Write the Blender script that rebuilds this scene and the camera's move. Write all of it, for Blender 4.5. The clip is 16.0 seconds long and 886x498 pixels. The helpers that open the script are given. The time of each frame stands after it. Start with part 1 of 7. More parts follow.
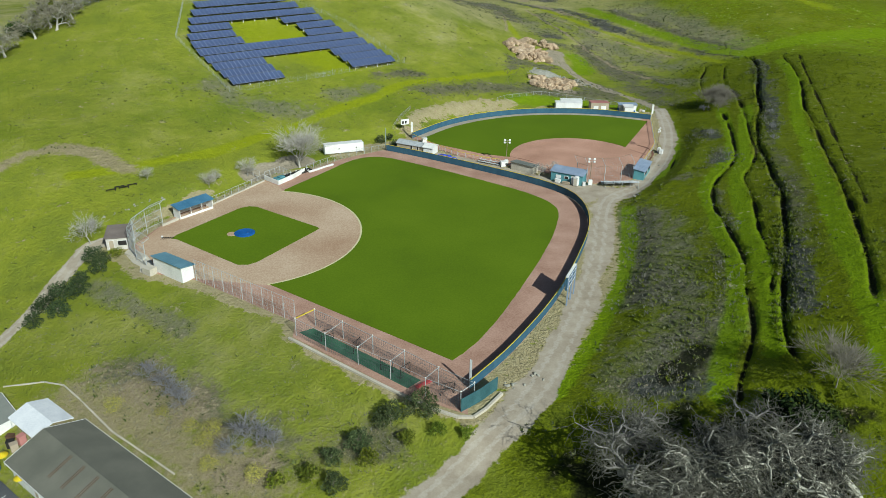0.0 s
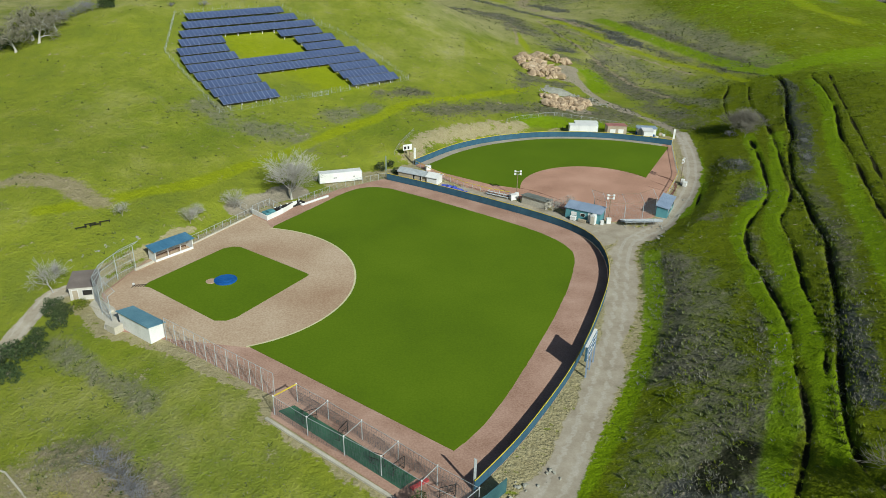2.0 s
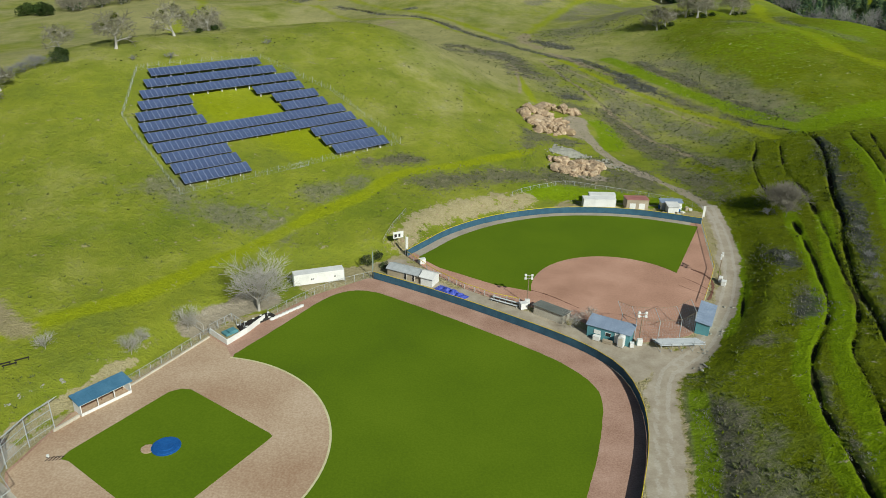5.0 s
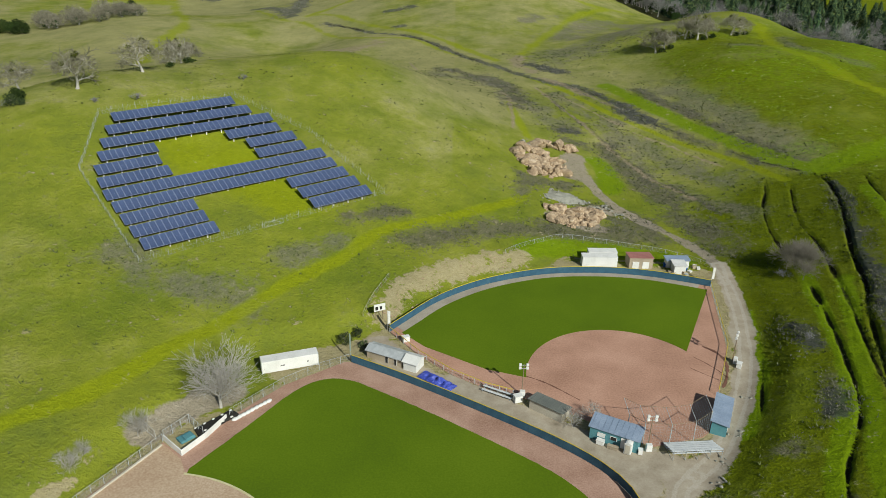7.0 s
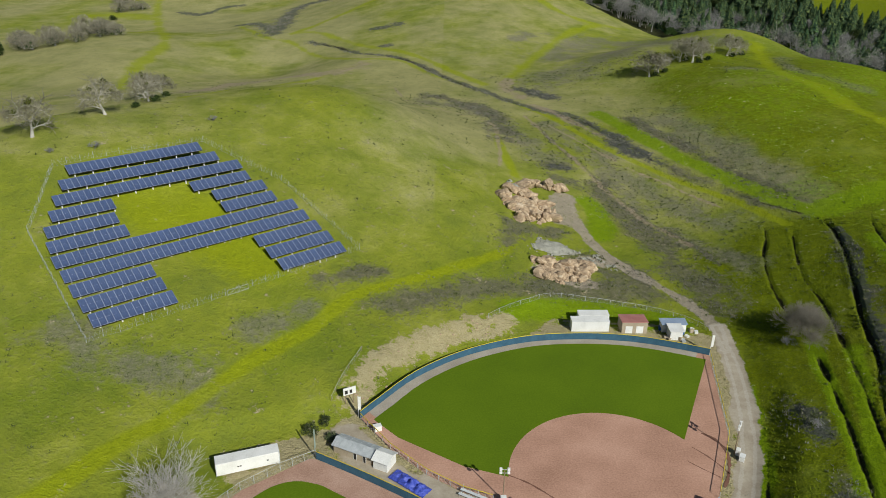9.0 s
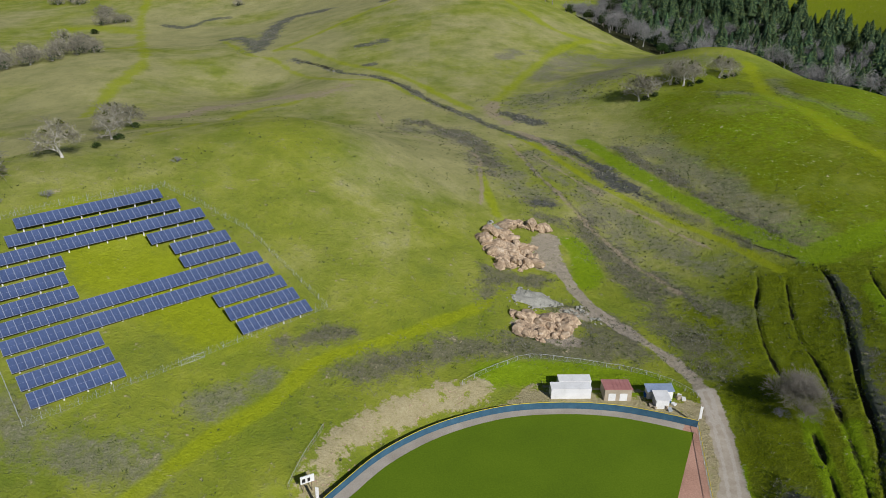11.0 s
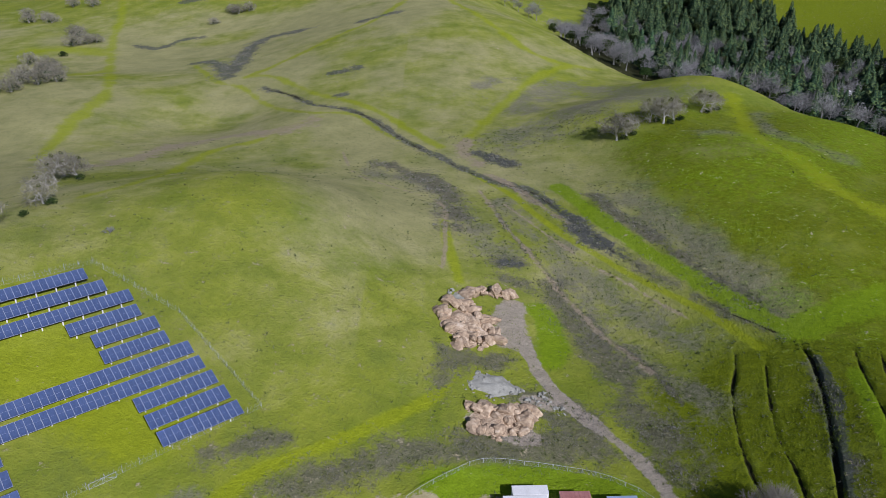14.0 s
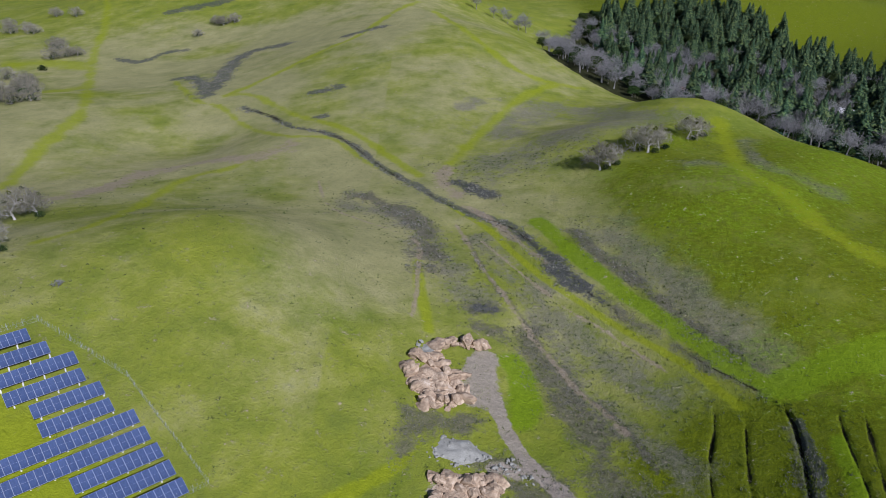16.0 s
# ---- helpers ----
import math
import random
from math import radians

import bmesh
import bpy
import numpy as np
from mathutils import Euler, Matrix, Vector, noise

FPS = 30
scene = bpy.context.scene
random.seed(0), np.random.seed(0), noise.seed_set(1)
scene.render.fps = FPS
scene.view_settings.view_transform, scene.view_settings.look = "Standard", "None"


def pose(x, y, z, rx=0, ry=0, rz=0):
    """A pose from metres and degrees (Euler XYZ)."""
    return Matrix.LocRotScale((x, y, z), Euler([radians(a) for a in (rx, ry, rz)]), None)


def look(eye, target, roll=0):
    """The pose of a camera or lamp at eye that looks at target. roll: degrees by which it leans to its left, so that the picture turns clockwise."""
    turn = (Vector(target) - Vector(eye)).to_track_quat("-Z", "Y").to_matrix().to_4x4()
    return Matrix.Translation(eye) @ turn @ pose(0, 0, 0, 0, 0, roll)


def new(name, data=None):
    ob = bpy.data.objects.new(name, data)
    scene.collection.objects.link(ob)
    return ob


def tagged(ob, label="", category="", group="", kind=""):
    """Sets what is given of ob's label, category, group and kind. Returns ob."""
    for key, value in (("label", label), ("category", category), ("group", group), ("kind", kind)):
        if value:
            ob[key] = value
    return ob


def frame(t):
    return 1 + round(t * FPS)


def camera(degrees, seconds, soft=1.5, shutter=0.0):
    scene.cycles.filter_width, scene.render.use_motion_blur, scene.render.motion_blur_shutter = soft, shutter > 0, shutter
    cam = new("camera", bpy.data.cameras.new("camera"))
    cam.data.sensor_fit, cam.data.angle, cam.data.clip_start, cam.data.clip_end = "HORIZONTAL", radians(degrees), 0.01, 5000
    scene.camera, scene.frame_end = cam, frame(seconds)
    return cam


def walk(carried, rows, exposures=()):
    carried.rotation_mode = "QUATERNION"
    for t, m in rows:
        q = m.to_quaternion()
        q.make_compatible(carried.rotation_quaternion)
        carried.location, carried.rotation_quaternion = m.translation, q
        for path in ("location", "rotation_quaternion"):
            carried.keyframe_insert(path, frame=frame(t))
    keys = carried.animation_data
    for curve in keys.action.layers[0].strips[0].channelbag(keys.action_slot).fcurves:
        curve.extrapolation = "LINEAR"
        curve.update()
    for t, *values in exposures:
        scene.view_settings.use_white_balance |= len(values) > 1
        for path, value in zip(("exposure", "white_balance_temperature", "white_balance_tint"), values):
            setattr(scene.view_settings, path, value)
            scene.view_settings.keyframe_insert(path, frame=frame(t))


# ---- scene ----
# camera and path
cam = camera(62.0, 16.0, soft=0.6)
PATH = [
    (0, (-0.118, -14.282, 64.921), (-0.141, -12.483, 64.048), 0.9),
    (0.5, (0.116, -10.848, 64.89), (0.08, -9.049, 64.017), 1.2),
    (1, (0.146, -6.459, 65.077), (0.103, -4.659, 64.205), 1.2),
    (1.5, (0.138, -1.629, 65.629), (0.095, 0.171, 64.758), 1.3),
    (2, (0.023, 4.07, 66.455), (-0.017, 5.87, 65.585), 1.3),
    (2.5, (-0.27, 9.677, 67.207), (-0.309, 11.48, 66.342), 1.4),
    (3, (-0.486, 15.76, 68.349), (-0.526, 17.565, 67.488), 1.3),
    (3.5, (-0.826, 21.604, 69.595), (-0.864, 23.412, 68.739), 1.3),
    (4, (-1.428, 27.653, 71.027), (-1.462, 29.463, 70.176), 1.3),
    (6.5, (-0.912, 54.829, 79.245), (-0.934, 56.643, 78.403), 1.3),
    (7, (-0.355, 60.01, 81.349), (-0.369, 61.824, 80.506), 1.3),
    (7.5, (0.329, 64.399, 83.243), (0.32, 66.212, 82.398), 1.2),
    (8, (1.285, 69.422, 85.567), (1.276, 71.234, 84.72), 1.2),
    (8.5, (2.165, 73.627, 87.418), (2.159, 75.44, 86.574), 1.1),
    (9, (3.39, 78.246, 89.553), (3.386, 80.06, 88.711), 1.0),
    (11.5, (10.306, 97.616, 99.42), (10.315, 99.43, 98.579), 0.9),
    (12, (11.967, 101.401, 101.54), (11.978, 103.215, 100.699), 0.8),
    (12.5, (13.629, 104.798, 103.635), (13.643, 106.612, 102.792), 0.8),
    (13, (15.393, 108.708, 105.618), (15.41, 110.522, 104.776), 0.8),
    (13.5, (17.341, 112.138, 107.465), (17.359, 113.952, 106.624), 0.8),
    (14, (19.313, 116.124, 109.403), (19.334, 117.939, 108.563), 0.8),
    (14.5, (21.059, 119.507, 111.539), (21.084, 121.321, 110.699), 0.8),
    (15, (23.076, 123.026, 114.068), (23.103, 124.84, 113.226), 0.9),
    (15.5, (24.902, 126.444, 116.11), (24.932, 128.258, 115.269), 1.0),
    (16, (26.94, 130.07, 118.189), (26.971, 131.885, 117.349), 1.0),
]
walk(cam, [(t, look(eye, target, roll)) for t, eye, target, roll in PATH],
     [(0, 0.0, 5950, 0), (2, -0.05, 6100, 1), (4, -0.11, 6300, 2), (7, -0.16, 6400, 4), (9, -0.18, 6350, 7), (12, -0.18, 5850, 18), (16, -0.13, 5450, 24)])

# ---- light ----
SUN_AZ = math.atan2(0.56, -0.83)      # clockwise from +y, towards the sun
SUN_EL = radians(34)
world = bpy.data.worlds.new("sky")
scene.world = world
world.use_nodes = True
wn = world.node_tree.nodes
sky = wn.new("ShaderNodeTexSky")
sky.sky_type = "NISHITA"
sky.sun_disc = False
sky.sun_elevation, sky.sun_rotation = SUN_EL, SUN_AZ
world.node_tree.links.new(sky.outputs[0], wn["Background"].inputs[0])
wn["Background"].inputs[1].default_value = 0.05
sun = new("sun", bpy.data.lights.new("sun", "SUN"))
sun.data.energy, sun.data.angle, sun.data.color = 4.9, radians(0.55), (1.0, 0.97, 0.9)
to_sun = Vector((math.sin(SUN_AZ) * math.cos(SUN_EL), math.cos(SUN_AZ) * math.cos(SUN_EL), math.sin(SUN_EL)))
sun.matrix_world = look((0, 0, 300), Vector((0, 0, 300)) - to_sun)
scene.view_settings.exposure = 0.12

# ---- lie of the land: broad swells as (x, y, radius, height) ----
NEAR_HILLS = [
    (-14, 3, 28, -8.3), (-80, 41, 45, -10.2), (70, 66, 28, 12.1), (-119, 87, 28, -9.3),
    (-35, 87, 28, 2.7), (28, 87, 28, -1.3), (91, 108, 28, 7.9), (28, 129, 28, -1.1),
    (122, 142, 45, 10.1), (-98, 150, 28, 4.9), (-35, 171, 28, -3.7), (112, 192, 28, 4.6),
    (21, 210, 45, -3.4), (-119, 213, 28, 1.7), (133, 234, 28, 9.5), (70, 234, 28, -3.3),
    (-203, 255, 28, -7.9), (-60, 244, 30, -0.5),
]
SIDE_HILLS = [
    (-119, 276, 28, 7.4), (70, 297, 28, -7.1), (-14, 297, 28, 4.0), (-161, 318, 28, -16.6),
    (-77, 318, 28, 2.7), (-35, 339, 28, 12.1), (133, 339, 28, 2.7), (133, 402, 28, 9.1),
    (196, 444, 28, 10.2), (21, 446, 45, 4.6), (112, 465, 28, 15.7), (-182, 486, 28, 4.4),
    (-56, 486, 28, 3.8), (175, 507, 28, 14.7), (-98, 507, 28, -8.0), (154, 528, 28, 9.6),
    (-215, 548, 45, 10.4), (21, 548, 45, 5.0),
]
FAR_HILLS = [
    (-110, 300, 80, 27.0), (100, 615, 150, 7.3), (325, 728, 150, -14.1), (190, 360, 80, 18.9),
    (-125, 952, 150, 23.1), (10, 720, 80, 13.9), (-170, 720, 80, -5.3), (438, 1178, 150, 16.8),
    (190, 780, 80, -11.4), (430, 900, 80, -13.2), (310, 600, 80, -4.1), (-170, 840, 80, -1.5),
    (10, 900, 80, 15.1), (-290, 1020, 80, 15.6), (-110, 1020, 80, 13.3), (490, 1080, 80, 15.8),
    (370, 1080, 80, 13.2), (70, 660, 80, 18.8), (-50, 600, 80, 7.6), (10, 840, 80, 15.1),
    (-125, 1065, 150, 20.3),
]

# ---- small tools ----
def lin(h):
    """Linear colour from a hex string."""
    v = [int(h[i:i + 2], 16) / 255 for i in (0, 2, 4)]
    return tuple((c / 12.92 if c <= 0.04045 else ((c + 0.055) / 1.055) ** 2.4) for c in v) + (1.0,)


def part(name, bm, material, parent=None, label="", smooth=False):
    """One bmesh as one mesh object, under its thing or part."""
    me = bpy.data.meshes.new(name)
    bm.to_mesh(me)
    bm.free()
    return part_of(name, me, material, parent, label, smooth)


def part_of(name, me, material, parent=None, label="", smooth=False):
    if material is not None and not me.materials:
        me.materials.append(material)
    if smooth:
        me.shade_smooth()
    ob = new(name, me)
    if parent is not None:
        ob.parent = parent
    if label:
        ob["label"] = label
    return ob


def thing(name, m, label, category, group="", kind=""):
    ob = new(name)
    ob.matrix_basis = m
    return tagged(ob, label, category, group, kind)


def box(bm, x0, x1, y0, y1, z0, z1, m=None):
    vs = [bm.verts.new((x, y, z)) for z in (z0, z1) for x, y in ((x0, y0), (x1, y0), (x1, y1), (x0, y1))]
    for f in ((3, 2, 1, 0), (4, 5, 6, 7), (0, 1, 5, 4), (1, 2, 6, 5), (2, 3, 7, 6), (3, 0, 4, 7)):
        bm.faces.new([vs[i] for i in f])
    if m is not None:
        for v in vs:
            v.co = m @ v.co
    return vs


def rod(bm, a, b, r0, r1=None, n=6):
    a, b = Vector(a), Vector(b)
    r1 = r0 if r1 is None else r1
    d = (b - a).normalized()
    s = d.orthogonal().normalized()
    t = d.cross(s)
    rings = [[bm.verts.new(p + (s * math.cos(k * math.tau / n) + t * math.sin(k * math.tau / n)) * r) for k in range(n)] for p, r in ((a, r0), (b, r1))]
    for k in range(n):
        bm.faces.new((rings[0][k], rings[0][(k + 1) % n], rings[1][(k + 1) % n], rings[1][k]))
    bm.faces.new(rings[0][::-1])
    bm.faces.new(rings[1])


def slab(bm, pts, z0, z1):
    """A flat plate with thickness over a plan outline."""
    area = sum(a[0] * b[1] - b[0] * a[1] for a, b in zip(pts, list(pts[1:]) + [pts[0]]))
    pts = list(pts) if area > 0 else list(pts)[::-1]
    lo = [bm.verts.new((p[0], p[1], z0)) for p in pts]
    hi = [bm.verts.new((p[0], p[1], z1)) for p in pts]
    bm.faces.new(hi)
    bm.faces.new(lo[::-1])
    for i in range(len(pts)):
        j = (i + 1) % len(pts)
        bm.faces.new((lo[i], lo[j], hi[j], hi[i]))


def bevelled(bm, w):
    bmesh.ops.bevel(bm, geom=bm.edges[:], offset=w, segments=1, affect="EDGES")
    return bm


def spline(pts, step=2.0):
    """A smooth line through plan points."""
    P = [Vector((*p, 0)) if len(p) == 2 else Vector(p) for p in pts]
    P = [2 * P[0] - P[1]] + P + [2 * P[-1] - P[-2]]
    out = []
    for i in range(1, len(P) - 2):
        n = max(1, int((P[i + 1] - P[i]).length / step))
        for k in range(n):
            t = k / n
            a, b, c, d = P[i - 1:i + 3]
            out.append(0.5 * ((2 * b) + (c - a) * t + (2 * a - 5 * b + 4 * c - d) * t * t + (3 * b - a - 3 * c + d) * t ** 3))
    out.append(P[-2])
    return [(p.x, p.y) for p in out]


def arc(cx, cy, r, a0, a1, n):
    return [(cx + r * math.cos(radians(a0 + (a1 - a0) * k / n)), cy + r * math.sin(radians(a0 + (a1 - a0) * k / n))) for k in range(n + 1)]


# ---- materials ----
def grainy(name, stops, scale=1.0, rough=0.85, bump=0.3, fine=18.0, metal=0.0, stain=None, spec=0.3, stretch=(1, 1, 1)):
    """A surface whose colour wanders over stops (hex) at a coarse and a fine scale, with relief."""
    m = bpy.data.materials.new(name)
    m.use_nodes = True
    n, l = m.node_tree.nodes, m.node_tree.links
    b = n["Principled BSDF"]
    geo = n.new("ShaderNodeTexCoord")
    mp = n.new("ShaderNodeMapping")
    mp.inputs["Scale"].default_value = stretch
    l.new(geo.outputs["Object"], mp.inputs[0])
    info = n.new("ShaderNodeObjectInfo")
    shift = n.new("ShaderNodeVectorMath")
    shift.operation = "ADD"
    l.new(mp.outputs[0], shift.inputs[0])
    l.new(info.outputs["Random"], shift.inputs[1])
    big, small = n.new("ShaderNodeTexNoise"), n.new("ShaderNodeTexNoise")
    big.inputs["Scale"].default_value, big.inputs["Detail"].default_value = scale, 5
    small.inputs["Scale"].default_value, small.inputs["Detail"].default_value = scale * fine, 3
    for t in (big, small):
        l.new(shift.outputs[0], t.inputs["Vector"])
    mix = n.new("ShaderNodeMath")
    mix.operation = "MULTIPLY_ADD"
    mix.inputs[1].default_value = 0.45
    l.new(small.outputs[0], mix.inputs[0])
    sc = n.new("ShaderNodeMath")
    sc.operation = "MULTIPLY"
    sc.inputs[1].default_value = 0.55
    l.new(big.outputs[0], sc.inputs[0])
    l.new(sc.outputs[0], mix.inputs[2])
    ramp = n.new("ShaderNodeValToRGB")
    while len(ramp.color_ramp.elements) < len(stops):
        ramp.color_ramp.elements.new(0.5)
    for k, h in enumerate(stops):
        e = ramp.color_ramp.elements[k]
        e.position = 0.34 + 0.32 * k / max(1, len(stops) - 1)
        e.color = lin(h)
    l.new(mix.outputs[0], ramp.inputs[0])
    l.new(ramp.outputs[0], b.inputs["Base Color"])
    bp = n.new("ShaderNodeBump")
    bp.inputs["Strength"].default_value = bump
    bp.inputs["Distance"].default_value = 0.05
    l.new(small.outputs[0], bp.inputs["Height"])
    l.new(bp.outputs[0], b.inputs["Normal"])
    b.inputs["Roughness"].default_value = rough
    b.inputs["Metallic"].default_value = metal
    b.inputs["Specular IOR Level"].default_value = spec
    return m


M_LAWN = grainy("lawn", ["526813", "5b7212", "647a17"], 0.05, 0.9, 0.3, 60, spec=0.1)
M_CLAY = grainy("red_clay", ["937361", "ac8b79", "be9f8d"], 0.15, 0.95, 0.3, 25, spec=0.15)
M_PALECLAY = grainy("pale_red_clay", ["a07b67", "b68e79", "c79f8a"], 0.12, 0.95, 0.3, 25, spec=0.15)
M_SAND = grainy("infield_sand", ["a3856b", "b0967c", "bda68c", "c9b49c"], 0.06, 0.95, 0.2, 50, spec=0.15)
M_BLUE = grainy("blue_windscreen", ["2f5064", "385b70", "43677b"], 0.6, 0.8, 0.2, 12)
M_DEEPTEAL = grainy("deep_teal_screen", ["2f5257", "385d62", "42686d"], 0.5, 0.7, 0.15, 10)
M_TEAL = grainy("teal_paint", ["4f8088", "588b93", "62979e"], 0.5, 0.6, 0.1, 14)
M_YELLOW = grainy("yellow_cap", ["b9a52a", "cdb832", "d6c545"], 0.8, 0.6, 0.1)
M_WHITE = grainy("white_paint", ["cfcfca", "dededa", "e8e8e5"], 0.4, 0.6, 0.1, 12)
M_STEEL = grainy("galvanised_steel", ["a3a8aa", "b4b9ba", "c3c7c8"], 1.0, 0.5, 0.1, 10, metal=0.15)
M_CONCRETE = grainy("concrete", ["aca594", "bdb6a6", "ccc6b7"], 0.3, 0.9, 0.3, 20)
M_ROOF = grainy("grey_roof", ["676b66", "727670", "7d8079"], 0.3, 0.85, 0.3, 30)
M_BROWNROOF = grainy("brown_grey_shingles", ["5f6056", "6c6c61", "78776b"], 0.25, 0.9, 0.35, 34)
M_CANVAS = grainy("white_canvas", ["d2d6da", "dfe2e5", "e8eaec"], 0.5, 0.6, 0.2, 8)
M_ASPHALT = grainy("asphalt", ["46484a", "525456", "5e6062"], 0.3, 0.95, 0.3, 25)
M_SUNNY = grainy("yellow_fabric", ["b8a012", "cbb41a", "d8c42c"], 0.8, 0.7, 0.1, 8)
M_TAUPE = grainy("taupe_roof", ["6d645e", "7a7069", "867c74"], 0.4, 0.9, 0.3, 25)
M_PALESTRIP = grainy("pale_dirt", ["928a7c", "a49b8d", "b3ab9d"], 0.2, 0.95, 0.3, 22, spec=0.15)
M_ROOFBLUE = grainy("blue_metal_roof", ["587e8e", "658c9b", "7399a7"], 0.4, 0.5, 0.05, 10)
M_ROOFGREY = grainy("pale_metal_roof", ["7f8fa3", "8c9bb0", "9aa8bb"], 0.4, 0.45, 0.05, 10)
M_TAN = grainy("tan_siding", ["9a8d78", "a89b86", "b3a792"], 0.4, 0.8, 0.1, 14)
M_DARK = grainy("dark_interior", ["23211e", "2c2a27", "34322e"], 0.5, 0.9, 0.1)
M_PINK = grainy("faded_red_roof", ["a8706a", "b57d76", "c08a83"], 0.5, 0.7, 0.1, 14)
M_TARP = grainy("blue_tarp", ["1d4f8c", "22599b", "2b66aa"], 0.6, 0.5, 0.4, 6)
M_STRAW = grainy("dry_straw", ["bcb588", "cdc79b", "d8d3ab"], 0.5, 0.95, 0.3, 20, spec=0.1)
M_WIRE = grainy("fence_wire", ["9a9fa0", "a8adae", "b5babb"], 1.0, 0.6, 0.0)
M_BARK = grainy("grey_bark", ["6b6459", "857d70", "9c9486", "b0a899"], 0.7, 0.95, 0.4, 9)
M_PALEBARK = grainy("pale_bark", ["98948c", "b3afa7", "c8c4bc"], 0.7, 0.95, 0.4, 9)
M_TWIG = grainy("dry_twigs", ["6a6862", "807e78", "96938c"], 0.6, 0.95, 0.1, 9)
M_DARKTWIG = grainy("dark_twigs", ["525148", "67665b", "7d7b70"], 0.6, 0.95, 0.1, 9)
M_ROCK = grainy("tan_rock", ["7e6d5a", "a08b71", "bca78b", "d0c0a8"], 0.35, 0.95, 0.5, 8)
M_RUBBLE = grainy("grey_rubble", ["828176", "97968a", "a9a89c"], 0.5, 0.95, 0.5, 8)
M_TURF = grainy("green_turf", ["335842", "3e654d", "497159"], 0.5, 0.9, 0.2, 20)
M_RED = grainy("red_paint", ["a13b3b", "b04848", "bb5555"], 0.5, 0.7, 0.1)
M_WOOD = grainy("brown_wood", ["4b382a", "5c4636", "6c5544"], 0.7, 0.9, 0.2, 10, stretch=(1, 1, 6))
M_THICKET = grainy("grey_stems", ["75747a", "8a898c", "a19f9f"], 0.6, 0.95, 0.1, 9)
M_NET = grainy("dark_netting", ["4a4f50", "585d5e", "666b6b"], 1.0, 0.8, 0.0)
M_GREYGREEN = grainy("grey_green_paint", ["7c8a80", "8a978d", "98a49b"], 0.8, 0.6, 0.1)
M_DUGOUT = grainy("dugout_roof", ["3f6a86", "4a7692", "57829d"], 0.4, 0.5, 0.05, 10)
M_GREYWALL = grainy("grey_board_wall", ["b3aea4", "c0bbb1", "cbc7be"], 0.4, 0.8, 0.1, 14)
M_SHEET = grainy("violet_blue_sheet", ["35439a", "4453b0", "5866c2"], 0.9, 0.5, 0.5, 5)
M_BLUEPOST = grainy("blue_post", ["2c4452", "34505f", "3d5a68"], 0.8, 0.7, 0.1)
M_ALU = grainy("bright_aluminium", ["c2c6c8", "d0d4d5", "dcdfe0"], 0.8, 0.45, 0.05, 10, metal=0.1)
M_POST = grainy("weathered_post", ["7b6a55", "8b7a64", "998a74"], 0.8, 0.9, 0.2, 14)

# ---- ground ----
def hills(x, y):
    z = np.zeros_like(x)
    for cx, cy, r, a in NEAR_HILLS + SIDE_HILLS + FAR_HILLS:
        z += a * np.exp(-((x - cx) ** 2 + (y - cy) ** 2) / (2 * r * r))
    return z


def line_distance(x, y, pts):
    """Distance to an open line, for arrays."""
    d = np.full(x.shape, 1e9)
    for (ax, ay), (bx, by) in zip(pts[:-1], pts[1:]):
        ux, uy = bx - ax, by - ay
        t = np.clip(((x - ax) * ux + (y - ay) * uy) / max(1e-9, ux * ux + uy * uy), 0, 1)
        d = np.minimum(d, np.hypot(x - ax - t * ux, y - ay - t * uy))
    return d


def inside(x, y, pts):
    r = np.zeros(x.shape, bool)
    for (ax, ay), (bx, by) in zip(pts, pts[1:] + pts[:1]):
        if ay != by:
            r ^= ((ay > y) != (by > y)) & (x < (bx - ax) * (y - ay) / (by - ay) + ax)
    return r


def outside_distance(x, y, pts):
    return np.where(inside(x, y, pts), 0.0, line_distance(x, y, pts + pts[:1]))


_rng = np.random.default_rng(7)
_LATTICE = _rng.random((257, 257))


def rough_noise(x, y, size, octaves=3):
    """Smooth random field in 0..1 over plan arrays."""
    out, amp, tot = np.zeros(x.shape), 1.0, 0.0
    for o in range(octaves):
        u, v = x / size + 31.7 * o, y / size + 17.3 * o
        i, j = np.floor(u).astype(int), np.floor(v).astype(int)
        fu, fv = u - i, v - j
        fu, fv = fu * fu * (3 - 2 * fu), fv * fv * (3 - 2 * fv)
        i, j = i % 256, j % 256
        a = _LATTICE[i, j] * (1 - fu) + _LATTICE[i + 1, j] * fu
        b = _LATTICE[i, j + 1] * (1 - fu) + _LATTICE[i + 1, j + 1] * fu
        out += amp * (a * (1 - fv) + b * fv)
        tot += amp
        amp, size = amp * 0.55, size * 0.47
    return out / tot


# outlines in plan
BALL_PAD = [(-66, 114), (-64, 124), (-61, 132), (-55.5, 140.5), (-47.5, 156.5), (-43, 162), (-37, 165), (-30, 174), (-36, 181), (-18.6, 188), (-12, 194),
            (-8, 199), (-1, 208.5), (9, 217), (23, 223), (30, 231), (60, 229), (68, 222), (64, 195), (56, 176), (47, 160), (37, 146), (35, 134),
            (31, 112), (22.5, 91), (16.5, 79), (11.5, 69), (2.5, 66.2), (-6.5, 71), (-26, 86), (-26.5, 90), (-47, 102.5), (-58, 105.5)]
FIELD_EDGE = [(-64, 118.5), (-61.3, 132), (-55.4, 140.2), (-46.7, 156.4), (-42.5, 153.2), (-40, 157.8), (-37.6, 163.4), (-30, 173.3), (-20, 181.4), (-18.7, 181.3)]
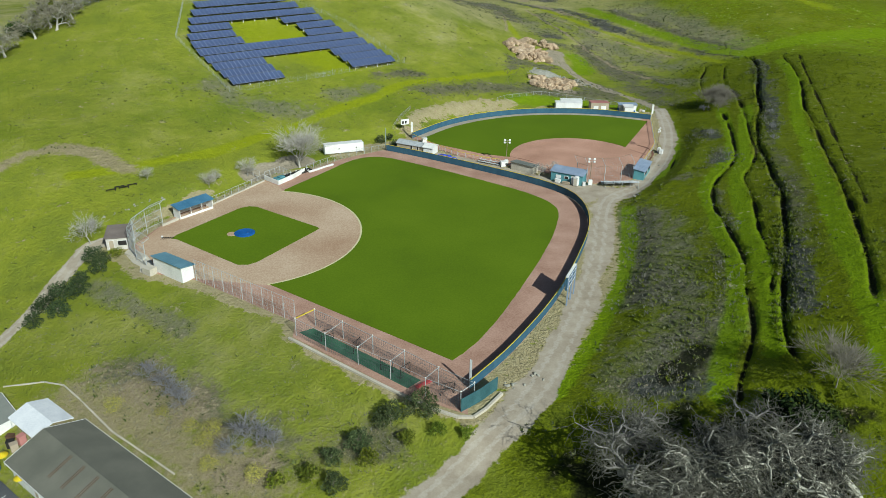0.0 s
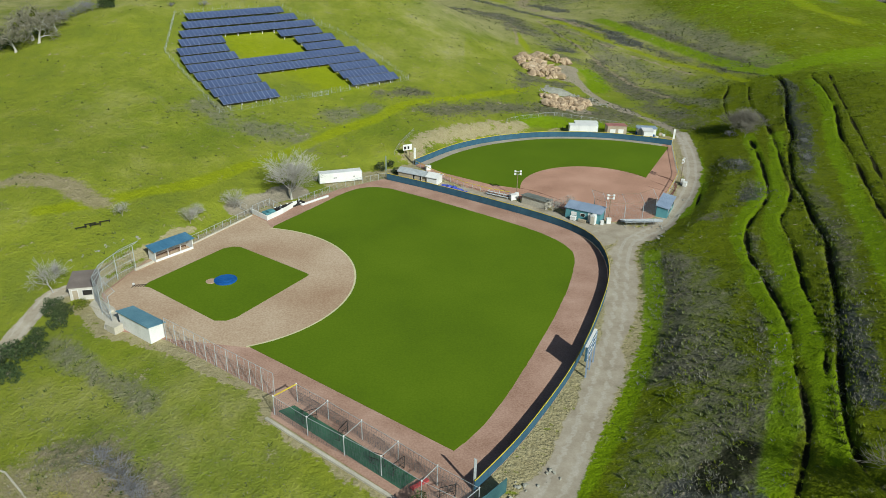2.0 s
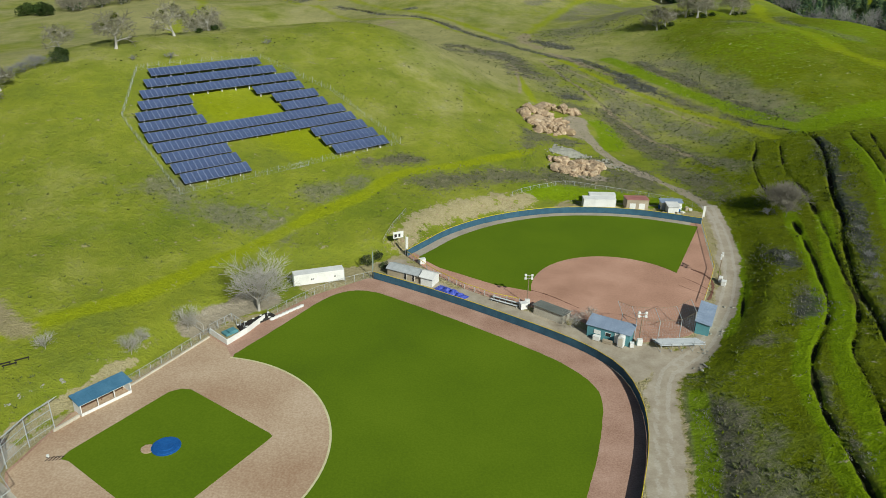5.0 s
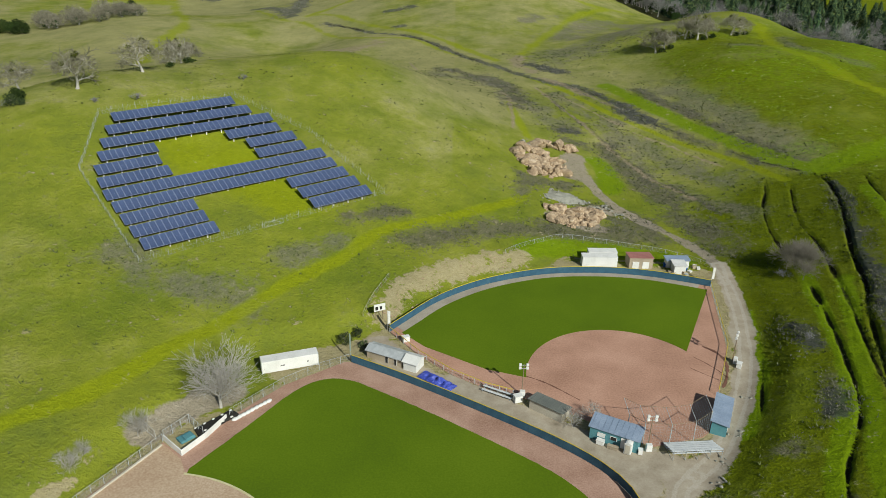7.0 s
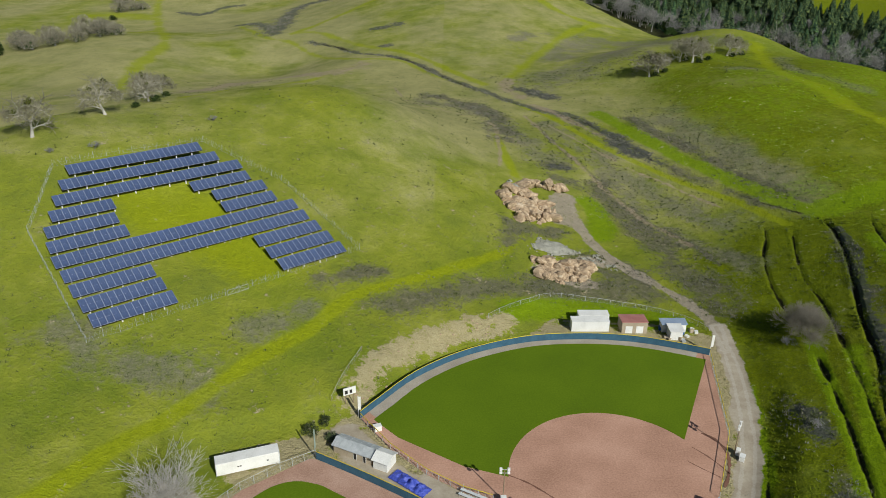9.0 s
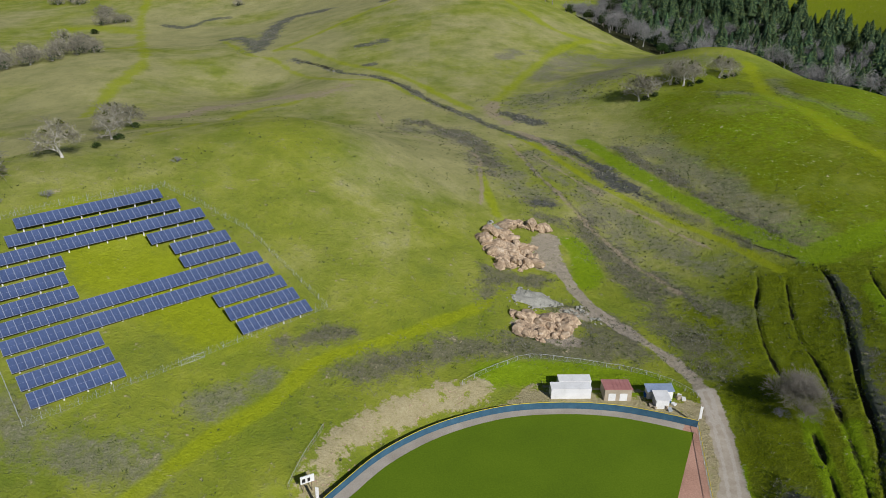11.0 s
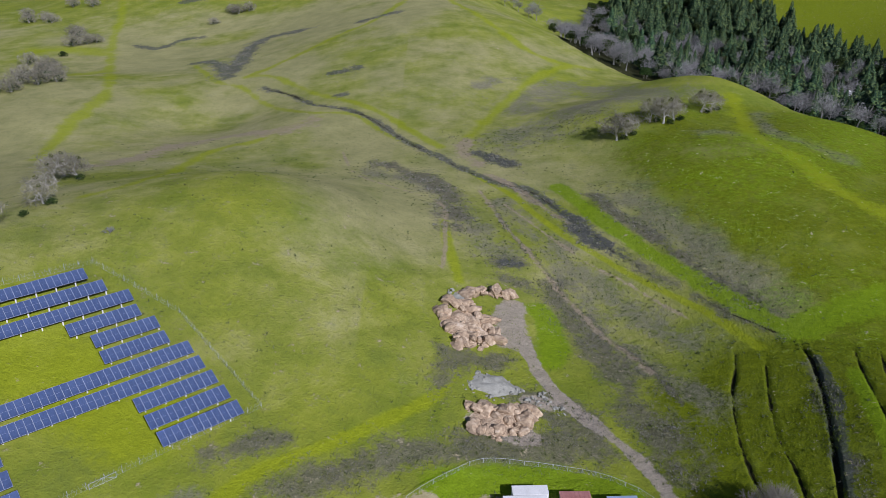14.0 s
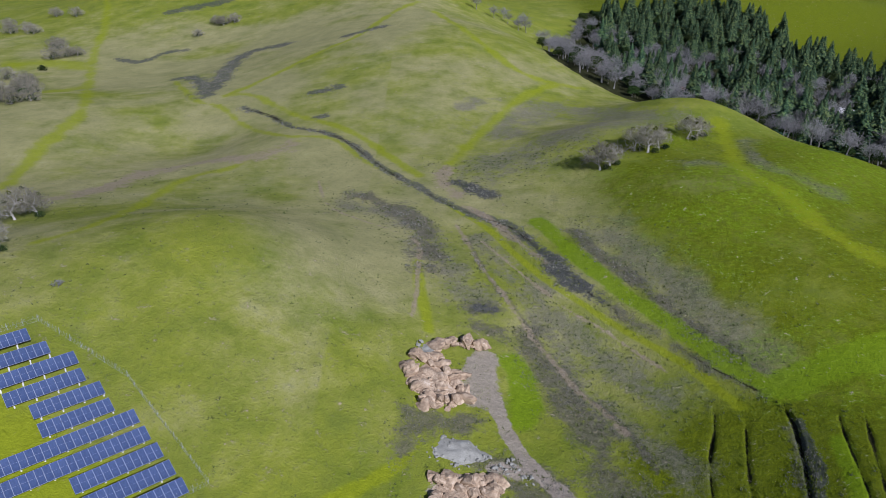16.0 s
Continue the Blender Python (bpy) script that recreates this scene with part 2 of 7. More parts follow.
OUTFIELD_FENCE = spline([(-18.7, 181.3), (-8.5, 175.8), (4.9, 167.6), (18.1, 158.7), (25.0, 152.6), (28.6, 147.0), (29.9, 140.0), (29.6, 133), (28.2, 126.0), (25.4, 117.2), (21.5, 106.5), (17.6, 97.4), (13, 88.6), (8.3, 80.6), (3.0, 73.0)], 2.4)
RIGHT_LINE = [(-25.8, 90.3), (-36.5, 97.4), (-46.8, 104.2)]
SOFT_FENCE = spline([(-12.2, 193.0), (-8.9, 197.8), (-1.8, 207.2), (8.9, 215.7), (22.5, 221.6), (35.6, 223.3), (46.7, 222.6), (55.6, 220.2), (62.7, 217.6)], 2.4)
SOFT_RIGHT = [(62.7, 217.6), (60.6, 206.5), (57.6, 190.2), (54.4, 182.6), (50.4, 173.6)]
SOFT_LEFT = [(-12.2, 193.0), (-5.8, 184.5), (1.0, 178.0), (7.3, 173.9), (12.2, 172.0)]


def spaced(lo, f0, f1, hi, fine, grow):
    """Grid lines, fine between f0 and f1 and widening outward."""
    a = list(np.arange(f0, f1 + 1e-6, fine))
    s, v = fine, f1
    while v < hi:
        s *= grow
        v += s
        a.append(v)
    s, v = fine, f0
    while v > lo:
        s *= grow
        v -= s
        a.insert(0, v)
    return np.array(a)


def ground_height(x, y):
    x, y = np.asarray(x, float), np.asarray(y, float)
    z = hills(x, y)
    d = outside_distance(x, y, BALL_PAD)
    k = np.clip(d / 9.0, 0, 1)
    k = k * k * (3 - 2 * k)
    return z * k - 0.06 * (1 - k)


from mathutils import geometry

# ---- cover of the ground: lines in plan, each with its half width ----
LUSH_HILL = [([(-86, 141), (-78, 146), (-67, 157), (-62, 163), (-53, 179), (-47.5, 186), (-41, 196), (-34, 206), (-26, 215), (-17.5, 229), (-7, 236.5), (4, 244.7), (14.6, 253.5), (20, 259), (24, 268), (25, 281)], 1.9),
             ([(22.6, 352), (23.8, 330), (26.6, 311)], 2.0),
             ([(49.8, 305), (52, 296), (52, 287), (50.3, 280)], 3.4), ([(20, 233), (32, 236), (46, 236), (60, 233)], 4.0),
             ([(-78, 262), (-62, 248), (-42, 238)], 12.0)]
LUSH_EAST = [([(84, 216), (75.3, 181), (70.8, 168), (63.5, 155), (58.3, 145.6), (54.8, 132), (52.2, 117), (51.2, 108), (49, 100), (44, 84.6), (39.5, 75), (35.8, 66)], 1.5),
             ([(90, 211), (75.6, 173), (71.6, 160.5), (65.5, 148), (61.3, 134), (57.8, 120), (55.2, 109), (52.8, 99.5), (48, 82), (45, 72)], 1.7),
             ([(119, 262), (108, 222), (96, 190), (88, 165), (80, 140), (73, 120), (66, 100), (60, 80), (56, 66)], 1.8),
             ([(40, 142), (36.8, 125), (32, 109), (27.6, 97.4), (21.4, 84), (15.6, 73)], 1.5), ([(66, 205), (60, 180), (51, 162)], 2.0)]
LUSH_NORTH = [([(117, 284), (127, 288.5), (147, 294), (176, 300)], 6.0),
              ([(67, 388), (75.8, 362.3), (84.9, 339.8), (93.7, 324), (102.4, 308), (109.6, 292.6), (115.2, 282)], 3.0),
              ([(32.7, 407), (49, 381), (54, 367), (63.7, 347), (73, 334), (81, 323), (90, 311), (98, 299), (102, 288), (104.5, 280)], 1.5),
              ([(167, 484), (160, 449), (150, 409), (155, 391), (158, 372), (161, 352), (167, 336)], 5.0)]
LUSH_FAR = [([(-154, 422), (-158, 448), (-164, 477), (-166, 506), (-174, 552), (-208, 634), (-249, 741), (-274, 830), (-312, 937)], 4.0),
            ([(-258, 616), (-231, 608), (-212, 630)], 11.0), ([(-300, 711), (-272, 718), (-244, 706)], 13.0),
            ([(-100, 581), (-81, 573), (-46, 528), (-21.6, 504), (-5, 483), (10, 455), (21, 437)], 2.6),
            ([(-151, 641), (-119, 579), (-98, 560), (-79, 533), (-49, 495), (-26, 488), (-14, 474), (-2, 453), (9, 441)], 2.2)]
LUSH_CREST = [([(-100, 579), (-78, 612), (-54, 652), (-26, 685), (-4.5, 758), (13, 800)], 3.4),
              ([(27, 766), (41, 712), (59, 649), (75, 609), (88, 595), (104, 588)], 4.0),
              ([(104, 588), (85, 565), (69, 538), (55, 505), (42, 471), (35, 452)], 4.0), ([(104, 588), (120, 592)], 4.0),
              ([(-85, 320), (-78, 329.5), (-74.5, 348), (-82, 395), (-82, 427), (-77, 441), (-66, 448), (-55, 466), (-39, 483)], 3.0)]
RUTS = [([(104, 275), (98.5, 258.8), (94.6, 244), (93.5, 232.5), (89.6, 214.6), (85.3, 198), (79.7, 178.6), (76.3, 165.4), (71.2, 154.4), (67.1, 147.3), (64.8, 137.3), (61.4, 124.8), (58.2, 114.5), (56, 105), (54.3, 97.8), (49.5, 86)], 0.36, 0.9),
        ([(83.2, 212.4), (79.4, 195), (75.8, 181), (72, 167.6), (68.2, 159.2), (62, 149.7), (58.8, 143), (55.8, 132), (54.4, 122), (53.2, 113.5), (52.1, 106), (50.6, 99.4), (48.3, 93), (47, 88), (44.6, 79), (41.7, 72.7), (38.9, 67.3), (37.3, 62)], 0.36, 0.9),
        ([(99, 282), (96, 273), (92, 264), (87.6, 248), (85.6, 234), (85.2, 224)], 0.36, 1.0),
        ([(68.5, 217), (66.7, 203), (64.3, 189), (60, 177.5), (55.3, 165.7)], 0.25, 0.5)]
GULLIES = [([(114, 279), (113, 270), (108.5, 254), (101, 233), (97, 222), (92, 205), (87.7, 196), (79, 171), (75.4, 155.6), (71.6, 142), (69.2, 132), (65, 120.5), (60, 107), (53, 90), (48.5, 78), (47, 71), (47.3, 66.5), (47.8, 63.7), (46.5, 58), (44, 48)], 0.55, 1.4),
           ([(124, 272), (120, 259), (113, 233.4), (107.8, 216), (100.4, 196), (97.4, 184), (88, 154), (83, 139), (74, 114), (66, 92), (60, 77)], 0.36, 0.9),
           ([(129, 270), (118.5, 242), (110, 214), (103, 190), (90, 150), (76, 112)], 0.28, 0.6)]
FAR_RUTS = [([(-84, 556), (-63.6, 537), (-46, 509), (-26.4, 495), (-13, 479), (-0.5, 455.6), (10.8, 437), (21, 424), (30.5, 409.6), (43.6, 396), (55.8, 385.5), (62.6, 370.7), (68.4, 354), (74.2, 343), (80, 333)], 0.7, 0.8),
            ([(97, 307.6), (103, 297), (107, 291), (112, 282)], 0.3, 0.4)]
BRUSH_GULLY = [([(40, 372), (46, 346), (52.6, 331.4), (59.3, 312.9), (65.3, 298.3), (73.6, 285.4), (77.6, 272.6), (79.5, 262)], 1.1), ([(60, 375), (68.4, 354), (74.2, 343), (80, 333), (85, 326)], 3.4),
               ([(86, 323), (93, 315)], 2.6), ([(-2, 414), (10, 402), (22, 384), (27, 360), (26, 346)], 4.6), ([(56, 318), (61, 302), (66, 288), (68.5, 275), (69.5, 262), (71, 250), (72, 240)], 5.4),
               ([(78, 377), (89.5, 346), (100.5, 320), (108, 303), (115.5, 291)], 2.6), ([(40, 328), (47, 328)], 3.0), ([(40, 318), (48, 316)], 3.0)]
BRUSH_BANK = [([(97, 307.6), (103, 297), (112, 283)], 2.0), ([(42, 264), (52, 262), (58, 252)], 3.6), ([(10, 240), (20, 242), (27, 242), (38, 245), (49, 248), (59, 247)], 4.6), ([(48, 255), (56, 252)], 4.0),
              ([(21, 262), (24, 274), (36, 275)], 3.6), ([(-9, 227), (1, 234), (16, 240), (26, 243)], 4.2), ([(-26, 233), (-18, 237), (-11.6, 240)], 2.8), ([(22, 276), (32, 275), (38, 278)], 3.0),
              ([(26, 246), (38, 248), (50, 251)], 4.4), ([(44, 258), (52, 256)], 2.4)]
BRUSH_EAST = [([(72.4, 194), (72, 184)], 3.2), ([(68.4, 170), (65.6, 162)], 2.8), ([(55, 155), (57.4, 156)], 2.0), ([(41.3, 138.4), (38.8, 125.5), (36, 116.8)], 3.6), ([(43.4, 132.6), (41.5, 121.7)], 2.6),
              ([(34.5, 105), (35, 97), (38, 88), (34, 81)], 4.2), ([(49, 107), (50, 105.5)], 2.2), ([(48.6, 107), (45.6, 95), (43.4, 86)], 1.8), ([(28, 71), (32, 68), (36, 74)], 3.6),
              ([(104, 232), (94, 204), (82, 171), (78, 155.6), (74, 142), (71.4, 132), (67, 120.5), (62.5, 108), (56.5, 93), (52, 81)], 2.3), ([(112, 268), (107, 250)], 1.8), ([(70, 173), (67.4, 163)], 2.0), ([(59, 142), (56, 128), (55, 117)], 1.3)]
BRUSH_WEST = [([(-53, 80), (-42, 75), (-29, 66), (-38, 71), (-20, 63)], 3.0), ([(-10, 64), (-30, 58)], 2.6)]
BRUSH_FAR = [([(37, 428), (50, 416)], 4.0)]
SCRUB_NORTH = [([(50, 446), (80, 462), (112, 476)], 16.0), ([(90, 372), (101, 338), (109, 316), (118, 300)], 10.0), ([(58, 342), (68, 322), (78, 306), (88, 291)], 8.0),
               ([(44, 372), (52, 350), (58, 330), (66, 306)], 6.0), ([(-6, 400), (10, 396), (24, 372), (32, 346), (40, 336)], 8.0), ([(60, 496), (74.5, 526), (89, 544), (112, 532), (135, 491)], 15.0),
               ([(171, 458), (164, 421), (170, 407), (178, 390)], 5.0), ([(132, 416), (140, 416)], 5.0), ([(44, 532), (50, 541)], 5.0)]
SCRUB_SOUTH = [([(-72, 202), (-61, 198), (-52, 197), (-43, 196)], 6.0), ([(-36, 214), (-27, 220)], 3.5), ([(38, 140), (41, 122), (37, 105), (38, 90), (31, 76)], 7.5), ([(46, 128), (42, 104), (40, 90)], 4.0),
               ([(-66, 104), (-55, 96), (-44, 90)], 1.6), ([(66, 300), (76, 280), (84, 262)], 5.0)]
WORN_NORTH = [([(-120, 400), (-111, 411), (-106, 439), (-95, 457), (-76, 464), (-56.5, 462), (-41, 479)], 6.0), ([(34, 446), (31, 430), (38, 416)], 3.4),
              ([(45, 372), (58, 347.4), (68.7, 330.6), (77.5, 321), (85, 310), (92, 298.6)], 0.8), ([(36, 388), (43.5, 354), (50, 337), (55.4, 321), (62, 307), (66.7, 295.7), (72.5, 286), (76, 276.7)], 1.0),
              ([(40, 404), (48, 394), (58, 372), (66, 356)], 1.6), ([(-22, 431), (-16, 406), (-8.5, 392), (1, 384), (14, 376), (22, 368), (22.5, 336), (21.6, 316)], 0.8)]
WORN_SOUTH = [([(-106, 140), (-100, 149), (-93, 153), (-85, 151), (-76, 147)], 2.3), ([(-40, 60), (-55, 76)], 1.8), ([(-56, 74), (-46, 70), (-36, 63), (-24, 56)], 6.5),
              ([(-52, 64), (-38, 56), (-24, 50)], 6.0)]
BARE = [([(-14, 197), (-12, 205), (-4, 215), (8, 223), (18, 228)], 2.8),
        ([(-70, 113), (-68, 124), (-63, 134), (-57, 146)], 1.0),
        ([(8, 72), (13, 82), (18, 93), (22, 102)], 2.2)]
ROADS = [([(-3.5, 53), (2.5, 59.5), (7.4, 65.6), (12.2, 72.6), (16.6, 82), (20.2, 91), (23.4, 100), (28.4, 116), (31.6, 130), (34.4, 142), (37, 149), (40, 152)], 2.3),
         ([(40, 152), (46, 158), (54, 172), (60, 186), (64, 200), (67, 216), (68.5, 230)], 2.1),
         ([(-86, 82), (-78, 92), (-75.5, 99), (-74, 109), (-72, 117), (-67, 122.5)], 1.7),
         ([(31, 150), (25, 157), (15, 164.5), (4, 171.5), (-8, 180), (-14, 188)], 3.2), ([(40, 152), (33, 155)], 3.0)]
TRACKS = [([(32, 252), (40, 256)], 2.6), ([(67, 220), (68, 232), (64, 245), (57, 256), (51.5, 263), (46.5, 274), (43.5, 285), (41, 297), (38, 302)], 2.0), ([(38, 286), (41, 296), (41, 304)], 4.4), ([(42, 262), (47, 262)], 2.0)]
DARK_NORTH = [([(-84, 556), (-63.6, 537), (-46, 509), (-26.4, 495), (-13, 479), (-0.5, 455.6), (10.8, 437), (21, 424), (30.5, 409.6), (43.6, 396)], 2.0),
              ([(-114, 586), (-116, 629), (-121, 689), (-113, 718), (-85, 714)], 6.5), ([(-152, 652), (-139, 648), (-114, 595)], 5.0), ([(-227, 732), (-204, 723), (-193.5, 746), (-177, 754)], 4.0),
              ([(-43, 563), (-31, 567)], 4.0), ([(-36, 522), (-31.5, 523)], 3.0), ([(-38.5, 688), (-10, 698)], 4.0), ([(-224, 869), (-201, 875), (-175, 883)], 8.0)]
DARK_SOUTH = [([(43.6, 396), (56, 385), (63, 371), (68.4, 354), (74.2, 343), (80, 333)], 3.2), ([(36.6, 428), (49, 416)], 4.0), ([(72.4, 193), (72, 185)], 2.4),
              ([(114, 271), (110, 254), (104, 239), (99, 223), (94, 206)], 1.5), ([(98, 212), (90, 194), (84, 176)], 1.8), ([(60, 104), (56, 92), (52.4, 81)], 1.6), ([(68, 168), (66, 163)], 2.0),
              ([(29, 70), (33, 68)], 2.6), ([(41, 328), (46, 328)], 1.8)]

FOREST = [(110, 660), (128, 618), (160, 566), (188, 522), (214, 478), (236, 428), (330, 430), (525, 650), (450, 820), (410, 900), (388, 1000), (330, 1045), (205, 1040), (170, 900), (150, 820), (112, 730)]

gx = np.concatenate([spaced(-2600, -110, 34, 33, 0.9, 1.022), np.arange(34.4, 128, 0.5), spaced(127, 128.6, 129, 2600, 0.7, 1.03)[1:]])
gx = np.unique(np.round(gx, 3))
gy = spaced(-900, 52, 292, 3000, 0.65, 1.0085)
gy = np.concatenate([np.arange(-900, 20, 20.0), gy[gy > 22]])
GX, GY = np.meshgrid(gx, gy)


TRAILS = LUSH_HILL[:2] + LUSH_HILL[4:5] + LUSH_NORTH[2:3]
TRAILS_FAR = LUSH_FAR + LUSH_CREST + LUSH_NORTH[3:]


def cover(lines, ragged=1.3, soft=1.0):
    """How much of a kind of cover lies at each point of the grid, 1 on the line, 0 past twice its width."""
    out = np.zeros(GX.shape)
    wob = (rough_noise(GX, GY, 9.0) - 0.5) * ragged
    for pts, w in lines:
        x0, x1 = min(p[0] for p in pts) - 4 * w, max(p[0] for p in pts) + 4 * w
        y0, y1 = min(p[1] for p in pts) - 4 * w, max(p[1] for p in pts) + 4 * w
        i0, i1 = np.searchsorted(gx, (x0, x1))
        j0, j1 = np.searchsorted(gy, (y0, y1))
        s = (slice(j0, j1), slice(i0, i1))
        d = line_distance(GX[s], GY[s], spline(pts, 4.0)) / w + wob[s] * min(1.0, 1.5 / w + 0.6)
        out[s] = np.maximum(out[s], np.clip((1.1 + 0.5 * soft - d) / soft, 0, 1))
    return out


def near(pts, reach):
    """The part of the grid round a line."""
    i0, i1 = np.searchsorted(gx, (min(p[0] for p in pts) - reach, max(p[0] for p in pts) + reach))
    j0, j1 = np.searchsorted(gy, (min(p[1] for p in pts) - reach, max(p[1] for p in pts) + reach))
    return slice(j0, j1), slice(i0, i1)


lush, brush, bare, roads = cover(LUSH_HILL[2:4] + LUSH_EAST + LUSH_NORTH[:2], 0.9), np.maximum(cover(BRUSH_GULLY + BRUSH_BANK + BRUSH_WEST + BRUSH_FAR, 2.2, 1.7), 0.68 * cover(BRUSH_EAST, 2.2, 1.7)), cover(BARE), cover(ROADS)
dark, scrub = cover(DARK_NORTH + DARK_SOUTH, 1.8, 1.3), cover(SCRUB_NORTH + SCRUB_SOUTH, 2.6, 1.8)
pad_d = outside_distance(GX, GY, BALL_PAD)
GZ = ground_height(GX, GY)
lot_d = outside_distance(GX, GY, [(-63.5, 62.6), (-60.4, 60.6), (-38.0, 44.4), (-46.0, 33.0), (-74.0, 53.0)])
level = np.clip(1 - lot_d / 5.0, 0, 1)
level = level * level * (3 - 2 * level)
GZ = GZ * (1 - level) - 7.95 * level
free = np.clip(pad_d / 5.0, 0, 1) * np.clip(1 - roads, 0, 1) * (1 - level)
GZ = GZ + ((rough_noise(GX, GY, 6.0) - 0.5) * 0.5 + (rough_noise(GX, GY, 1.9, 2) - 0.5) * 0.16) * free
GZ = GZ + np.maximum(brush, dark) * (rough_noise(GX, GY, 2.3, 2) - 0.35) * 0.45 * np.clip(pad_d / 3.0, 0, 1)
# how strongly the shaded floor of each rut is painted
rut_shade = np.zeros(GX.shape)
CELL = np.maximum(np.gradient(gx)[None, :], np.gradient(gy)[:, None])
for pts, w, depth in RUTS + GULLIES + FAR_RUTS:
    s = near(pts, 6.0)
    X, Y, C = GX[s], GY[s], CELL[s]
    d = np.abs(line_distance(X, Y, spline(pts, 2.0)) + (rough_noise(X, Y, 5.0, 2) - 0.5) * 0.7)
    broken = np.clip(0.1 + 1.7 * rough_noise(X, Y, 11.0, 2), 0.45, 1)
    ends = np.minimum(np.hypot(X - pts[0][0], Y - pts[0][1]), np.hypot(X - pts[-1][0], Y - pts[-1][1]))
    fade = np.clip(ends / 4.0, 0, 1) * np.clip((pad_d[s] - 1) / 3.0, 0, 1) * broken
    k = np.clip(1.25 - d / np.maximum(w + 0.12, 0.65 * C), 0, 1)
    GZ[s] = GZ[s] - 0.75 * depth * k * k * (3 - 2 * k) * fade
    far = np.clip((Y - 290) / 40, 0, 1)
    rut_shade[s] = np.maximum(rut_shade[s], np.clip(1.3 - d / np.maximum(w, 0.65 * C), 0, 1) * fade * (1 - 0.35 * far))
weed = np.clip(outside_distance(GX, GY, [(9, 48), (20, 74), (30, 100), (40, 130), (44, 146), (60, 170), (72, 200), (74, 230), (84, 262), (98, 274), (150, 270), (190, 200), (150, 60), (90, 40)]) / 22.0, 0, 1)
weed = (1 - weed * weed * (3 - 2 * weed)) * (0.8 + 0.14 * np.clip((GY - 225) / 30, 0, 1))
weed = np.maximum(weed, np.clip(1 - outside_distance(GX, GY, [(240, 1010), (420, 860), (640, 640), (1400, 900), (1200, 1900), (260, 1700)]) / 70.0, 0, 1))
worn = cover(WORN_NORTH + WORN_SOUTH, 2.0, 1.7)
# leaf litter in the woods and round the oaks, with tree shade painted in
litter_shade = np.clip(1 - outside_distance(GX, GY, FOREST) / 4.0, 0, 1)
litter_shade = np.maximum(litter_shade, 0.9 * cover([([(20, 54), (30, 50), (38, 52)], 7.0), ([(24, 62), (31, 64)], 3.0), ([(32, 72), (36, 77)], 2.0), ([(36, 60), (43, 58)], 4.5)], 2.2, 1.7))
mud = cover(TRACKS + [([(-50, 158), (-44, 166), (-40, 170)], 2.6), ([(-48, 161), (-42, 167)], 2.0), ([(40, 250), (30, 253)], 3.5)])
pale_hill = np.clip((GY - 240) / 120, 0, 1) * np.clip((125 + (GY - 300) * 0.25 - GX) / 60, 0, 1) * np.clip((900 - GY) / 150, 0, 1)
pale_hill = np.maximum(pale_hill, cover([([(78, 378), (104, 388), (132, 408)], 20), ([(118, 296), (104, 330), (92, 352)], 9)]))
pale_hill = pale_hill * np.clip(0.25 + 1.4 * (rough_noise(GX, GY, 46.0, 3) - 0.2), 0, 1)
pale_hill = pale_hill * (1 - 0.4 * np.clip((GX + 10) / 60, 0, 1) * np.clip((GY - 350) / 60, 0, 1))
shoulder = np.clip(1.0 - outside_distance(GX, GY, [(128, 300), (116, 360), (120, 410), (150, 455), (230, 440), (260, 300), (160, 270)]) / 60.0, 0, 1)
shoulder = shoulder * shoulder * (3 - 2 * np.clip(shoulder, 0, 1))
weed = np.maximum(weed, np.clip(shoulder * (0.35 + 0.8 * rough_noise(GX, GY, 18.0, 4)), 0, 0.8))
trail = np.maximum(cover(TRAILS, 0.7, 1.3), 0.85 * cover(TRAILS_FAR, 1.6, 1.7))
lush = np.maximum(lush, shoulder * np.clip(0.8 * rough_noise(GX, GY, 40.0, 3), 0, 0.5))
near_dry = np.clip((2 - GX) / 20, 0, 1) * np.clip((128 - GY) / 20, 0, 1) * np.clip((rough_noise(GX, GY, 13.0, 3) - 0.36) * 4.5, 0, 1)
pale_hill = np.maximum(pale_hill, 0.28 * near_dry)
# paired wheel tracks along the roads
track = np.zeros(GX.shape)
for pts, w in ROADS[:3] + TRACKS[1:2]:
    s = near(pts, 8.0)
    d = line_distance(GX[s], GY[s], spline(pts, 3.0)) + (rough_noise(GX[s], GY[s], 14.0, 2) - 0.5) * 0.8
    track[s] = np.maximum(track[s], np.clip(1.5 - np.abs(d - 0.95) / 0.4, 0, 1))
ny, nx = GX.shape
idx = np.arange(nx * ny).reshape(ny, nx)
faces = np.stack([idx[:-1, :-1], idx[:-1, 1:], idx[1:, 1:], idx[1:, :-1]], -1).reshape(-1, 4)
me = bpy.data.meshes.new("ground")
me.vertices.add(nx * ny)
me.vertices.foreach_set("co", np.stack([GX, GY, GZ], -1).astype(np.float32).ravel())
me.loops.add(faces.size)
me.loops.foreach_set("vertex_index", faces.astype(np.int32).ravel())
me.polygons.add(len(faces))
me.polygons.foreach_set("loop_start", np.arange(0, faces.size, 4, dtype=np.int32))
me.update(calc_edges=True)
yard = np.where(pad_d < 0.5, 1.0, 0.0) * np.clip(1.3 - np.clip(line_distance(GX, GY, [(24, 235), (46, 232), (60, 230)]) / 4, 0, 1.3), 0, 1)
pad_soil = np.clip(1.3 - pad_d / 1.5, 0, 1) * (1 - np.clip(yard, 0, 1))
brush, scrub, dark = brush * (1 - 0.7 * roads), scrub * (1 - roads), dark * (1 - roads)
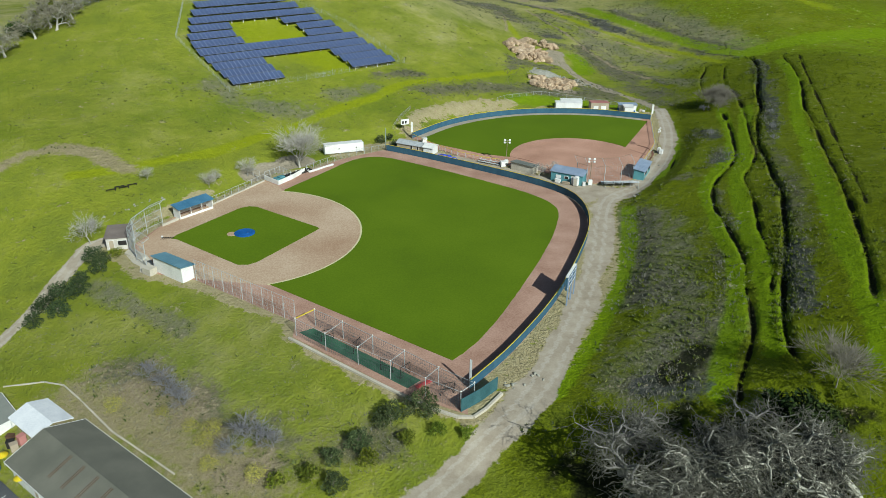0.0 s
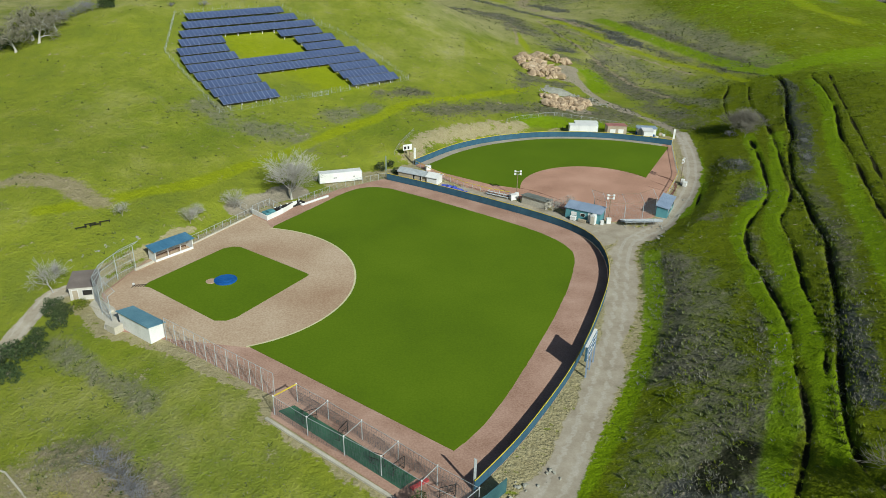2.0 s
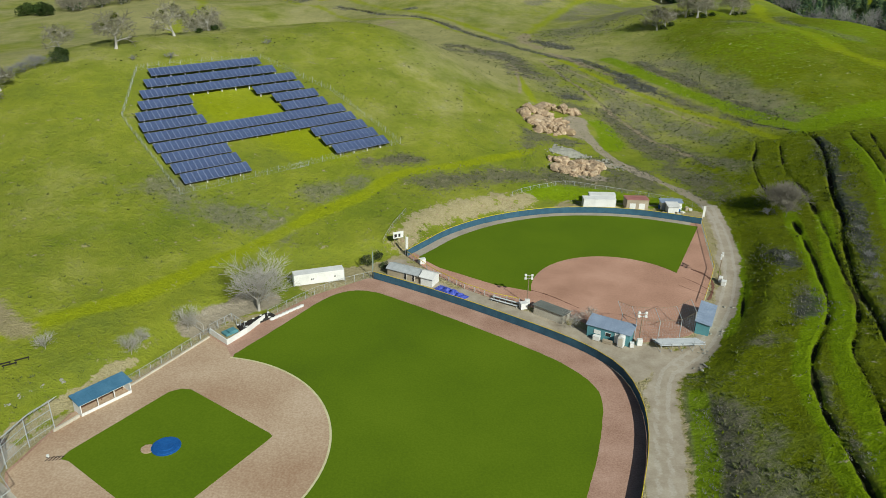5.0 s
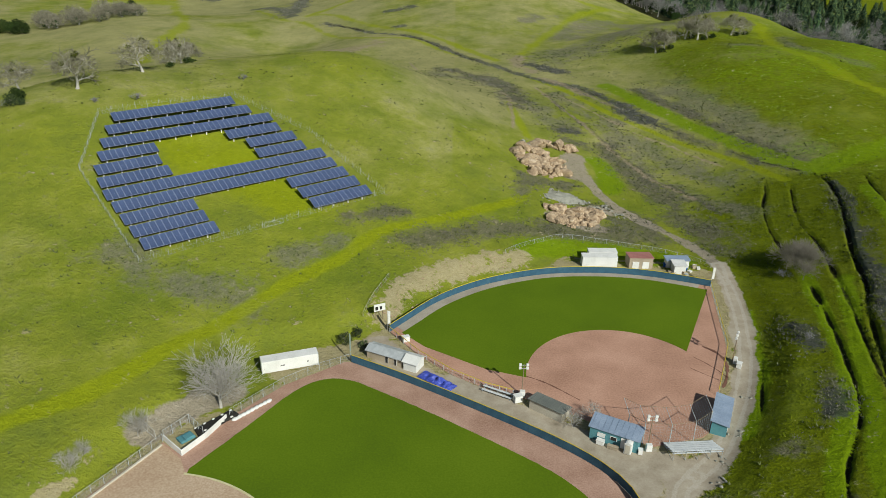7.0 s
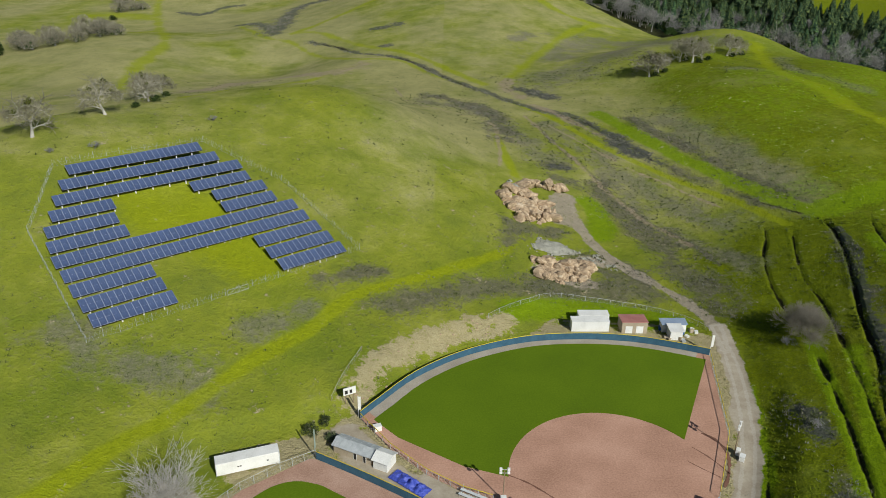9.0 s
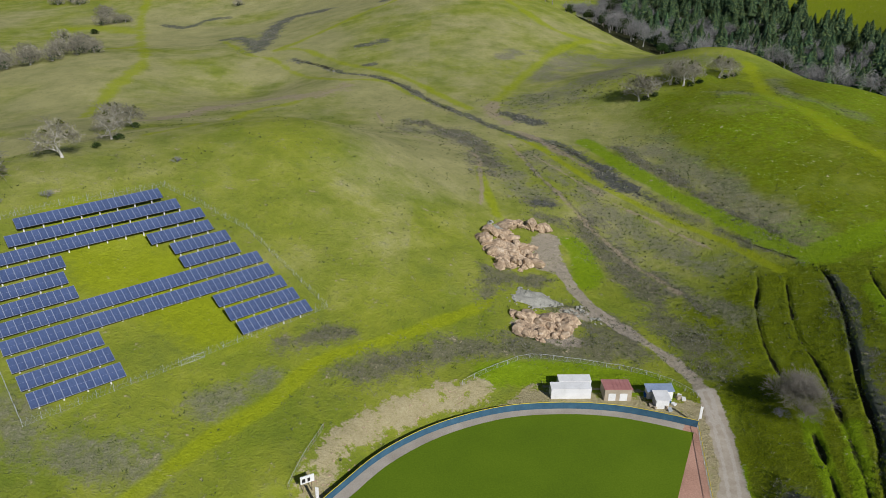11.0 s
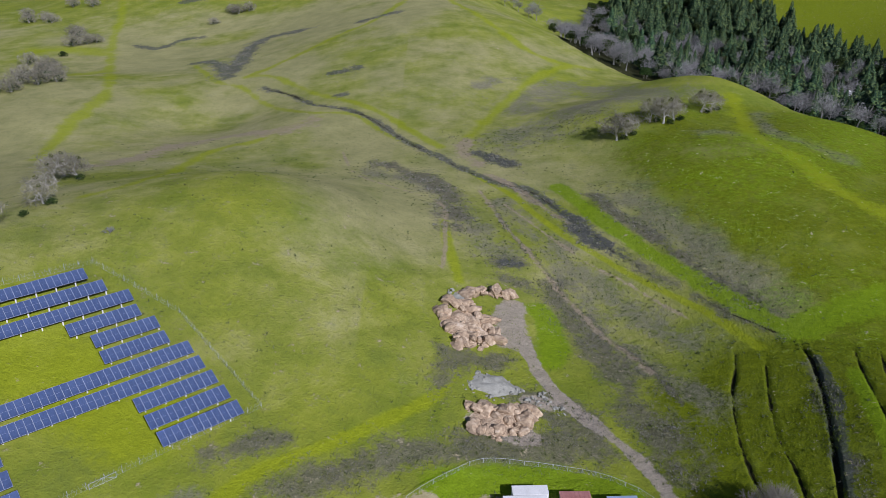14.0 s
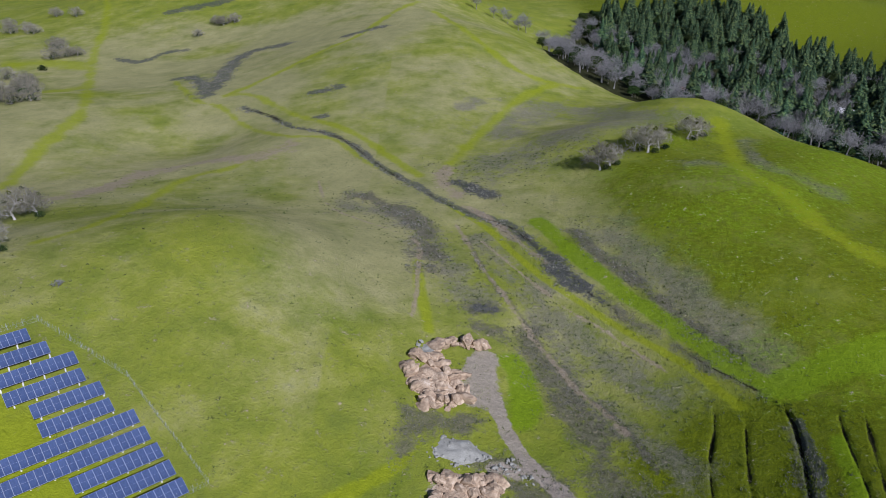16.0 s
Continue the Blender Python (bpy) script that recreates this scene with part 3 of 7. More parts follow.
for nm, arr in (("lush", np.maximum(lush, yard)), ("brush", brush), ("scrub", scrub), ("trail", trail), ("bare", np.maximum(bare, pad_soil)), ("gravel", roads), ("weed", weed), ("worn", worn), ("pale", pale_hill), ("track", track), ("rut_shade", rut_shade), ("mud", mud), ("dark", dark), ("litter_shade", litter_shade)):
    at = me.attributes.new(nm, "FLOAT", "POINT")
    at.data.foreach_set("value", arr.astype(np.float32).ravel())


def ground_material():
    m = bpy.data.materials.new("hill_grass")
    m.use_nodes = True
    n, l = m.node_tree.nodes, m.node_tree.links
    b = n["Principled BSDF"]
    b.inputs["Roughness"].default_value = 0.95
    b.inputs["Specular IOR Level"].default_value = 0.08
    tc = n.new("ShaderNodeTexCoord")

    def tex(scale, detail, rough=0.6):
        """Noise stretched to fill 0..1."""
        t = n.new("ShaderNodeTexNoise")
        t.inputs["Scale"].default_value, t.inputs["Detail"].default_value, t.inputs["Roughness"].default_value = scale, detail, rough
        l.new(tc.outputs["Object"], t.inputs["Vector"])
        r = n.new("ShaderNodeMapRange")
        r.inputs[1].default_value, r.inputs[2].default_value = 0.3, 0.7
        l.new(t.outputs[0], r.inputs[0])
        return r.outputs[0]

    def blend(*terms):
        """A weighted sum of fields."""
        total = None
        for field, weight in terms:
            x = n.new("ShaderNodeMath")
            x.operation = "MULTIPLY_ADD"
            x.inputs[1].default_value, x.inputs[2].default_value = weight, 0.0
            l.new(field, x.inputs[0])
            if total is not None:
                l.new(total, x.inputs[2])
            total = x.outputs[0]
        return total

    def ramp(src, stops):
        r = n.new("ShaderNodeValToRGB")
        while len(r.color_ramp.elements) < len(stops):
            r.color_ramp.elements.new(0.5)
        for k, h in enumerate(stops):
            r.color_ramp.elements[k].position = 0.05 + 0.9 * k / (len(stops) - 1)
            r.color_ramp.elements[k].color = lin(h)
        l.new(src, r.inputs[0])
        return r.outputs[0]

    def mix(f, a, c):
        x = n.new("ShaderNodeMix")
        x.data_type = "RGBA"
        l.new(f, x.inputs[0])
        l.new(a, x.inputs[6])
        l.new(c, x.inputs[7])
        return x.outputs[2]

    def step(src, lo, hi, top=1.0):
        r = n.new("ShaderNodeMapRange")
        r.interpolation_type = "SMOOTHSTEP"
        r.inputs[1].default_value, r.inputs[2].default_value, r.inputs[4].default_value = lo, hi, top
        l.new(src, r.inputs[0])
        return r.outputs[0]

    def mask(name, src, k, top=1.0, lo=0.4, hi=0.75):
        """A cover's attribute, broken up by a noise of strength k."""
        a = n.new("ShaderNodeAttribute")
        a.attribute_name = name
        c = n.new("ShaderNodeMath")
        c.operation = "MULTIPLY_ADD"
        l.new(src, c.inputs[0])
        c.inputs[1].default_value = k
        l.new(a.outputs["Fac"], c.inputs[2])
        return step(c.outputs[0], lo + k * 0.5, hi + k * 0.5, top)

    broad, mid, half, fine, clump, speck = tex(0.014, 5, 0.6), tex(0.07, 6, 0.65), tex(0.22, 5, 0.62), tex(0.55, 5, 0.7), tex(1.2, 4, 0.7), tex(3.2, 3, 0.75)
    zone = tex(0.032, 4, 0.6)
    spots = blend((half, 0.35), (fine, 0.35), (clump, 0.3))
    grain = blend((fine, 0.4), (speck, 0.6))
    shade = blend((mid, 0.5), (half, 0.2), (fine, 0.18), (speck, 0.12))
    col = ramp(shade, ["67722e", "76812f", "848d2d", "8f9630", "979b50"])
    col = mix(step(blend((zone, 0.7), (half, 0.3)), 0.5, 0.75, 0.5), col, ramp(shade, ["5a6c20", "677a1e", "74861e"]))
    dry = n.new("ShaderNodeAttribute")
    dry.attribute_name = "pale"
    thin = blend((broad, 0.4), (mid, 0.3), (spots, 0.3), (dry.outputs["Fac"], 0.75))
    col = mix(step(thin, 0.5, 1.1, 0.78), col, ramp(shade, ["87855c", "989468", "a8a174", "b6af89"]))
    col = mix(mask("weed", blend((mid, 0.6), (half, 0.4)), 0.9, 0.92, 0.2, 0.9), col, ramp(grain, ["475006", "596404", "6a7604", "7a860e"]))
    col = mix(step(spots, 0.56, 0.7, 0.34), col, ramp(speck, ["4b5528", "5f6734", "747a46"]))
    col = mix(step(clump, 0.72, 0.95, 0.4), col, ramp(speck, ["3a441c", "505a2a", "666e3c"]))
    col = mix(mask("scrub", spots, 1.3, 0.72, 0.3, 1.15), col, ramp(grain, ["55554a", "6a685b", "7f7b6d", "938e80"]))
    col = mix(mask("trail", spots, 0.6, 0.8, 0.3, 0.9), col, ramp(grain, ["7a850e", "8c9710", "9da71a"]))
    col = mix(mask("brush", spots, 1.3, 0.85, 0.25, 1.0), col, ramp(grain, ["47463a", "5a5849", "6f6b5b", "857f6e"]))
    col = mix(mask("lush", spots, 1.2, 0.9, 0.2, 0.85), col, ramp(grain, ["607608", "728b0a", "849f14"]))
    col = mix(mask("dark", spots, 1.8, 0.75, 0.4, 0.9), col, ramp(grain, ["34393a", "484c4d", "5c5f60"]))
    # near-black floor: the shade of the trees is part of this colour
    col = mix(mask("litter_shade", half, 0.6, 0.92), col, ramp(grain, ["15180d", "1f2214", "2c2e1e"]))
    col = mix(mask("worn", spots, 1.2, 0.8, 0.35, 0.95), col, ramp(grain, ["857961", "998b73", "ab9d86"]))
    # ruts: dark soil and their shade together in one near-black colour
    col = mix(mask("rut_shade", fine, 0.4, 0.92, 0.3, 0.65), col, ramp(grain, ["1d1b12", "2b281b", "3a3626"]))
    col = mix(mask("bare", spots, 2.2, 0.85), col, ramp(grain, ["958868", "aa9d7c", "bfb394"]))
    col = mix(mask("mud", spots, 0.9, 0.92), col, ramp(grain, ["8a8071", "a09585", "b4aa99"]))
    stones = ramp(blend((half, 0.5), (fine, 0.3), (speck, 0.2)), ["8d826f", "9f9482", "aea492", "bcb2a2"])
    stones = mix(mask("track", spots, 0.8, 0.5), stones, ramp(speck, ["aea799", "c4bdb0"]))
    on_road = mask("gravel", spots, 0.7, 1.0, 0.4, 0.6)
    col = mix(on_road, col, stones)
    l.new(col, b.inputs["Base Color"])
    bp = n.new("ShaderNodeBump")
    bp.inputs["Distance"].default_value = 0.3
    l.new(blend((fine, 0.5), (clump, 0.6), (speck, 0.35)), bp.inputs["Height"])
    calm = n.new("ShaderNodeMapRange")
    calm.inputs[3].default_value, calm.inputs[4].default_value = 0.9, 0.1
    l.new(on_road, calm.inputs[0])
    l.new(calm.outputs[0], bp.inputs["Strength"])
    l.new(bp.outputs[0], b.inputs["Normal"])
    return m


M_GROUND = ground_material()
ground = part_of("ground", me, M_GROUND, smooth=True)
tagged(ground, "rolling green hillsides with worn tracks and dry brush", "ground", kind="structure")


def on_ground(x, y):
    """Height of the built ground, by the nearest grid cell."""
    i = int(np.clip(np.searchsorted(gx, x) - 1, 0, nx - 2))
    j = int(np.clip(np.searchsorted(gy, y) - 1, 0, ny - 2))
    u, v = (x - gx[i]) / (gx[i + 1] - gx[i]), (y - gy[j]) / (gy[j + 1] - gy[j])
    return float((GZ[j, i] * (1 - u) + GZ[j, i + 1] * u) * (1 - v) + (GZ[j + 1, i] * (1 - u) + GZ[j + 1, i + 1] * u) * v)


# ---- the playing fields ----
def plate(name, pts, z0, z1, material, label, category="ground"):
    bm = bmesh.new()
    area = sum(a[0] * b[1] - b[0] * a[1] for a, b in zip(pts, list(pts[1:]) + [pts[0]]))
    pts = list(pts) if area > 0 else list(pts)[::-1]
    lo = [bm.verts.new((*p, z0)) for p in pts]
    hi = [bm.verts.new((*p, z1)) for p in pts]
    for i, j, k in geometry.tessellate_polygon([[Vector((*p, 0)) for p in pts]]):
        turn = (Vector(pts[j]) - Vector(pts[i])).cross(Vector(pts[k]) - Vector(pts[i]))
        i, j, k = (i, j, k) if turn > 0 else (i, k, j)
        bm.faces.new((hi[i], hi[j], hi[k]))
        bm.faces.new((lo[i], lo[k], lo[j]))
    for i in range(len(pts)):
        j = (i + 1) % len(pts)
        bm.faces.new((lo[i], lo[j], hi[j], hi[i]))
    return tagged(part(name, bm, material), label, category, kind="structure")


dirt = FIELD_EDGE + OUTFIELD_FENCE + [(2.6, 67.4), (-6.5, 71.7), (-25.4, 85.9), (-25.8, 90.3), (-36.5, 97.4), (-46.8, 104.2), (-57.5, 107)]
plate("warning_track", dirt, -0.3, 0.0, M_CLAY, "reddish clay warning track around the baseball outfield")
RUBBER = (-43.3, 125.1)
skin = [(-63.5, 118.5), (-61.0, 132), (-55.2, 140.0), (-46.7, 156.0), (-42.5, 152.6)] + arc(*RUBBER, 24.5, 84, -65.5, 40) + [(-46.5, 104.6), (-57.2, 107.4)]
plate("infield_dirt", skin, -0.2, 0.02, M_SAND, "pale sandy infield dirt of the baseball diamond")
lawn = spline([(0.4, 80.3), (3.9, 85.0), (8.4, 93.8), (13.8, 106.7), (18.5, 119.0), (21.8, 129.4), (23.8, 139.0), (22.9, 144.7), (18.6, 150.5), (11.3, 156.4), (-2.0, 165.6), (-13.5, 172.8), (-18.5, 175.3), (-23.1, 175.3), (-27.7, 171.6), (-34.1, 160.7), (-40.9, 149.3)], 1.2)
rim = random.Random(3)
lawn = [(x + rim.uniform(-0.06, 0.06), y + rim.uniform(-0.06, 0.06)) for x, y in lawn[:-1]] + arc(*RUBBER, 24.3, 83, -65, 110)
plate("outfield_lawn", lawn, -0.2, 0.06, M_LAWN, "smooth dark green mown outfield grass", "lawn")
bm = bmesh.new()
ring = [(bm.verts.new((*p, 0.045)), bm.verts.new((*q, 0.045))) for p, q in zip(arc(*RUBBER, 23.95, 84, -66, 60), arc(*RUBBER, 24.4, 84, -66, 60))]
for (p, q), (r, t) in zip(ring[:-1], ring[1:]):
    bm.faces.new((p, r, t, q))
tagged(part("lawn_edge", bm, M_STRAW), "pale straw-coloured dry grass edge round the infield", "lawn", kind="structure")
square = [(-57.6, 121.6), (-57.2, 123.3), (-47.9, 138.4), (-46.2, 139.4), (-44.5, 139.3), (-28.9, 128.9), (-28.3, 128.2), (-28.7, 127.3), (-37.6, 111.9), (-39.0, 110.7), (-41.0, 110.6), (-56.2, 121.2)]
plate("infield_lawn", square, -0.2, 0.06, M_LAWN, "square of mown green grass inside the bases", "lawn")
soft = SOFT_FENCE + SOFT_RIGHT[1:] + [(48, 165), (44, 161.5), (35, 158.7), (30.8, 160.8), (23, 166.5), (14.5, 171)] + SOFT_LEFT[::-1][:-1]
plate("softball_dirt", soft, -0.25, 0.0, M_PALECLAY, "bare reddish clay of the skinned softball field")
soft_lawn = arc(33.8, 177.6, 18.57, 36, 179.5, 40) + [(7.6, 180.2), (-4.5, 187.6), (-9.6, 192.8)] + [(x + 0.04 * (34 - x), y - 1.9) for x, y in SOFT_FENCE[3:-1]] + [(61.4, 215.8)]
plate("softball_lawn", soft_lawn, -0.2, 0.06, M_LAWN, "green mown grass of the softball outfield", "lawn")
inner = [(x + 0.04 * (34 - x), y - 1.9) for x, y in SOFT_FENCE[1:-1]]
plate("fence_strip", SOFT_FENCE[1:-1] + inner[::-1], -0.2, 0.03, M_PALESTRIP, "pale dusty strip along the foot of the softball fence")
bm = bmesh.new()
for r, z in ((2.15, 0.1), (1.9, 0.2), (1.2, 0.3)):
    slab(bm, arc(0, 0, r, 0, 345, 23), 0.0, z)
mound = thing("mound_cover", pose(-43.4, 125.0, 0.06), "round blue tarpaulin lying over the pitching mound", "tarpaulin")
part("sheet", bm, M_TARP, mound)
bm = bmesh.new()
slab(bm, arc(0, 0, 1.0, 0, 340, 17), -0.1, 0.09)
part("mound_clay", bm, M_SAND, mound, "bare pale clay of the mound").location = (-2.5, -0.7, 0)

# ---- fences ----
def net_panel(bm, a, b, za, zb, lo, hi, step=0.45, r=0.012):
    """Woven wire between two posts, as crossing slanted wires."""
    d = b - a
    L = d.length
    n = max(2, int(L / step))
    m = max(1, int((hi - lo) / 0.6))
    for k in range(n):
        p = a + d * (k / n)
        q = a + d * ((k + 1) / n)
        z = za + (zb - za) * (k + 0.5) / n
        s = 1 if k % 2 else -1
        rod(bm, (p.x, p.y, z + (lo if s > 0 else hi)), (q.x, q.y, z + (hi if s > 0 else lo)), r, n=3)
    for k in range(m):
        h = lo + (hi - lo) * k / m
        rod(bm, (a.x, a.y, za + h), (b.x, b.y, zb + h), r, n=3)


def fence(name, line, height, post_step, panel_mat, label, rail_mat=None, post_mat=None, grounded=False, post_r=0.05, group="", rail=True):
    """A run of posts with panels, or woven wire, between them and a rail on top."""
    ox, oy = line[0]
    root = thing(name, pose(ox, oy, 0), label, "fence", group)
    pts = [Vector((x - ox, y - oy, 0)) for x, y in line]
    stops = [pts[0]]
    for a, b in zip(pts[:-1], pts[1:]):
        n = max(1, round((b - a).length / post_step))
        stops += [a.lerp(b, (k + 1) / n) for k in range(n)]
    zs = [(on_ground(p.x + ox, p.y + oy) if grounded else 0.0) for p in stops]
    bm = bmesh.new()
    rod(bm, (0, 0, -0.4), (0, 0, height + 0.05), post_r, n=6)
    post = part("post", bm, post_mat or M_STEEL, root)
    for k, (p, z) in enumerate(zip(stops, zs)):
        c = post if k == 0 else new("post", post.data)
        c.parent = root
        c.location = (p.x, p.y, z)
    for a, b, za, zb in zip(stops[:-1], stops[1:], zs[:-1], zs[1:]):
        d = (b - a).normalized()
        s = Vector((-d.y, d.x, 0)) * 0.02
        bm = bmesh.new()
        if panel_mat is not None:
            sag = random.uniform(0.0, 0.05)
            q = [(p + e * s, z) for e in (-1, 1) for p, z in ((a, za), (b, zb))]
            v = [bm.verts.new((p.x, p.y, z + h)) for p, z in q for h in (0.04 + sag, height - 0.02)]
            for f in ((0, 2, 3, 1), (4, 5, 7, 6), (1, 3, 7, 5), (0, 4, 6, 2), (0, 1, 5, 4), (2, 6, 7, 3)):
                bm.faces.new([v[i] for i in f])
            part("panel", bm, panel_mat, root)
        else:
            net_panel(bm, a, b, za, zb, 0.08, height - 0.04)
            part("mesh_panel", bm, M_WIRE, root)
        if rail:
            bm = bmesh.new()
            rod(bm, (a.x, a.y, za + height), (b.x, b.y, zb + height), 0.068 if rail_mat else 0.035, n=6)
            part("rail", bm, rail_mat or M_STEEL, root)
    return root


fence("outfield_fence", OUTFIELD_FENCE, 1.75, 2.4, M_BLUE, "blue windscreen outfield fence with yellow cap rail", M_YELLOW, M_BLUEPOST, post_r=0.035)
fence("softball_fence", SOFT_FENCE, 1.75, 2.4, M_BLUE, "curved blue softball outfield fence with yellow cap", M_YELLOW, M_BLUEPOST, post_r=0.035)
fence("sideline_fence", SOFT_RIGHT, 1.3, 2.6, None, "low chain-link sideline fence with yellow top rail", M_YELLOW, group="softball sidelines")
fence("sideline_fence", SOFT_LEFT, 1.3, 2.6, None, "low chain-link sideline fence with yellow top rail", M_YELLOW, group="softball sidelines")
fence("chain_link_fence", [(-55.4, 140.4), (-51, 148.5), (-46.8, 156.6)], 1.5, 2.4, None, "grey chain-link fence along the baseball sideline")
fence("chain_link_fence", [(-37.6, 163.6), (-30.2, 173.4), (-24.5, 178.4), (-18.9, 181.9)], 1.6, 2.4, None, "grey chain-link fence beyond the left-field corner")
fence("net_fence", RIGHT_LINE, 4.2, 2.6, None, "tall netting on slim grey poles beside the first-base line")
fence("yard_fence", spline([(14, 228), (22, 235), (30, 240), (42, 240.5), (54, 239), (62, 234), (66, 228)], 3), 1.2, 3.0, None, "sagging wire fence round the storage yard", grounded=True)
fence("solar_fence", [(-97, 257), (-92, 232), (-67, 202), (-45, 222), (-18, 247), (-42, 271), (-67, 284), (-97, 257)], 1.8, 3.4, None, "thin grey wire fence around the solar panels", grounded=True, post_r=0.035, rail=False)
fence("hill_fence", [(-18.2, 196.5), (-16.5, 203), (-13.8, 211)], 1.1, 2.2, None, "old wire fence on the bank above the softball field", post_mat=M_POST, grounded=True)

# concrete curbs
def curb(line, w, h, label, name="curb", mat=None, grounded=True):
    root = thing(name, pose(line[0][0], line[0][1], 0), label, "curb")
    for (ax, ay), (bx, by) in zip(line[:-1], line[1:]):
        d = Vector((bx - ax, by - ay, 0))
        z = (on_ground(ax, ay) if grounded else 0.0)
        bm = bmesh.new()
        box(bm, 0, d.length - 0.02, -w / 2, w / 2, -0.6, h)
        bevelled(bm, 0.03)
        o = part("kerb_stone", bm, mat or M_CONCRETE, root)
        zb = on_ground(bx, by) if grounded else 0.0
        o.matrix_basis = pose(ax - line[0][0], ay - line[0][1], z, 0, -math.degrees(math.atan2(zb - z, d.length)), math.degrees(math.atan2(d.y, d.x)))
    return root


curb([(-25.9, 85.4), (-19.5, 80.6), (-13, 75.8), (-6.8, 71.3), (-2, 68.2), (1.2, 66.7), (3.4, 66.7), (5.2, 68.6), (7.6, 72.2)], 0.45, 0.3, "low pale concrete retaining curb behind the bullpen", grounded=False)
curb([(-54.8, 139.8), (-50.6, 147.8), (-46.6, 155.6)], 0.35, 0.3, "pale concrete curb under the sideline fence", grounded=False)
curb([(-61.6, 127.5), (-59.4, 131.3)], 0.35, 0.5, "short pale concrete wall beside the dugout", grounded=False)

# ---- solar array on the hill ----
SOLAR_ANGLE = 40.0
ROW_SPANS = [[(92.8, 128.2)], [(89.5, 130.7)], [(86.4, 133.8)], [(84.0, 98.3), (118.0, 134.2)], [(81.4, 96.8), (121.6, 136.8)], [(80.4, 98.0), (121.6, 136.8)],
             [(79.9, 139.0)], [(80.1, 139.5)], [(80.2, 97.8), (122.6, 139.8)], [(80.4, 98.2), (122.9, 140.1)], [(80.7, 98.6), (123.2, 140.4)]]
M_CELL = grainy("solar_cell", ["3c496a", "475678", "546388"], 0.25, 0.3, 0.0, 10, spec=0.6)
M_FRAME = grainy("panel_frame", ["a3abbc", "b0b7c6", "bdc3cf"], 0.5, 0.4, 0.0, metal=0.4)
su = Vector((math.cos(radians(SOLAR_ANGLE)), math.sin(radians(SOLAR_ANGLE)), 0))
sn = Vector((-su.y, su.x, 0))
PITCH = 1.45
bm = bmesh.new()
for y0, y1 in ((0.06, 1.8), (1.84, 3.58)):
    box(bm, 0.05, PITCH - 0.07, y0, y1, 0.03, 0.06)
cell_mesh = bpy.data.meshes.new("cells")
bm.to_mesh(cell_mesh)
bm.free()
cell_mesh.materials.append(M_CELL)
bm = bmesh.new()
box(bm, 0.0, PITCH - 0.02, 0.0, 3.64, -0.01, 0.035)
frame_mesh = bpy.data.meshes.new("panel")
bm.to_mesh(frame_mesh)
bm.free()
frame_mesh.materials.append(M_FRAME)
bm = bmesh.new()
rod(bm, (0, 0, -2.4), (0, 0, -0.05), 0.17, n=8)
post_mesh = bpy.data.meshes.new("post")
bm.to_mesh(post_mesh)
bm.free()
post_mesh.materials.append(M_WHITE)
TILT_PANEL = radians(25)
for k, spans in enumerate(ROW_SPANS):
    nn = 252.2 - 5.23 * k
    zz = 11.85 + 0.22 * (nn - 200) + 0.0014 * (nn - 200) ** 2
    for s0, s1 in spans:
        base = sn * nn + su * s0
        root = thing("solar_row", Matrix.Translation((base.x, base.y, zz)) @ pose(0, 0, 0, 0, 0, SOLAR_ANGLE), "tilted row of blue solar panels standing on short white posts", "solar panels", "solar array")
        count = round((s1 - s0) / PITCH)
        for c in range(count):
            p = new("panel", frame_mesh)
            p.parent = root
            p.matrix_basis = pose(c * PITCH, 0, 0, math.degrees(TILT_PANEL), 0, 0)
            q = new("solar_glass", cell_mesh)
            q.parent = p
        for c in range(1, count + 1, 3):
            o = new("post", post_mesh)
            o.parent = root
            o.location = (min(c * PITCH, count * PITCH - 0.3), 0.75, 0.75 * math.tan(TILT_PANEL) - 0.1)
        # added dark box: frame depth and the shaded underside as one solid
        bm = bmesh.new()
        box(bm, 0.06, count * PITCH - 0.08, 0.05, 3.59, -0.3, -0.014)
        dark_box = part("support_tray", bm, M_DARK, root, "dark box for the frame and shade under the panels")
        dark_box.matrix_basis = pose(0, 0, 0, math.degrees(TILT_PANEL), 0, 0)
bm = bmesh.new()
for x in (0, 2.5, 5):
    rod(bm, (x, 0, -0.3), (x, 0, 1.5), 0.035, n=6)
for z in (0.2, 1.4):
    rod(bm, (0, 0, z), (5, 0, z), 0.03, n=6)
rod(bm, (0, 0, 0.2), (2.5, 0, 1.4), 0.025, n=5)
rod(bm, (2.5, 0, 1.4), (5, 0, 0.2), 0.025, n=5)
gate = thing("fence_gate", pose(-44.5, 222.0, on_ground(-44, 222.5), 0, 0, 42), "grey double pipe gate in the wire fence", "gate")
part("gate_frame", bm, M_STEEL, gate)

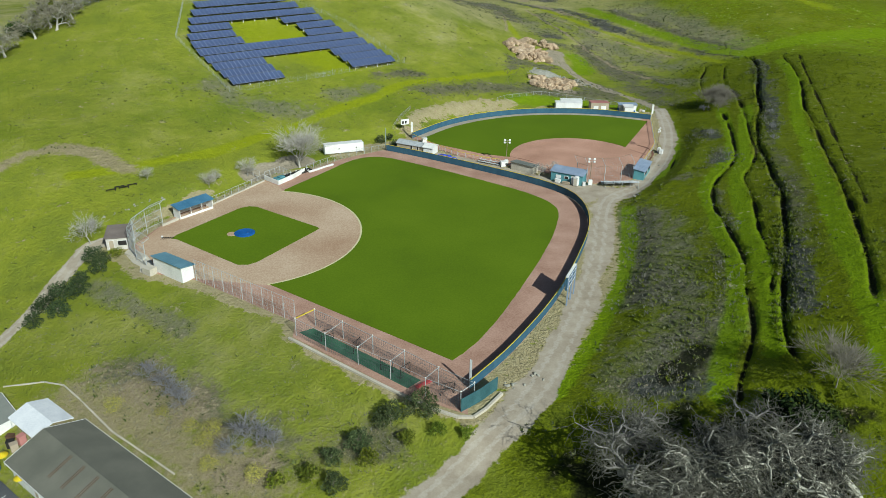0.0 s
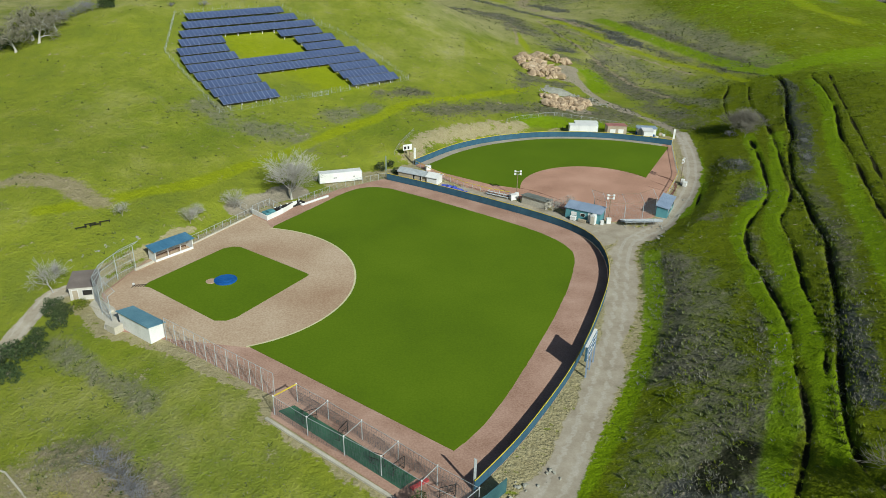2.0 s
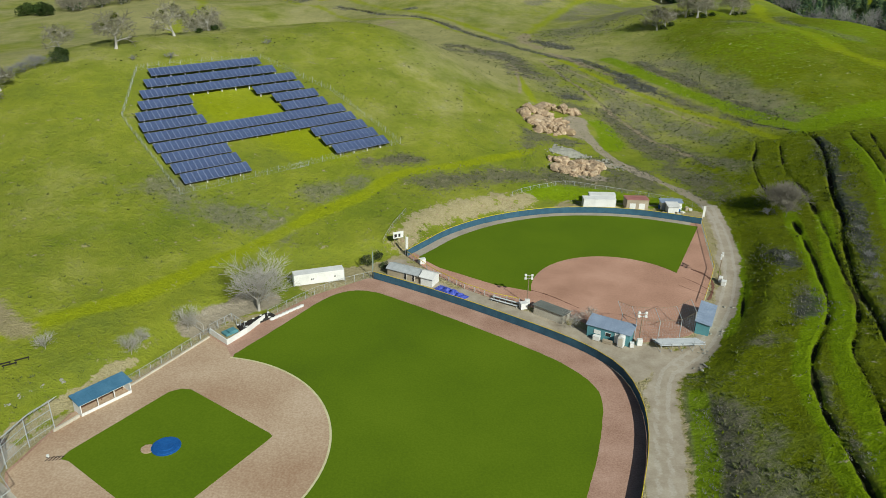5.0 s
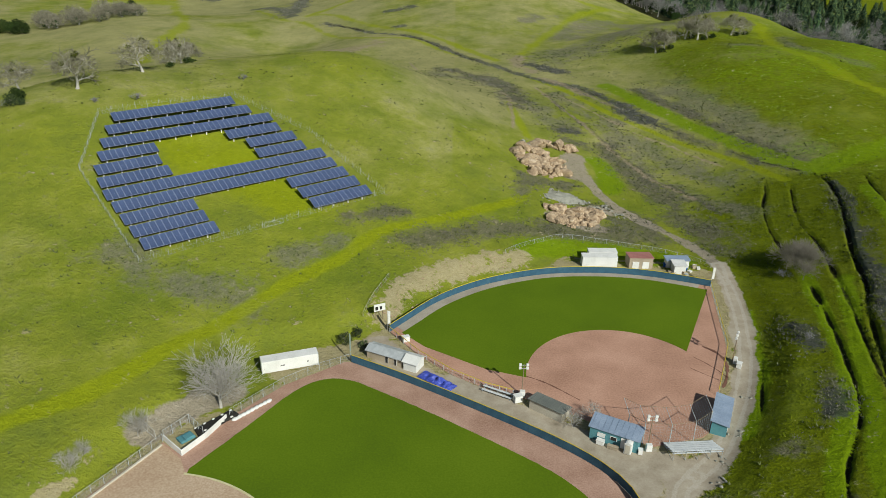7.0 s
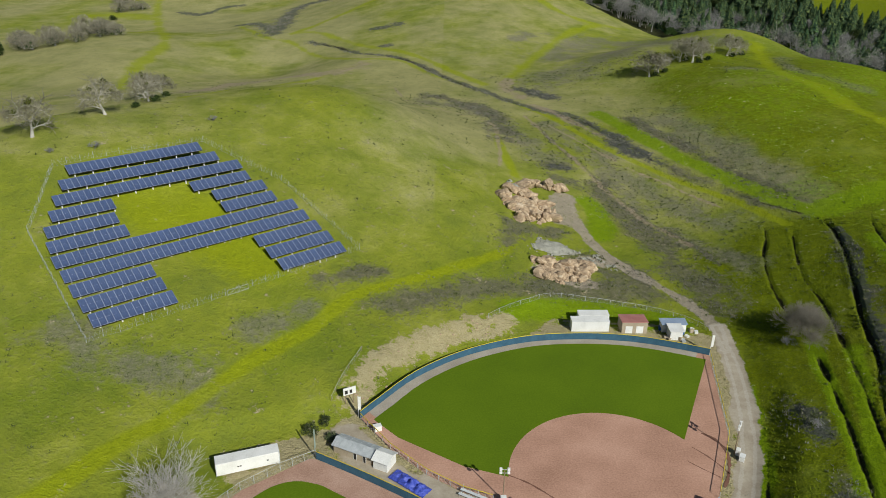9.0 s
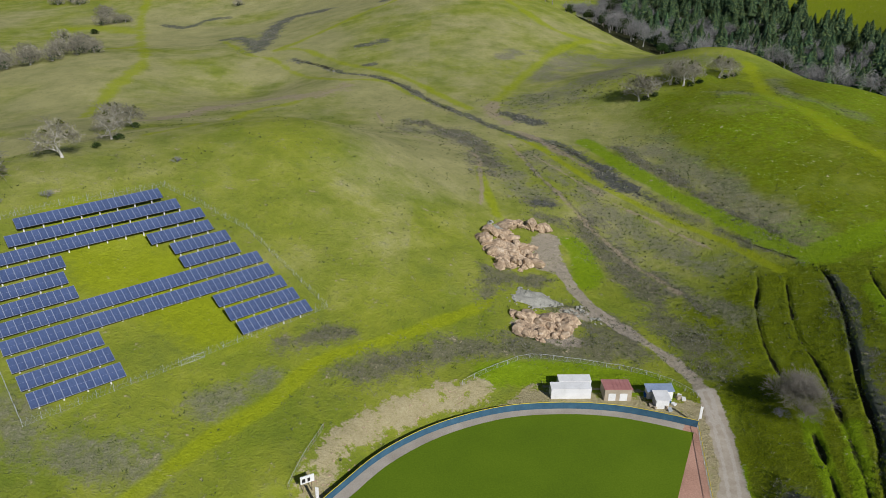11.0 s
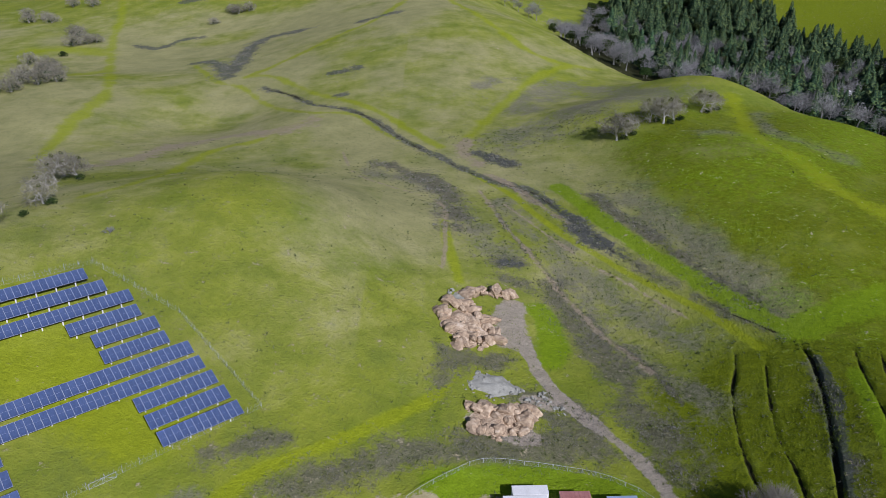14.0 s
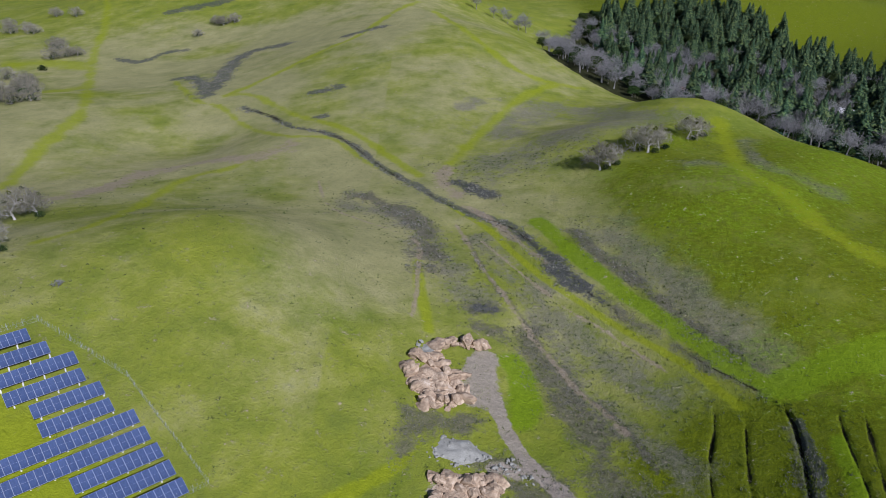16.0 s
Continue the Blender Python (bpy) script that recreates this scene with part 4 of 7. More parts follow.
# ---- buildings and sheds ----
def hut(name, m, length, depth, height, wall_mat, roof_mat, label, category="shed", roof="mono", rise=0.4, over=0.3, openings=(), group="", back=True, front_open=False, ribs=0, trim=None):
    """A small building with its long side on x, front at y = 0, walls 0.12 thick, and a roof of its own."""
    root = thing(name, m, label, category, group)
    w = 0.12

    def wall(x0, x1, y0, y1, h0, h1):
        bm = bmesh.new()
        v = box(bm, x0, x1, y0, y1, -0.6, 1.0)
        for q in v[4:]:
            q.co.z = h0 + (h1 - h0) * (q.co.y / depth)
        part("wall", bm, wall_mat, root)
    h_front, h_back = (height, height + rise) if roof == "mono" else (height, height)
    if front_open:
        wall(0, length, 0, w, 0.5, 0.5)
        for k in range(4):
            bm = bmesh.new()
            x = 0.06 + k * (length - 0.12) / 3
            box(bm, x - 0.06, x + 0.06, 0, w, 0.5, height)
            part("post", bm, wall_mat, root)
        bm = bmesh.new()
        box(bm, 0.4, length - 0.4, depth - 0.75, depth - 0.35, 0.4, 0.46)
        for x in (0.6, length / 2, length - 0.6):
            box(bm, x - 0.04, x + 0.04, depth - 0.6, depth - 0.5, -0.1, 0.4)
        part("bench", bm, M_WOOD, root)
    else:
        wall(0, length, 0, w, h_front, h_front)
    if back:
        wall(0, length, depth - w, depth, h_back, h_back)
    for x0, x1 in ((0, w), (length - w, length)):
        wall(x0, x1, w, depth - w, h_front, h_back)
    if roof == "mono":
        bm = bmesh.new()
        v = box(bm, -over, length + over, -over, depth + over, 0, 0.1)
        for q in v:
            q.co.z += h_front + (h_back - h_front) * (q.co.y / depth)
        r = part("roof", bm, roof_mat, root)
        for k in range(ribs):
            bm = bmesh.new()
            x = -over + (length + 2 * over) * (k + 0.5) / ribs
            v = box(bm, x - 0.03, x + 0.03, -over, depth + over, 0.1, 0.15)
            for q in v:
                q.co.z += h_front + (h_back - h_front) * (q.co.y / depth)
            part("seam", bm, roof_mat, r)
    else:
        for s in (0, 1):
            bm = bmesh.new()
            y0, y1 = (-over, depth / 2) if s == 0 else (depth / 2, depth + over)
            v = box(bm, -over, length + over, y0, y1, 0, 0.12)
            for q in v:
                q.co.z += height + rise * (1 - abs(q.co.y - depth / 2) / (depth / 2))
            r = part("roof", bm, roof_mat, root)
            for k in range(ribs):
                bm = bmesh.new()
                x = -over + (length + 2 * over) * (k + 0.5) / ribs
                v = box(bm, x - 0.03, x + 0.03, y0, y1, 0.12, 0.17)
                for q in v:
                    q.co.z += height + rise * (1 - abs(q.co.y - depth / 2) / (depth / 2))
                part("seam", bm, roof_mat, r)
        for x in (0.0, length - w):
            bm = bmesh.new()
            v = [bm.verts.new(p) for p in ((x, w, height), (x, depth - w, height), (x, depth / 2, height + rise), (x + w, w, height), (x + w, depth - w, height), (x + w, depth / 2, height + rise))]
            for f in ((0, 2, 1), (3, 4, 5), (0, 1, 4, 3), (1, 2, 5, 4), (2, 0, 3, 5)):
                bm.faces.new([v[i] for i in f])
            part("gable", bm, wall_mat, root)
        if trim:
            low = height - rise * over / (depth / 2)
            for y in (-over - 0.06, depth + over + 0.004):
                bm = bmesh.new()
                box(bm, -over, length + over, y, y + 0.056, low - 0.12, low + 0.14)
                part("fascia", bm, trim, root)
            for x in (-over - 0.07, length + over + 0.004):
                for y0, y1 in ((-over, depth / 2), (depth / 2, depth + over)):
                    bm = bmesh.new()
                    v = box(bm, x, x + 0.066, y0, y1, -0.1, 0.15)
                    for q in v:
                        q.co.z += height + rise * (1 - abs(q.co.y - depth / 2) / (depth / 2))
                    part("barge_board", bm, trim, root)
    for kind, x0, x1, z0, z1, mat in openings:
        bm = bmesh.new()
        box(bm, x0, x1, -0.05, -0.004, z0, z1)
        o = part(kind, bm, mat, root)
        bm = bmesh.new()
        for a, b, c, d in ((x0 - 0.06, x0, z0, z1), (x1, x1 + 0.06, z0, z1), (x0 - 0.06, x1 + 0.06, z1, z1 + 0.06)):
            box(bm, a, b, -0.07, -0.004, c, d)
        part("frame", bm, M_WHITE, o)
    return root


# dugouts and the scorer's hut of the baseball field
hut("dugout", pose(-47.4, 105.2, 0, 0, 0, 146.7), 8.2, 2.7, 2.7, M_WHITE, M_ROOFBLUE, "white-walled dugout under a sloping teal metal roof", "dugout", group="dugouts", front_open=True)
hut("dugout", pose(-59.0, 131.3, 0, 0, 0, 52.3), 8.4, 2.5, 2.3, M_WHITE, M_DUGOUT, "open white dugout with a blue metal roof", "dugout", group="dugouts", front_open=True, ribs=9)
hut("scorer_hut", pose(-68.2, 115.6, 0, 0, 0, 15), 4.3, 5.2, 2.6, M_GREYWALL, M_TAUPE, "small pale grey hut with a flat taupe roof behind home plate", "hut", openings=(("window", 2.2, 3.8, 0.9, 1.9, M_DARK), ("door", 0.5, 1.4, 0.0, 2.0, M_TAN)))
curb([(-63.8, 114.6), (-59.4, 112.0)], 1.4, 0.35, "pale concrete steps between hut and dugout", "step", grounded=False)
hut("equipment_box", pose(-57.6, 106.3, 0, 0, 0, -30), 2.2, 1.6, 1.2, M_CONCRETE, M_CONCRETE, "low pale concrete block beside the dugout", "box", rise=0.05, over=0.02)

plate("concrete_apron", [(-64.3, 117.2), (-59.5, 113.7), (-57.2, 110.4), (-56.6, 106.2), (-58.4, 106.9), (-59.2, 109.2), (-61.2, 110.6), (-64.4, 114.6)], -0.25, 0.03, M_CONCRETE, "pale concrete apron between the hut and dugout", "pavement")
# backstop: tall bent poles with netting
def backstop(name, line, height, lean, label, mat=None, bars=4, pipe=0.045):
    ox, oy = line[0]
    root = thing(name, pose(ox, oy, 0), label, "backstop")
    cx, cy = sum(p[0] for p in line) / len(line), sum(p[1] for p in line) / len(line)
    tops = []
    for x, y in line:
        d = Vector((lean[0], lean[1], 0))
        a, b, c = Vector((x - ox, y - oy, -0.4)), Vector((x - ox, y - oy, height)), Vector((x - ox, y - oy, height + 0.9)) + d
        bm = bmesh.new()
        rod(bm, a, b, 0.07, n=6)
        rod(bm, b, c, 0.06, n=6)
        part("pole", bm, M_STEEL, root)
        tops.append((a, b, c))
    for (a, b, c), (d, e, f) in zip(tops[:-1], tops[1:]):
        bm = bmesh.new()
        for k in range(1, bars + 1):
            rod(bm, a.lerp(b, k / bars), d.lerp(e, k / bars), pipe, n=5)
        rod(bm, c, f, pipe, n=5)
        part("crossbar", bm, mat or M_STEEL, root)
        bm = bmesh.new()
        net_panel(bm, Vector((a.x, a.y, 0)), Vector((d.x, d.y, 0)), 0, 0, 0.1, height, 0.3, 0.009)
        n = 8
        for k in range(n + 1):
            rod(bm, b.lerp(e, k / n), c.lerp(f, k / n), 0.012, n=3)
        part("netting", bm, M_WIRE, root)
    return root


backstop("backstop", [(-57.6, 108.6), (-60.6, 111.4), (-63.4, 115.2), (-64.2, 119.4), (-63.4, 124.0), (-61.6, 128.0)], 5.2, (1.2, 0.3), "tall grey pipe backstop with netting behind home plate")
backstop("backstop", [(30.9, 161.4), (33.2, 159.4), (37.5, 159.0), (41.8, 160.0), (45.4, 163.0)], 4.4, (-0.3, 3.4), "thin pipe softball backstop with an overhanging net", M_POST, 1, 0.04)

# home plate gear
bm = bmesh.new()
for k in range(5):
    x = k * 0.5
    rod(bm, (x, 0, 0.02), (x + 0.5, 0.7, 0.1), 0.06, n=5)
    rod(bm, (x, 0.8, 0.1), (x + 0.6, 0.2, 0.35), 0.05, n=5)
gear = thing("batting_gear", pose(-59.6, 121.0, 0.02, 0, 0, 12), "dark metal frames and a white bucket at home plate", "equipment")
part("frame", bm, M_DARK, gear)
bm = bmesh.new()
rod(bm, (0.2, 0.9, 0), (0.2, 0.9, 0.4), 0.2, 0.24, n=10)
part("bucket", bm, M_WHITE, gear)

# walled bullpen on the hillside
def box_wall(name, pts, h, t, mat, label):
    ox, oy = pts[0]
    root = thing(name, pose(ox, oy, 0), label, "wall")
    for (ax, ay), (bx, by) in zip(pts[:-1], pts[1:]):
        d = Vector((bx - ax, by - ay, 0))
        bm = bmesh.new()
        box(bm, -t / 2, d.length - t / 2 - 0.004, -t / 2, t / 2, -0.4, h)
        bevelled(bm, 0.03)
        o = part("wall_panel", bm, mat, root)
        o.matrix_basis = pose(ax - ox, ay - oy, 0, 0, 0, math.degrees(math.atan2(d.y, d.x)))
    return root


box_wall("bullpen_wall", [(-46.7, 156.9), (-42.5, 153.3), (-40.0, 157.7), (-37.9, 162.9)], 1.1, 0.2, M_WHITE, "low white block wall around a small pen")
fence("pen_fence", [(-40.6, 158.4), (-44.0, 161.6), (-46.8, 157.2)], 1.8, 1.6, None, "chain-link sides of the small white-walled pen", grounded=False)
bm = bmesh.new()
box(bm, -1.3, 1.3, -0.9, 0.9, 0.0, 0.5)
box(bm, -0.6, 0.9, -1.2, 0.2, 0.5, 0.9)
bevelled(bm, 0.08)
pen = thing("covered_gear", pose(-43.2, 157.4, 0, 0, 0, 48), "gear under a dark teal cover inside the pen", "equipment")
part("cover", bm, M_TEAL, pen)
bm = bmesh.new()
slab(bm, [(-4, -1.1), (4, -0.8), (3.8, 1.2), (-3.6, 1.0)], -0.3, 0.25)
bevelled(bm, 0.1)
tarp = thing("ground_tarp", pose(-39.4, 161.6, 0.15, 0, 0, 48), "folded dark tarpaulin weighted with white bags", "tarpaulin")
part("sheet", bm, M_DARK, tarp)
for k in range(9):
    bm = bmesh.new()
    bmesh.ops.create_icosphere(bm, subdivisions=1, radius=0.26, matrix=Matrix.Diagonal((1.2, 0.8, 0.55, 1)))
    o = part("weight", bm, M_WHITE, tarp, "white sandbag")
    o.location = (-3.4 + 0.85 * k, (-1) ** k * 0.85, 0.33)
for k in range(9):
    bm = bmesh.new()
    bmesh.ops.create_icosphere(bm, subdivisions=2, radius=0.55, matrix=Matrix.Diagonal((1.15, 0.75, 0.55, 1)))
    for v in bm.verts:
        v.co *= 1 + 0.18 * noise.noise(v.co * 3 + Vector((k * 5.0, 0, 0)))
    bag = tagged(part("sandbag", bm, M_WHITE, smooth=True), "plump white sandbag in a row by the sideline", "sandbag", "row of sandbags")
    bag.matrix_basis = pose(-36.4 + 4.6 * k / 8, 162.6 + 5.4 * k / 8, 0.26, 0, 0, 50 + 20 * random.uniform(-1, 1))
bm = bmesh.new()
for p, q in (((0, 0, 0), (0, 0, 1.9)), ((5.2, 0, 0), (5.2, 0, 1.9)), ((0, 0, 1.9), (5.2, 0, 1.9)), ((0, 0, 0.3), (5.2, 0, 0.3)), ((2.6, 0, 0), (2.6, 0, 1.9))):
    rod(bm, p, q, 0.06, n=6)
net_panel(bm, Vector((0, 0, 0)), Vector((5.2, 0, 0)), 0, 0, 0.3, 1.9, 0.3, 0.012)
scr = thing("field_screen", pose(-51.8, 159.8, on_ground(-50, 158.2), 0, 0, -40), "pale pipe screen with netting on the grass", "screen")
part("screen_frame", bm, M_PALEBARK, scr)

# shipping container
def container(m, length, label):
    root = thing("shipping_container", m, label, "container")
    bm = bmesh.new()
    box(bm, 0, length, 0, 2.44, 0.12, 2.6)
    bevelled(bm, 0.04)
    part("body", bm, M_WHITE, root)
    bm = bmesh.new()
    n = int(length / 0.28)
    for k in range(n):
        x = 0.12 + k * (length - 0.3) / n
        box(bm, x, x + 0.13, -0.035, 0.004, 0.3, 2.45)
    part("corrugation", bm, M_WHITE, root)
    for x in (-0.006, length - 0.1):
        for y in (-0.01, 2.35):
            bm = bmesh.new()
            box(bm, x, x + 0.11, y, y + 0.1, 0.0, 2.62)
            part("corner_post", bm, M_STEEL, root)
    for y in (0.1, 1.26):
        bm = bmesh.new()
        box(bm, length + 0.004, length + 0.05, y, y + 1.1, 0.2, 2.5)
        d = part("door", bm, M_WHITE, root)
        bm = bmesh.new()
        rod(bm, (length + 0.08, y + 0.3, 0.25), (length + 0.08, y + 0.3, 2.45), 0.025, n=5)
        part("lock_bar", bm, M_STEEL, d)
    bm = bmesh.new()
    for x in (3.6, 4.0, 8.6):
        box(bm, x, x + 0.3, -0.045, -0.036, 1.2, 1.45)
    part("patch", bm, M_DARK, root)
    return root


container(pose(-35.0, 176.2, 0.1, 0, 0, 20.5), 10.8, "long white steel shipping container beside the outfield")

# ---- bullpen cage along the right-field line ----
INNER = [(-22.3, 89.4), (-17.2, 85.8), (-12.0, 81.9), (-6.8, 78.0), (-1.6, 73.9), (3.5, 70.4)]
OUTER = [(-24.9, 86.4), (-19.4, 82.2), (-13.9, 78.6), (-8.7, 75.2), (-3.4, 71.2), (1.6, 68.2)]
cage = thing("batting_cage", pose(-22.3, 89.4, 0), "long netted batting cage on white-topped grey poles", "batting cage")
O = Vector((-22.3, 89.4, 0))
for k, (a, b) in enumerate(zip(INNER, OUTER)):
    a, b = Vector((*a, 0)) - O, Vector((*b, 0)) - O
    for p in (a, b):
        bm = bmesh.new()
        rod(bm, p - Vector((0, 0, 0.3)), p + Vector((0, 0, 3.2)), 0.06, n=6)
        o = part("pole", bm, M_STEEL, cage)
        bm = bmesh.new()
        bmesh.ops.create_icosphere(bm, subdivisions=1, radius=0.13, matrix=Matrix.Translation(p + Vector((0, 0, 3.25))))
        part("cap", bm, M_WHITE, o, "white pole cap")
    bm = bmesh.new()
    rod(bm, a + Vector((0, 0, 3.15)), b + Vector((0, 0, 3.15)), 0.09 if k == 0 else 0.05, n=6)
    part("crossbar", bm, M_YELLOW if k == 0 else M_STEEL, cage, "yellow end bar" if k == 0 else "")
for line in (INNER, OUTER):
    for (ax, ay), (bx, by) in zip(line[:-1], line[1:]):
        a, b = Vector((ax, ay, 0)) - O, Vector((bx, by, 0)) - O
        bm = bmesh.new()
        net_panel(bm, a, b, 0, 0, 0.05, 3.1, 0.22, 0.011)
        for k in range(6):
            z = 0.3 + 0.55 * k
            rod(bm, a + Vector((0, 0, z)), b + Vector((0, 0, z)), 0.011, n=3)
        part("netting", bm, M_NET, cage)
        bm = bmesh.new()
        rod(bm, a + Vector((0, 0, 3.15)), b + Vector((0, 0, 3.15)), 0.03, n=5)
        part("cable", bm, M_STEEL, cage)
for (ax, ay), (bx, by), (cx, cy), (dx, dy) in zip(INNER[:-1], INNER[1:], OUTER[:-1], OUTER[1:]):
    bm = bmesh.new()
    a, b, c, d = (Vector((x, y, 3.1)) - O for x, y in ((ax, ay), (bx, by), (cx, cy), (dx, dy)))
    for k in range(9):
        rod(bm, a.lerp(b, k / 9), c.lerp(d, (k + 0.7) / 9), 0.012, n=3)
        if k < 4:
            rod(bm, a.lerp(c, k / 4), b.lerp(d, k / 4), 0.012, n=3)
    part("roof_netting", bm, M_NET, cage)
plate("turf_strip", [(-24.6, 87.2), (-22.6, 88.6), (-4.2, 75.0), (-6.1, 73.0)], -0.1, 0.03, M_TURF, "long green artificial turf strip in the cage", "turf")
def cage_frame(x, y, rz):
    root = thing("pitching_screen", pose(x, y, 0, 0, 0, rz), "dark pipe screen with netting on the turf", "screen", "pitching screens")
    bm = bmesh.new()
    for p, q in (((0, 0, 0), (0, 0, 2)), ((2, 0, 0), (2, 0, 2)), ((0, 0, 2), (2, 0, 2)), ((0, 0, 1), (2, 0, 1)), ((0, 0, 0), (0, 1, 0)), ((2, 0, 0), (2, 1, 0))):
        rod(bm, p, q, 0.05, n=5)
    part("screen_frame", bm, M_DARK, root)
    bm = bmesh.new()
    net_panel(bm, Vector((0, 0, 0)), Vector((2, 0, 0)), 0, 0, 0.05, 1.95, 0.16, 0.01)
    part("netting", bm, M_DARK, root)


for x, y, r in ((-20.5, 84.6, 30), (-15.0, 81.4, 65), (-10.4, 77.4, -20), (-7.2, 75.2, 50), (-1.2, 71.4, 20)):
    cage_frame(x, y, r)
bm = bmesh.new()
box(bm, 0, 2.6, 0, 0.5, 0.25, 0.5)
for x in (0.2, 2.2):
    box(bm, x, x + 0.1, 0.05, 0.45, 0, 0.25)
tagged(part("red_bench", bm, M_RED), "faded red bench inside the batting cage", "bench").matrix_basis = pose(-4.6, 72.6, 0, 0, 0, 40)
box_wall("corner_screen", [(1.7, 67.9), (4.4, 70.4), (7.0, 73.4)], 2.2, 0.08, M_DEEPTEAL, "dull teal windscreen panel closing the cage corner")

# scoreboard beyond the right-field fence
sb = thing("scoreboard", pose(21.0, 100.2, 0, 0, 0, 67), "blue scoreboard on posts, its back towards the road", "scoreboard")
bm = bmesh.new()
box(bm, -2.7, 2.7, 0, 0.3, 3.0, 5.6)
bevelled(bm, 0.03)
part("board", bm, M_BLUE, sb)
for x in (-2.3, 0.0, 2.3):
    bm = bmesh.new()
    box(bm, x - 0.1, x + 0.1, -0.22, -0.004, -0.4, 5.7)
    part("post", bm, M_ROOFGREY, sb)
bm = bmesh.new()
box(bm, -2.8, 2.8, -0.06, 0.36, 5.604, 5.8)
part("cap", bm, M_WHITE, sb)
bm = bmesh.new()
for z in (3.4, 4.3, 5.2):
    rod(bm, (-2.6, -0.1, z), (2.6, -0.1, z), 0.05, n=5)
part("brace", bm, M_WHITE, sb)

# ---- softball field furniture ----
hut("dugout", pose(14.9, 168.3, 0, 0, 0, -37), 6.6, 2.8, 2.0, M_CONCRETE, M_ROOF, "pale dugout with a weathered grey roof", "dugout", group="dugouts", rise=-0.35, ribs=6)
hut("clubhouse", pose(24.4, 160.6, 0, 0, 0, -27), 8.2, 3.0, 2.5, M_TEAL, M_ROOFGREY, "teal clubhouse with a pale blue metal roof", "building", rise=0.5, ribs=9, openings=(("window", 1.4, 2.6, 0.9, 1.7, M_WHITE), ("door", 5.4, 6.4, 0.0, 2.0, M_WHITE), ("window", 3.6, 4.6, 1.0, 1.7, M_DARK)))
hut("dugout", pose(46.6, 162.2, 0, 0, 0, 66) @ pose(0, -1.4, 0), 8.6, 2.6, 2.3, M_TEAL, M_ROOFGREY, "teal dugout with a pale metal roof on open posts", "dugout", group="dugouts", rise=0.35, ribs=9, openings=(("window", 0.5, 3.6, 0.9, 1.8, M_DARK), ("window", 4.6, 7.8, 0.9, 1.8, M_DARK)))


def portable_toilet(x, y, rz):
    root = thing("portable_toilet", pose(x, y, 0, 0, 0, rz), "white portable toilet cabin beside the clubhouse", "toilet")
    bm = bmesh.new()
    box(bm, -0.6, 0.6, -0.6, 0.6, 0.05, 2.1)
    bevelled(bm, 0.06)
    part("cabin", bm, M_WHITE, root)
    bm = bmesh.new()
    rod(bm, (0, -0.66, 2.1), (0, 0.66, 2.1), 0.62, n=12)
    bmesh.ops.bisect_plane(bm, geom=bm.verts[:] + bm.edges[:] + bm.faces[:], plane_co=(0, 0, 2.104), plane_no=(0, 0, -1), clear_outer=True)
    for v in bm.verts:
        v.co.z = 2.104 + (v.co.z - 2.104) * 0.5
    part("roof", bm, M_WHITE, root)
    bm = bmesh.new()
    box(bm, -0.4, 0.4, -0.65, -0.604, 0.2, 1.9)
    part("door", bm, M_CONCRETE, root)


portable_toilet(30.2, 157.0, -27)


def crate(x, y, rz, w, d, h, mat, label, name="storage_box", z=0.0):
    root = thing(name, pose(x, y, z, 0, 0, rz), label, "box", "storage boxes")
    bm = bmesh.new()
    box(bm, -w / 2, w / 2, -d / 2, d / 2, 0.03, h)
    bevelled(bm, 0.03)
    part("body", bm, mat, root)
    bm = bmesh.new()
    box(bm, -w / 2 - 0.04, w / 2 + 0.04, -d / 2 - 0.04, d / 2 + 0.04, h + 0.004, h + 0.1)
    part("lid", bm, mat, root)


crate(26.0, 159.0, -27, 1.3, 0.8, 0.8, M_WHITE, "white storage box by the clubhouse wall")
crate(27.9, 157.9, -27, 1.8, 0.6, 0.5, M_TAN, "long tan bench box by the clubhouse wall")
crate(32.2, 156.8, -10, 0.7, 0.7, 0.9, M_WHITE, "white bin standing beside the clubhouse")


def floodlight(x, y, height, rz):
    root = thing("floodlight_pole", pose(x, y, 0, 0, 0, rz), "slim floodlight pole with four heads and a white base cabinet", "light pole", "floodlights")
    bm = bmesh.new()
    rod(bm, (0, 0, -0.3), (0, 0, height), 0.11, 0.07, n=8)
    part("pole", bm, M_POST, root)
    bm = bmesh.new()
    rod(bm, (-0.7, 0, height - 0.1), (0.7, 0, height - 0.1), 0.05, n=6)
    rod(bm, (-0.7, 0, height - 0.8), (0.7, 0, height - 0.8), 0.05, n=6)
    part("crossarm", bm, M_STEEL, root)
    for z in (height - 0.1, height - 0.8):
        for s in (-0.65, 0.65):
            bm = bmesh.new()
            box(bm, s - 0.24, s + 0.24, -0.1, 0.3, z - 0.2, z + 0.25)
            bevelled(bm, 0.05)
            part("lamp_head", bm, M_WHITE, root)
    bm = bmesh.new()
    box(bm, -0.5, 0.5, -0.9, -0.15, 0.0, 1.3)
    bevelled(bm, 0.04)
    part("cabinet", bm, M_WHITE, root, "white electrical cabinet")


for x, y, r in ((13.9, 172.2, 0), (33.8, 158.2, 0), (56.9, 185.0, 60)):
    floodlight(x, y, 6.6, r)


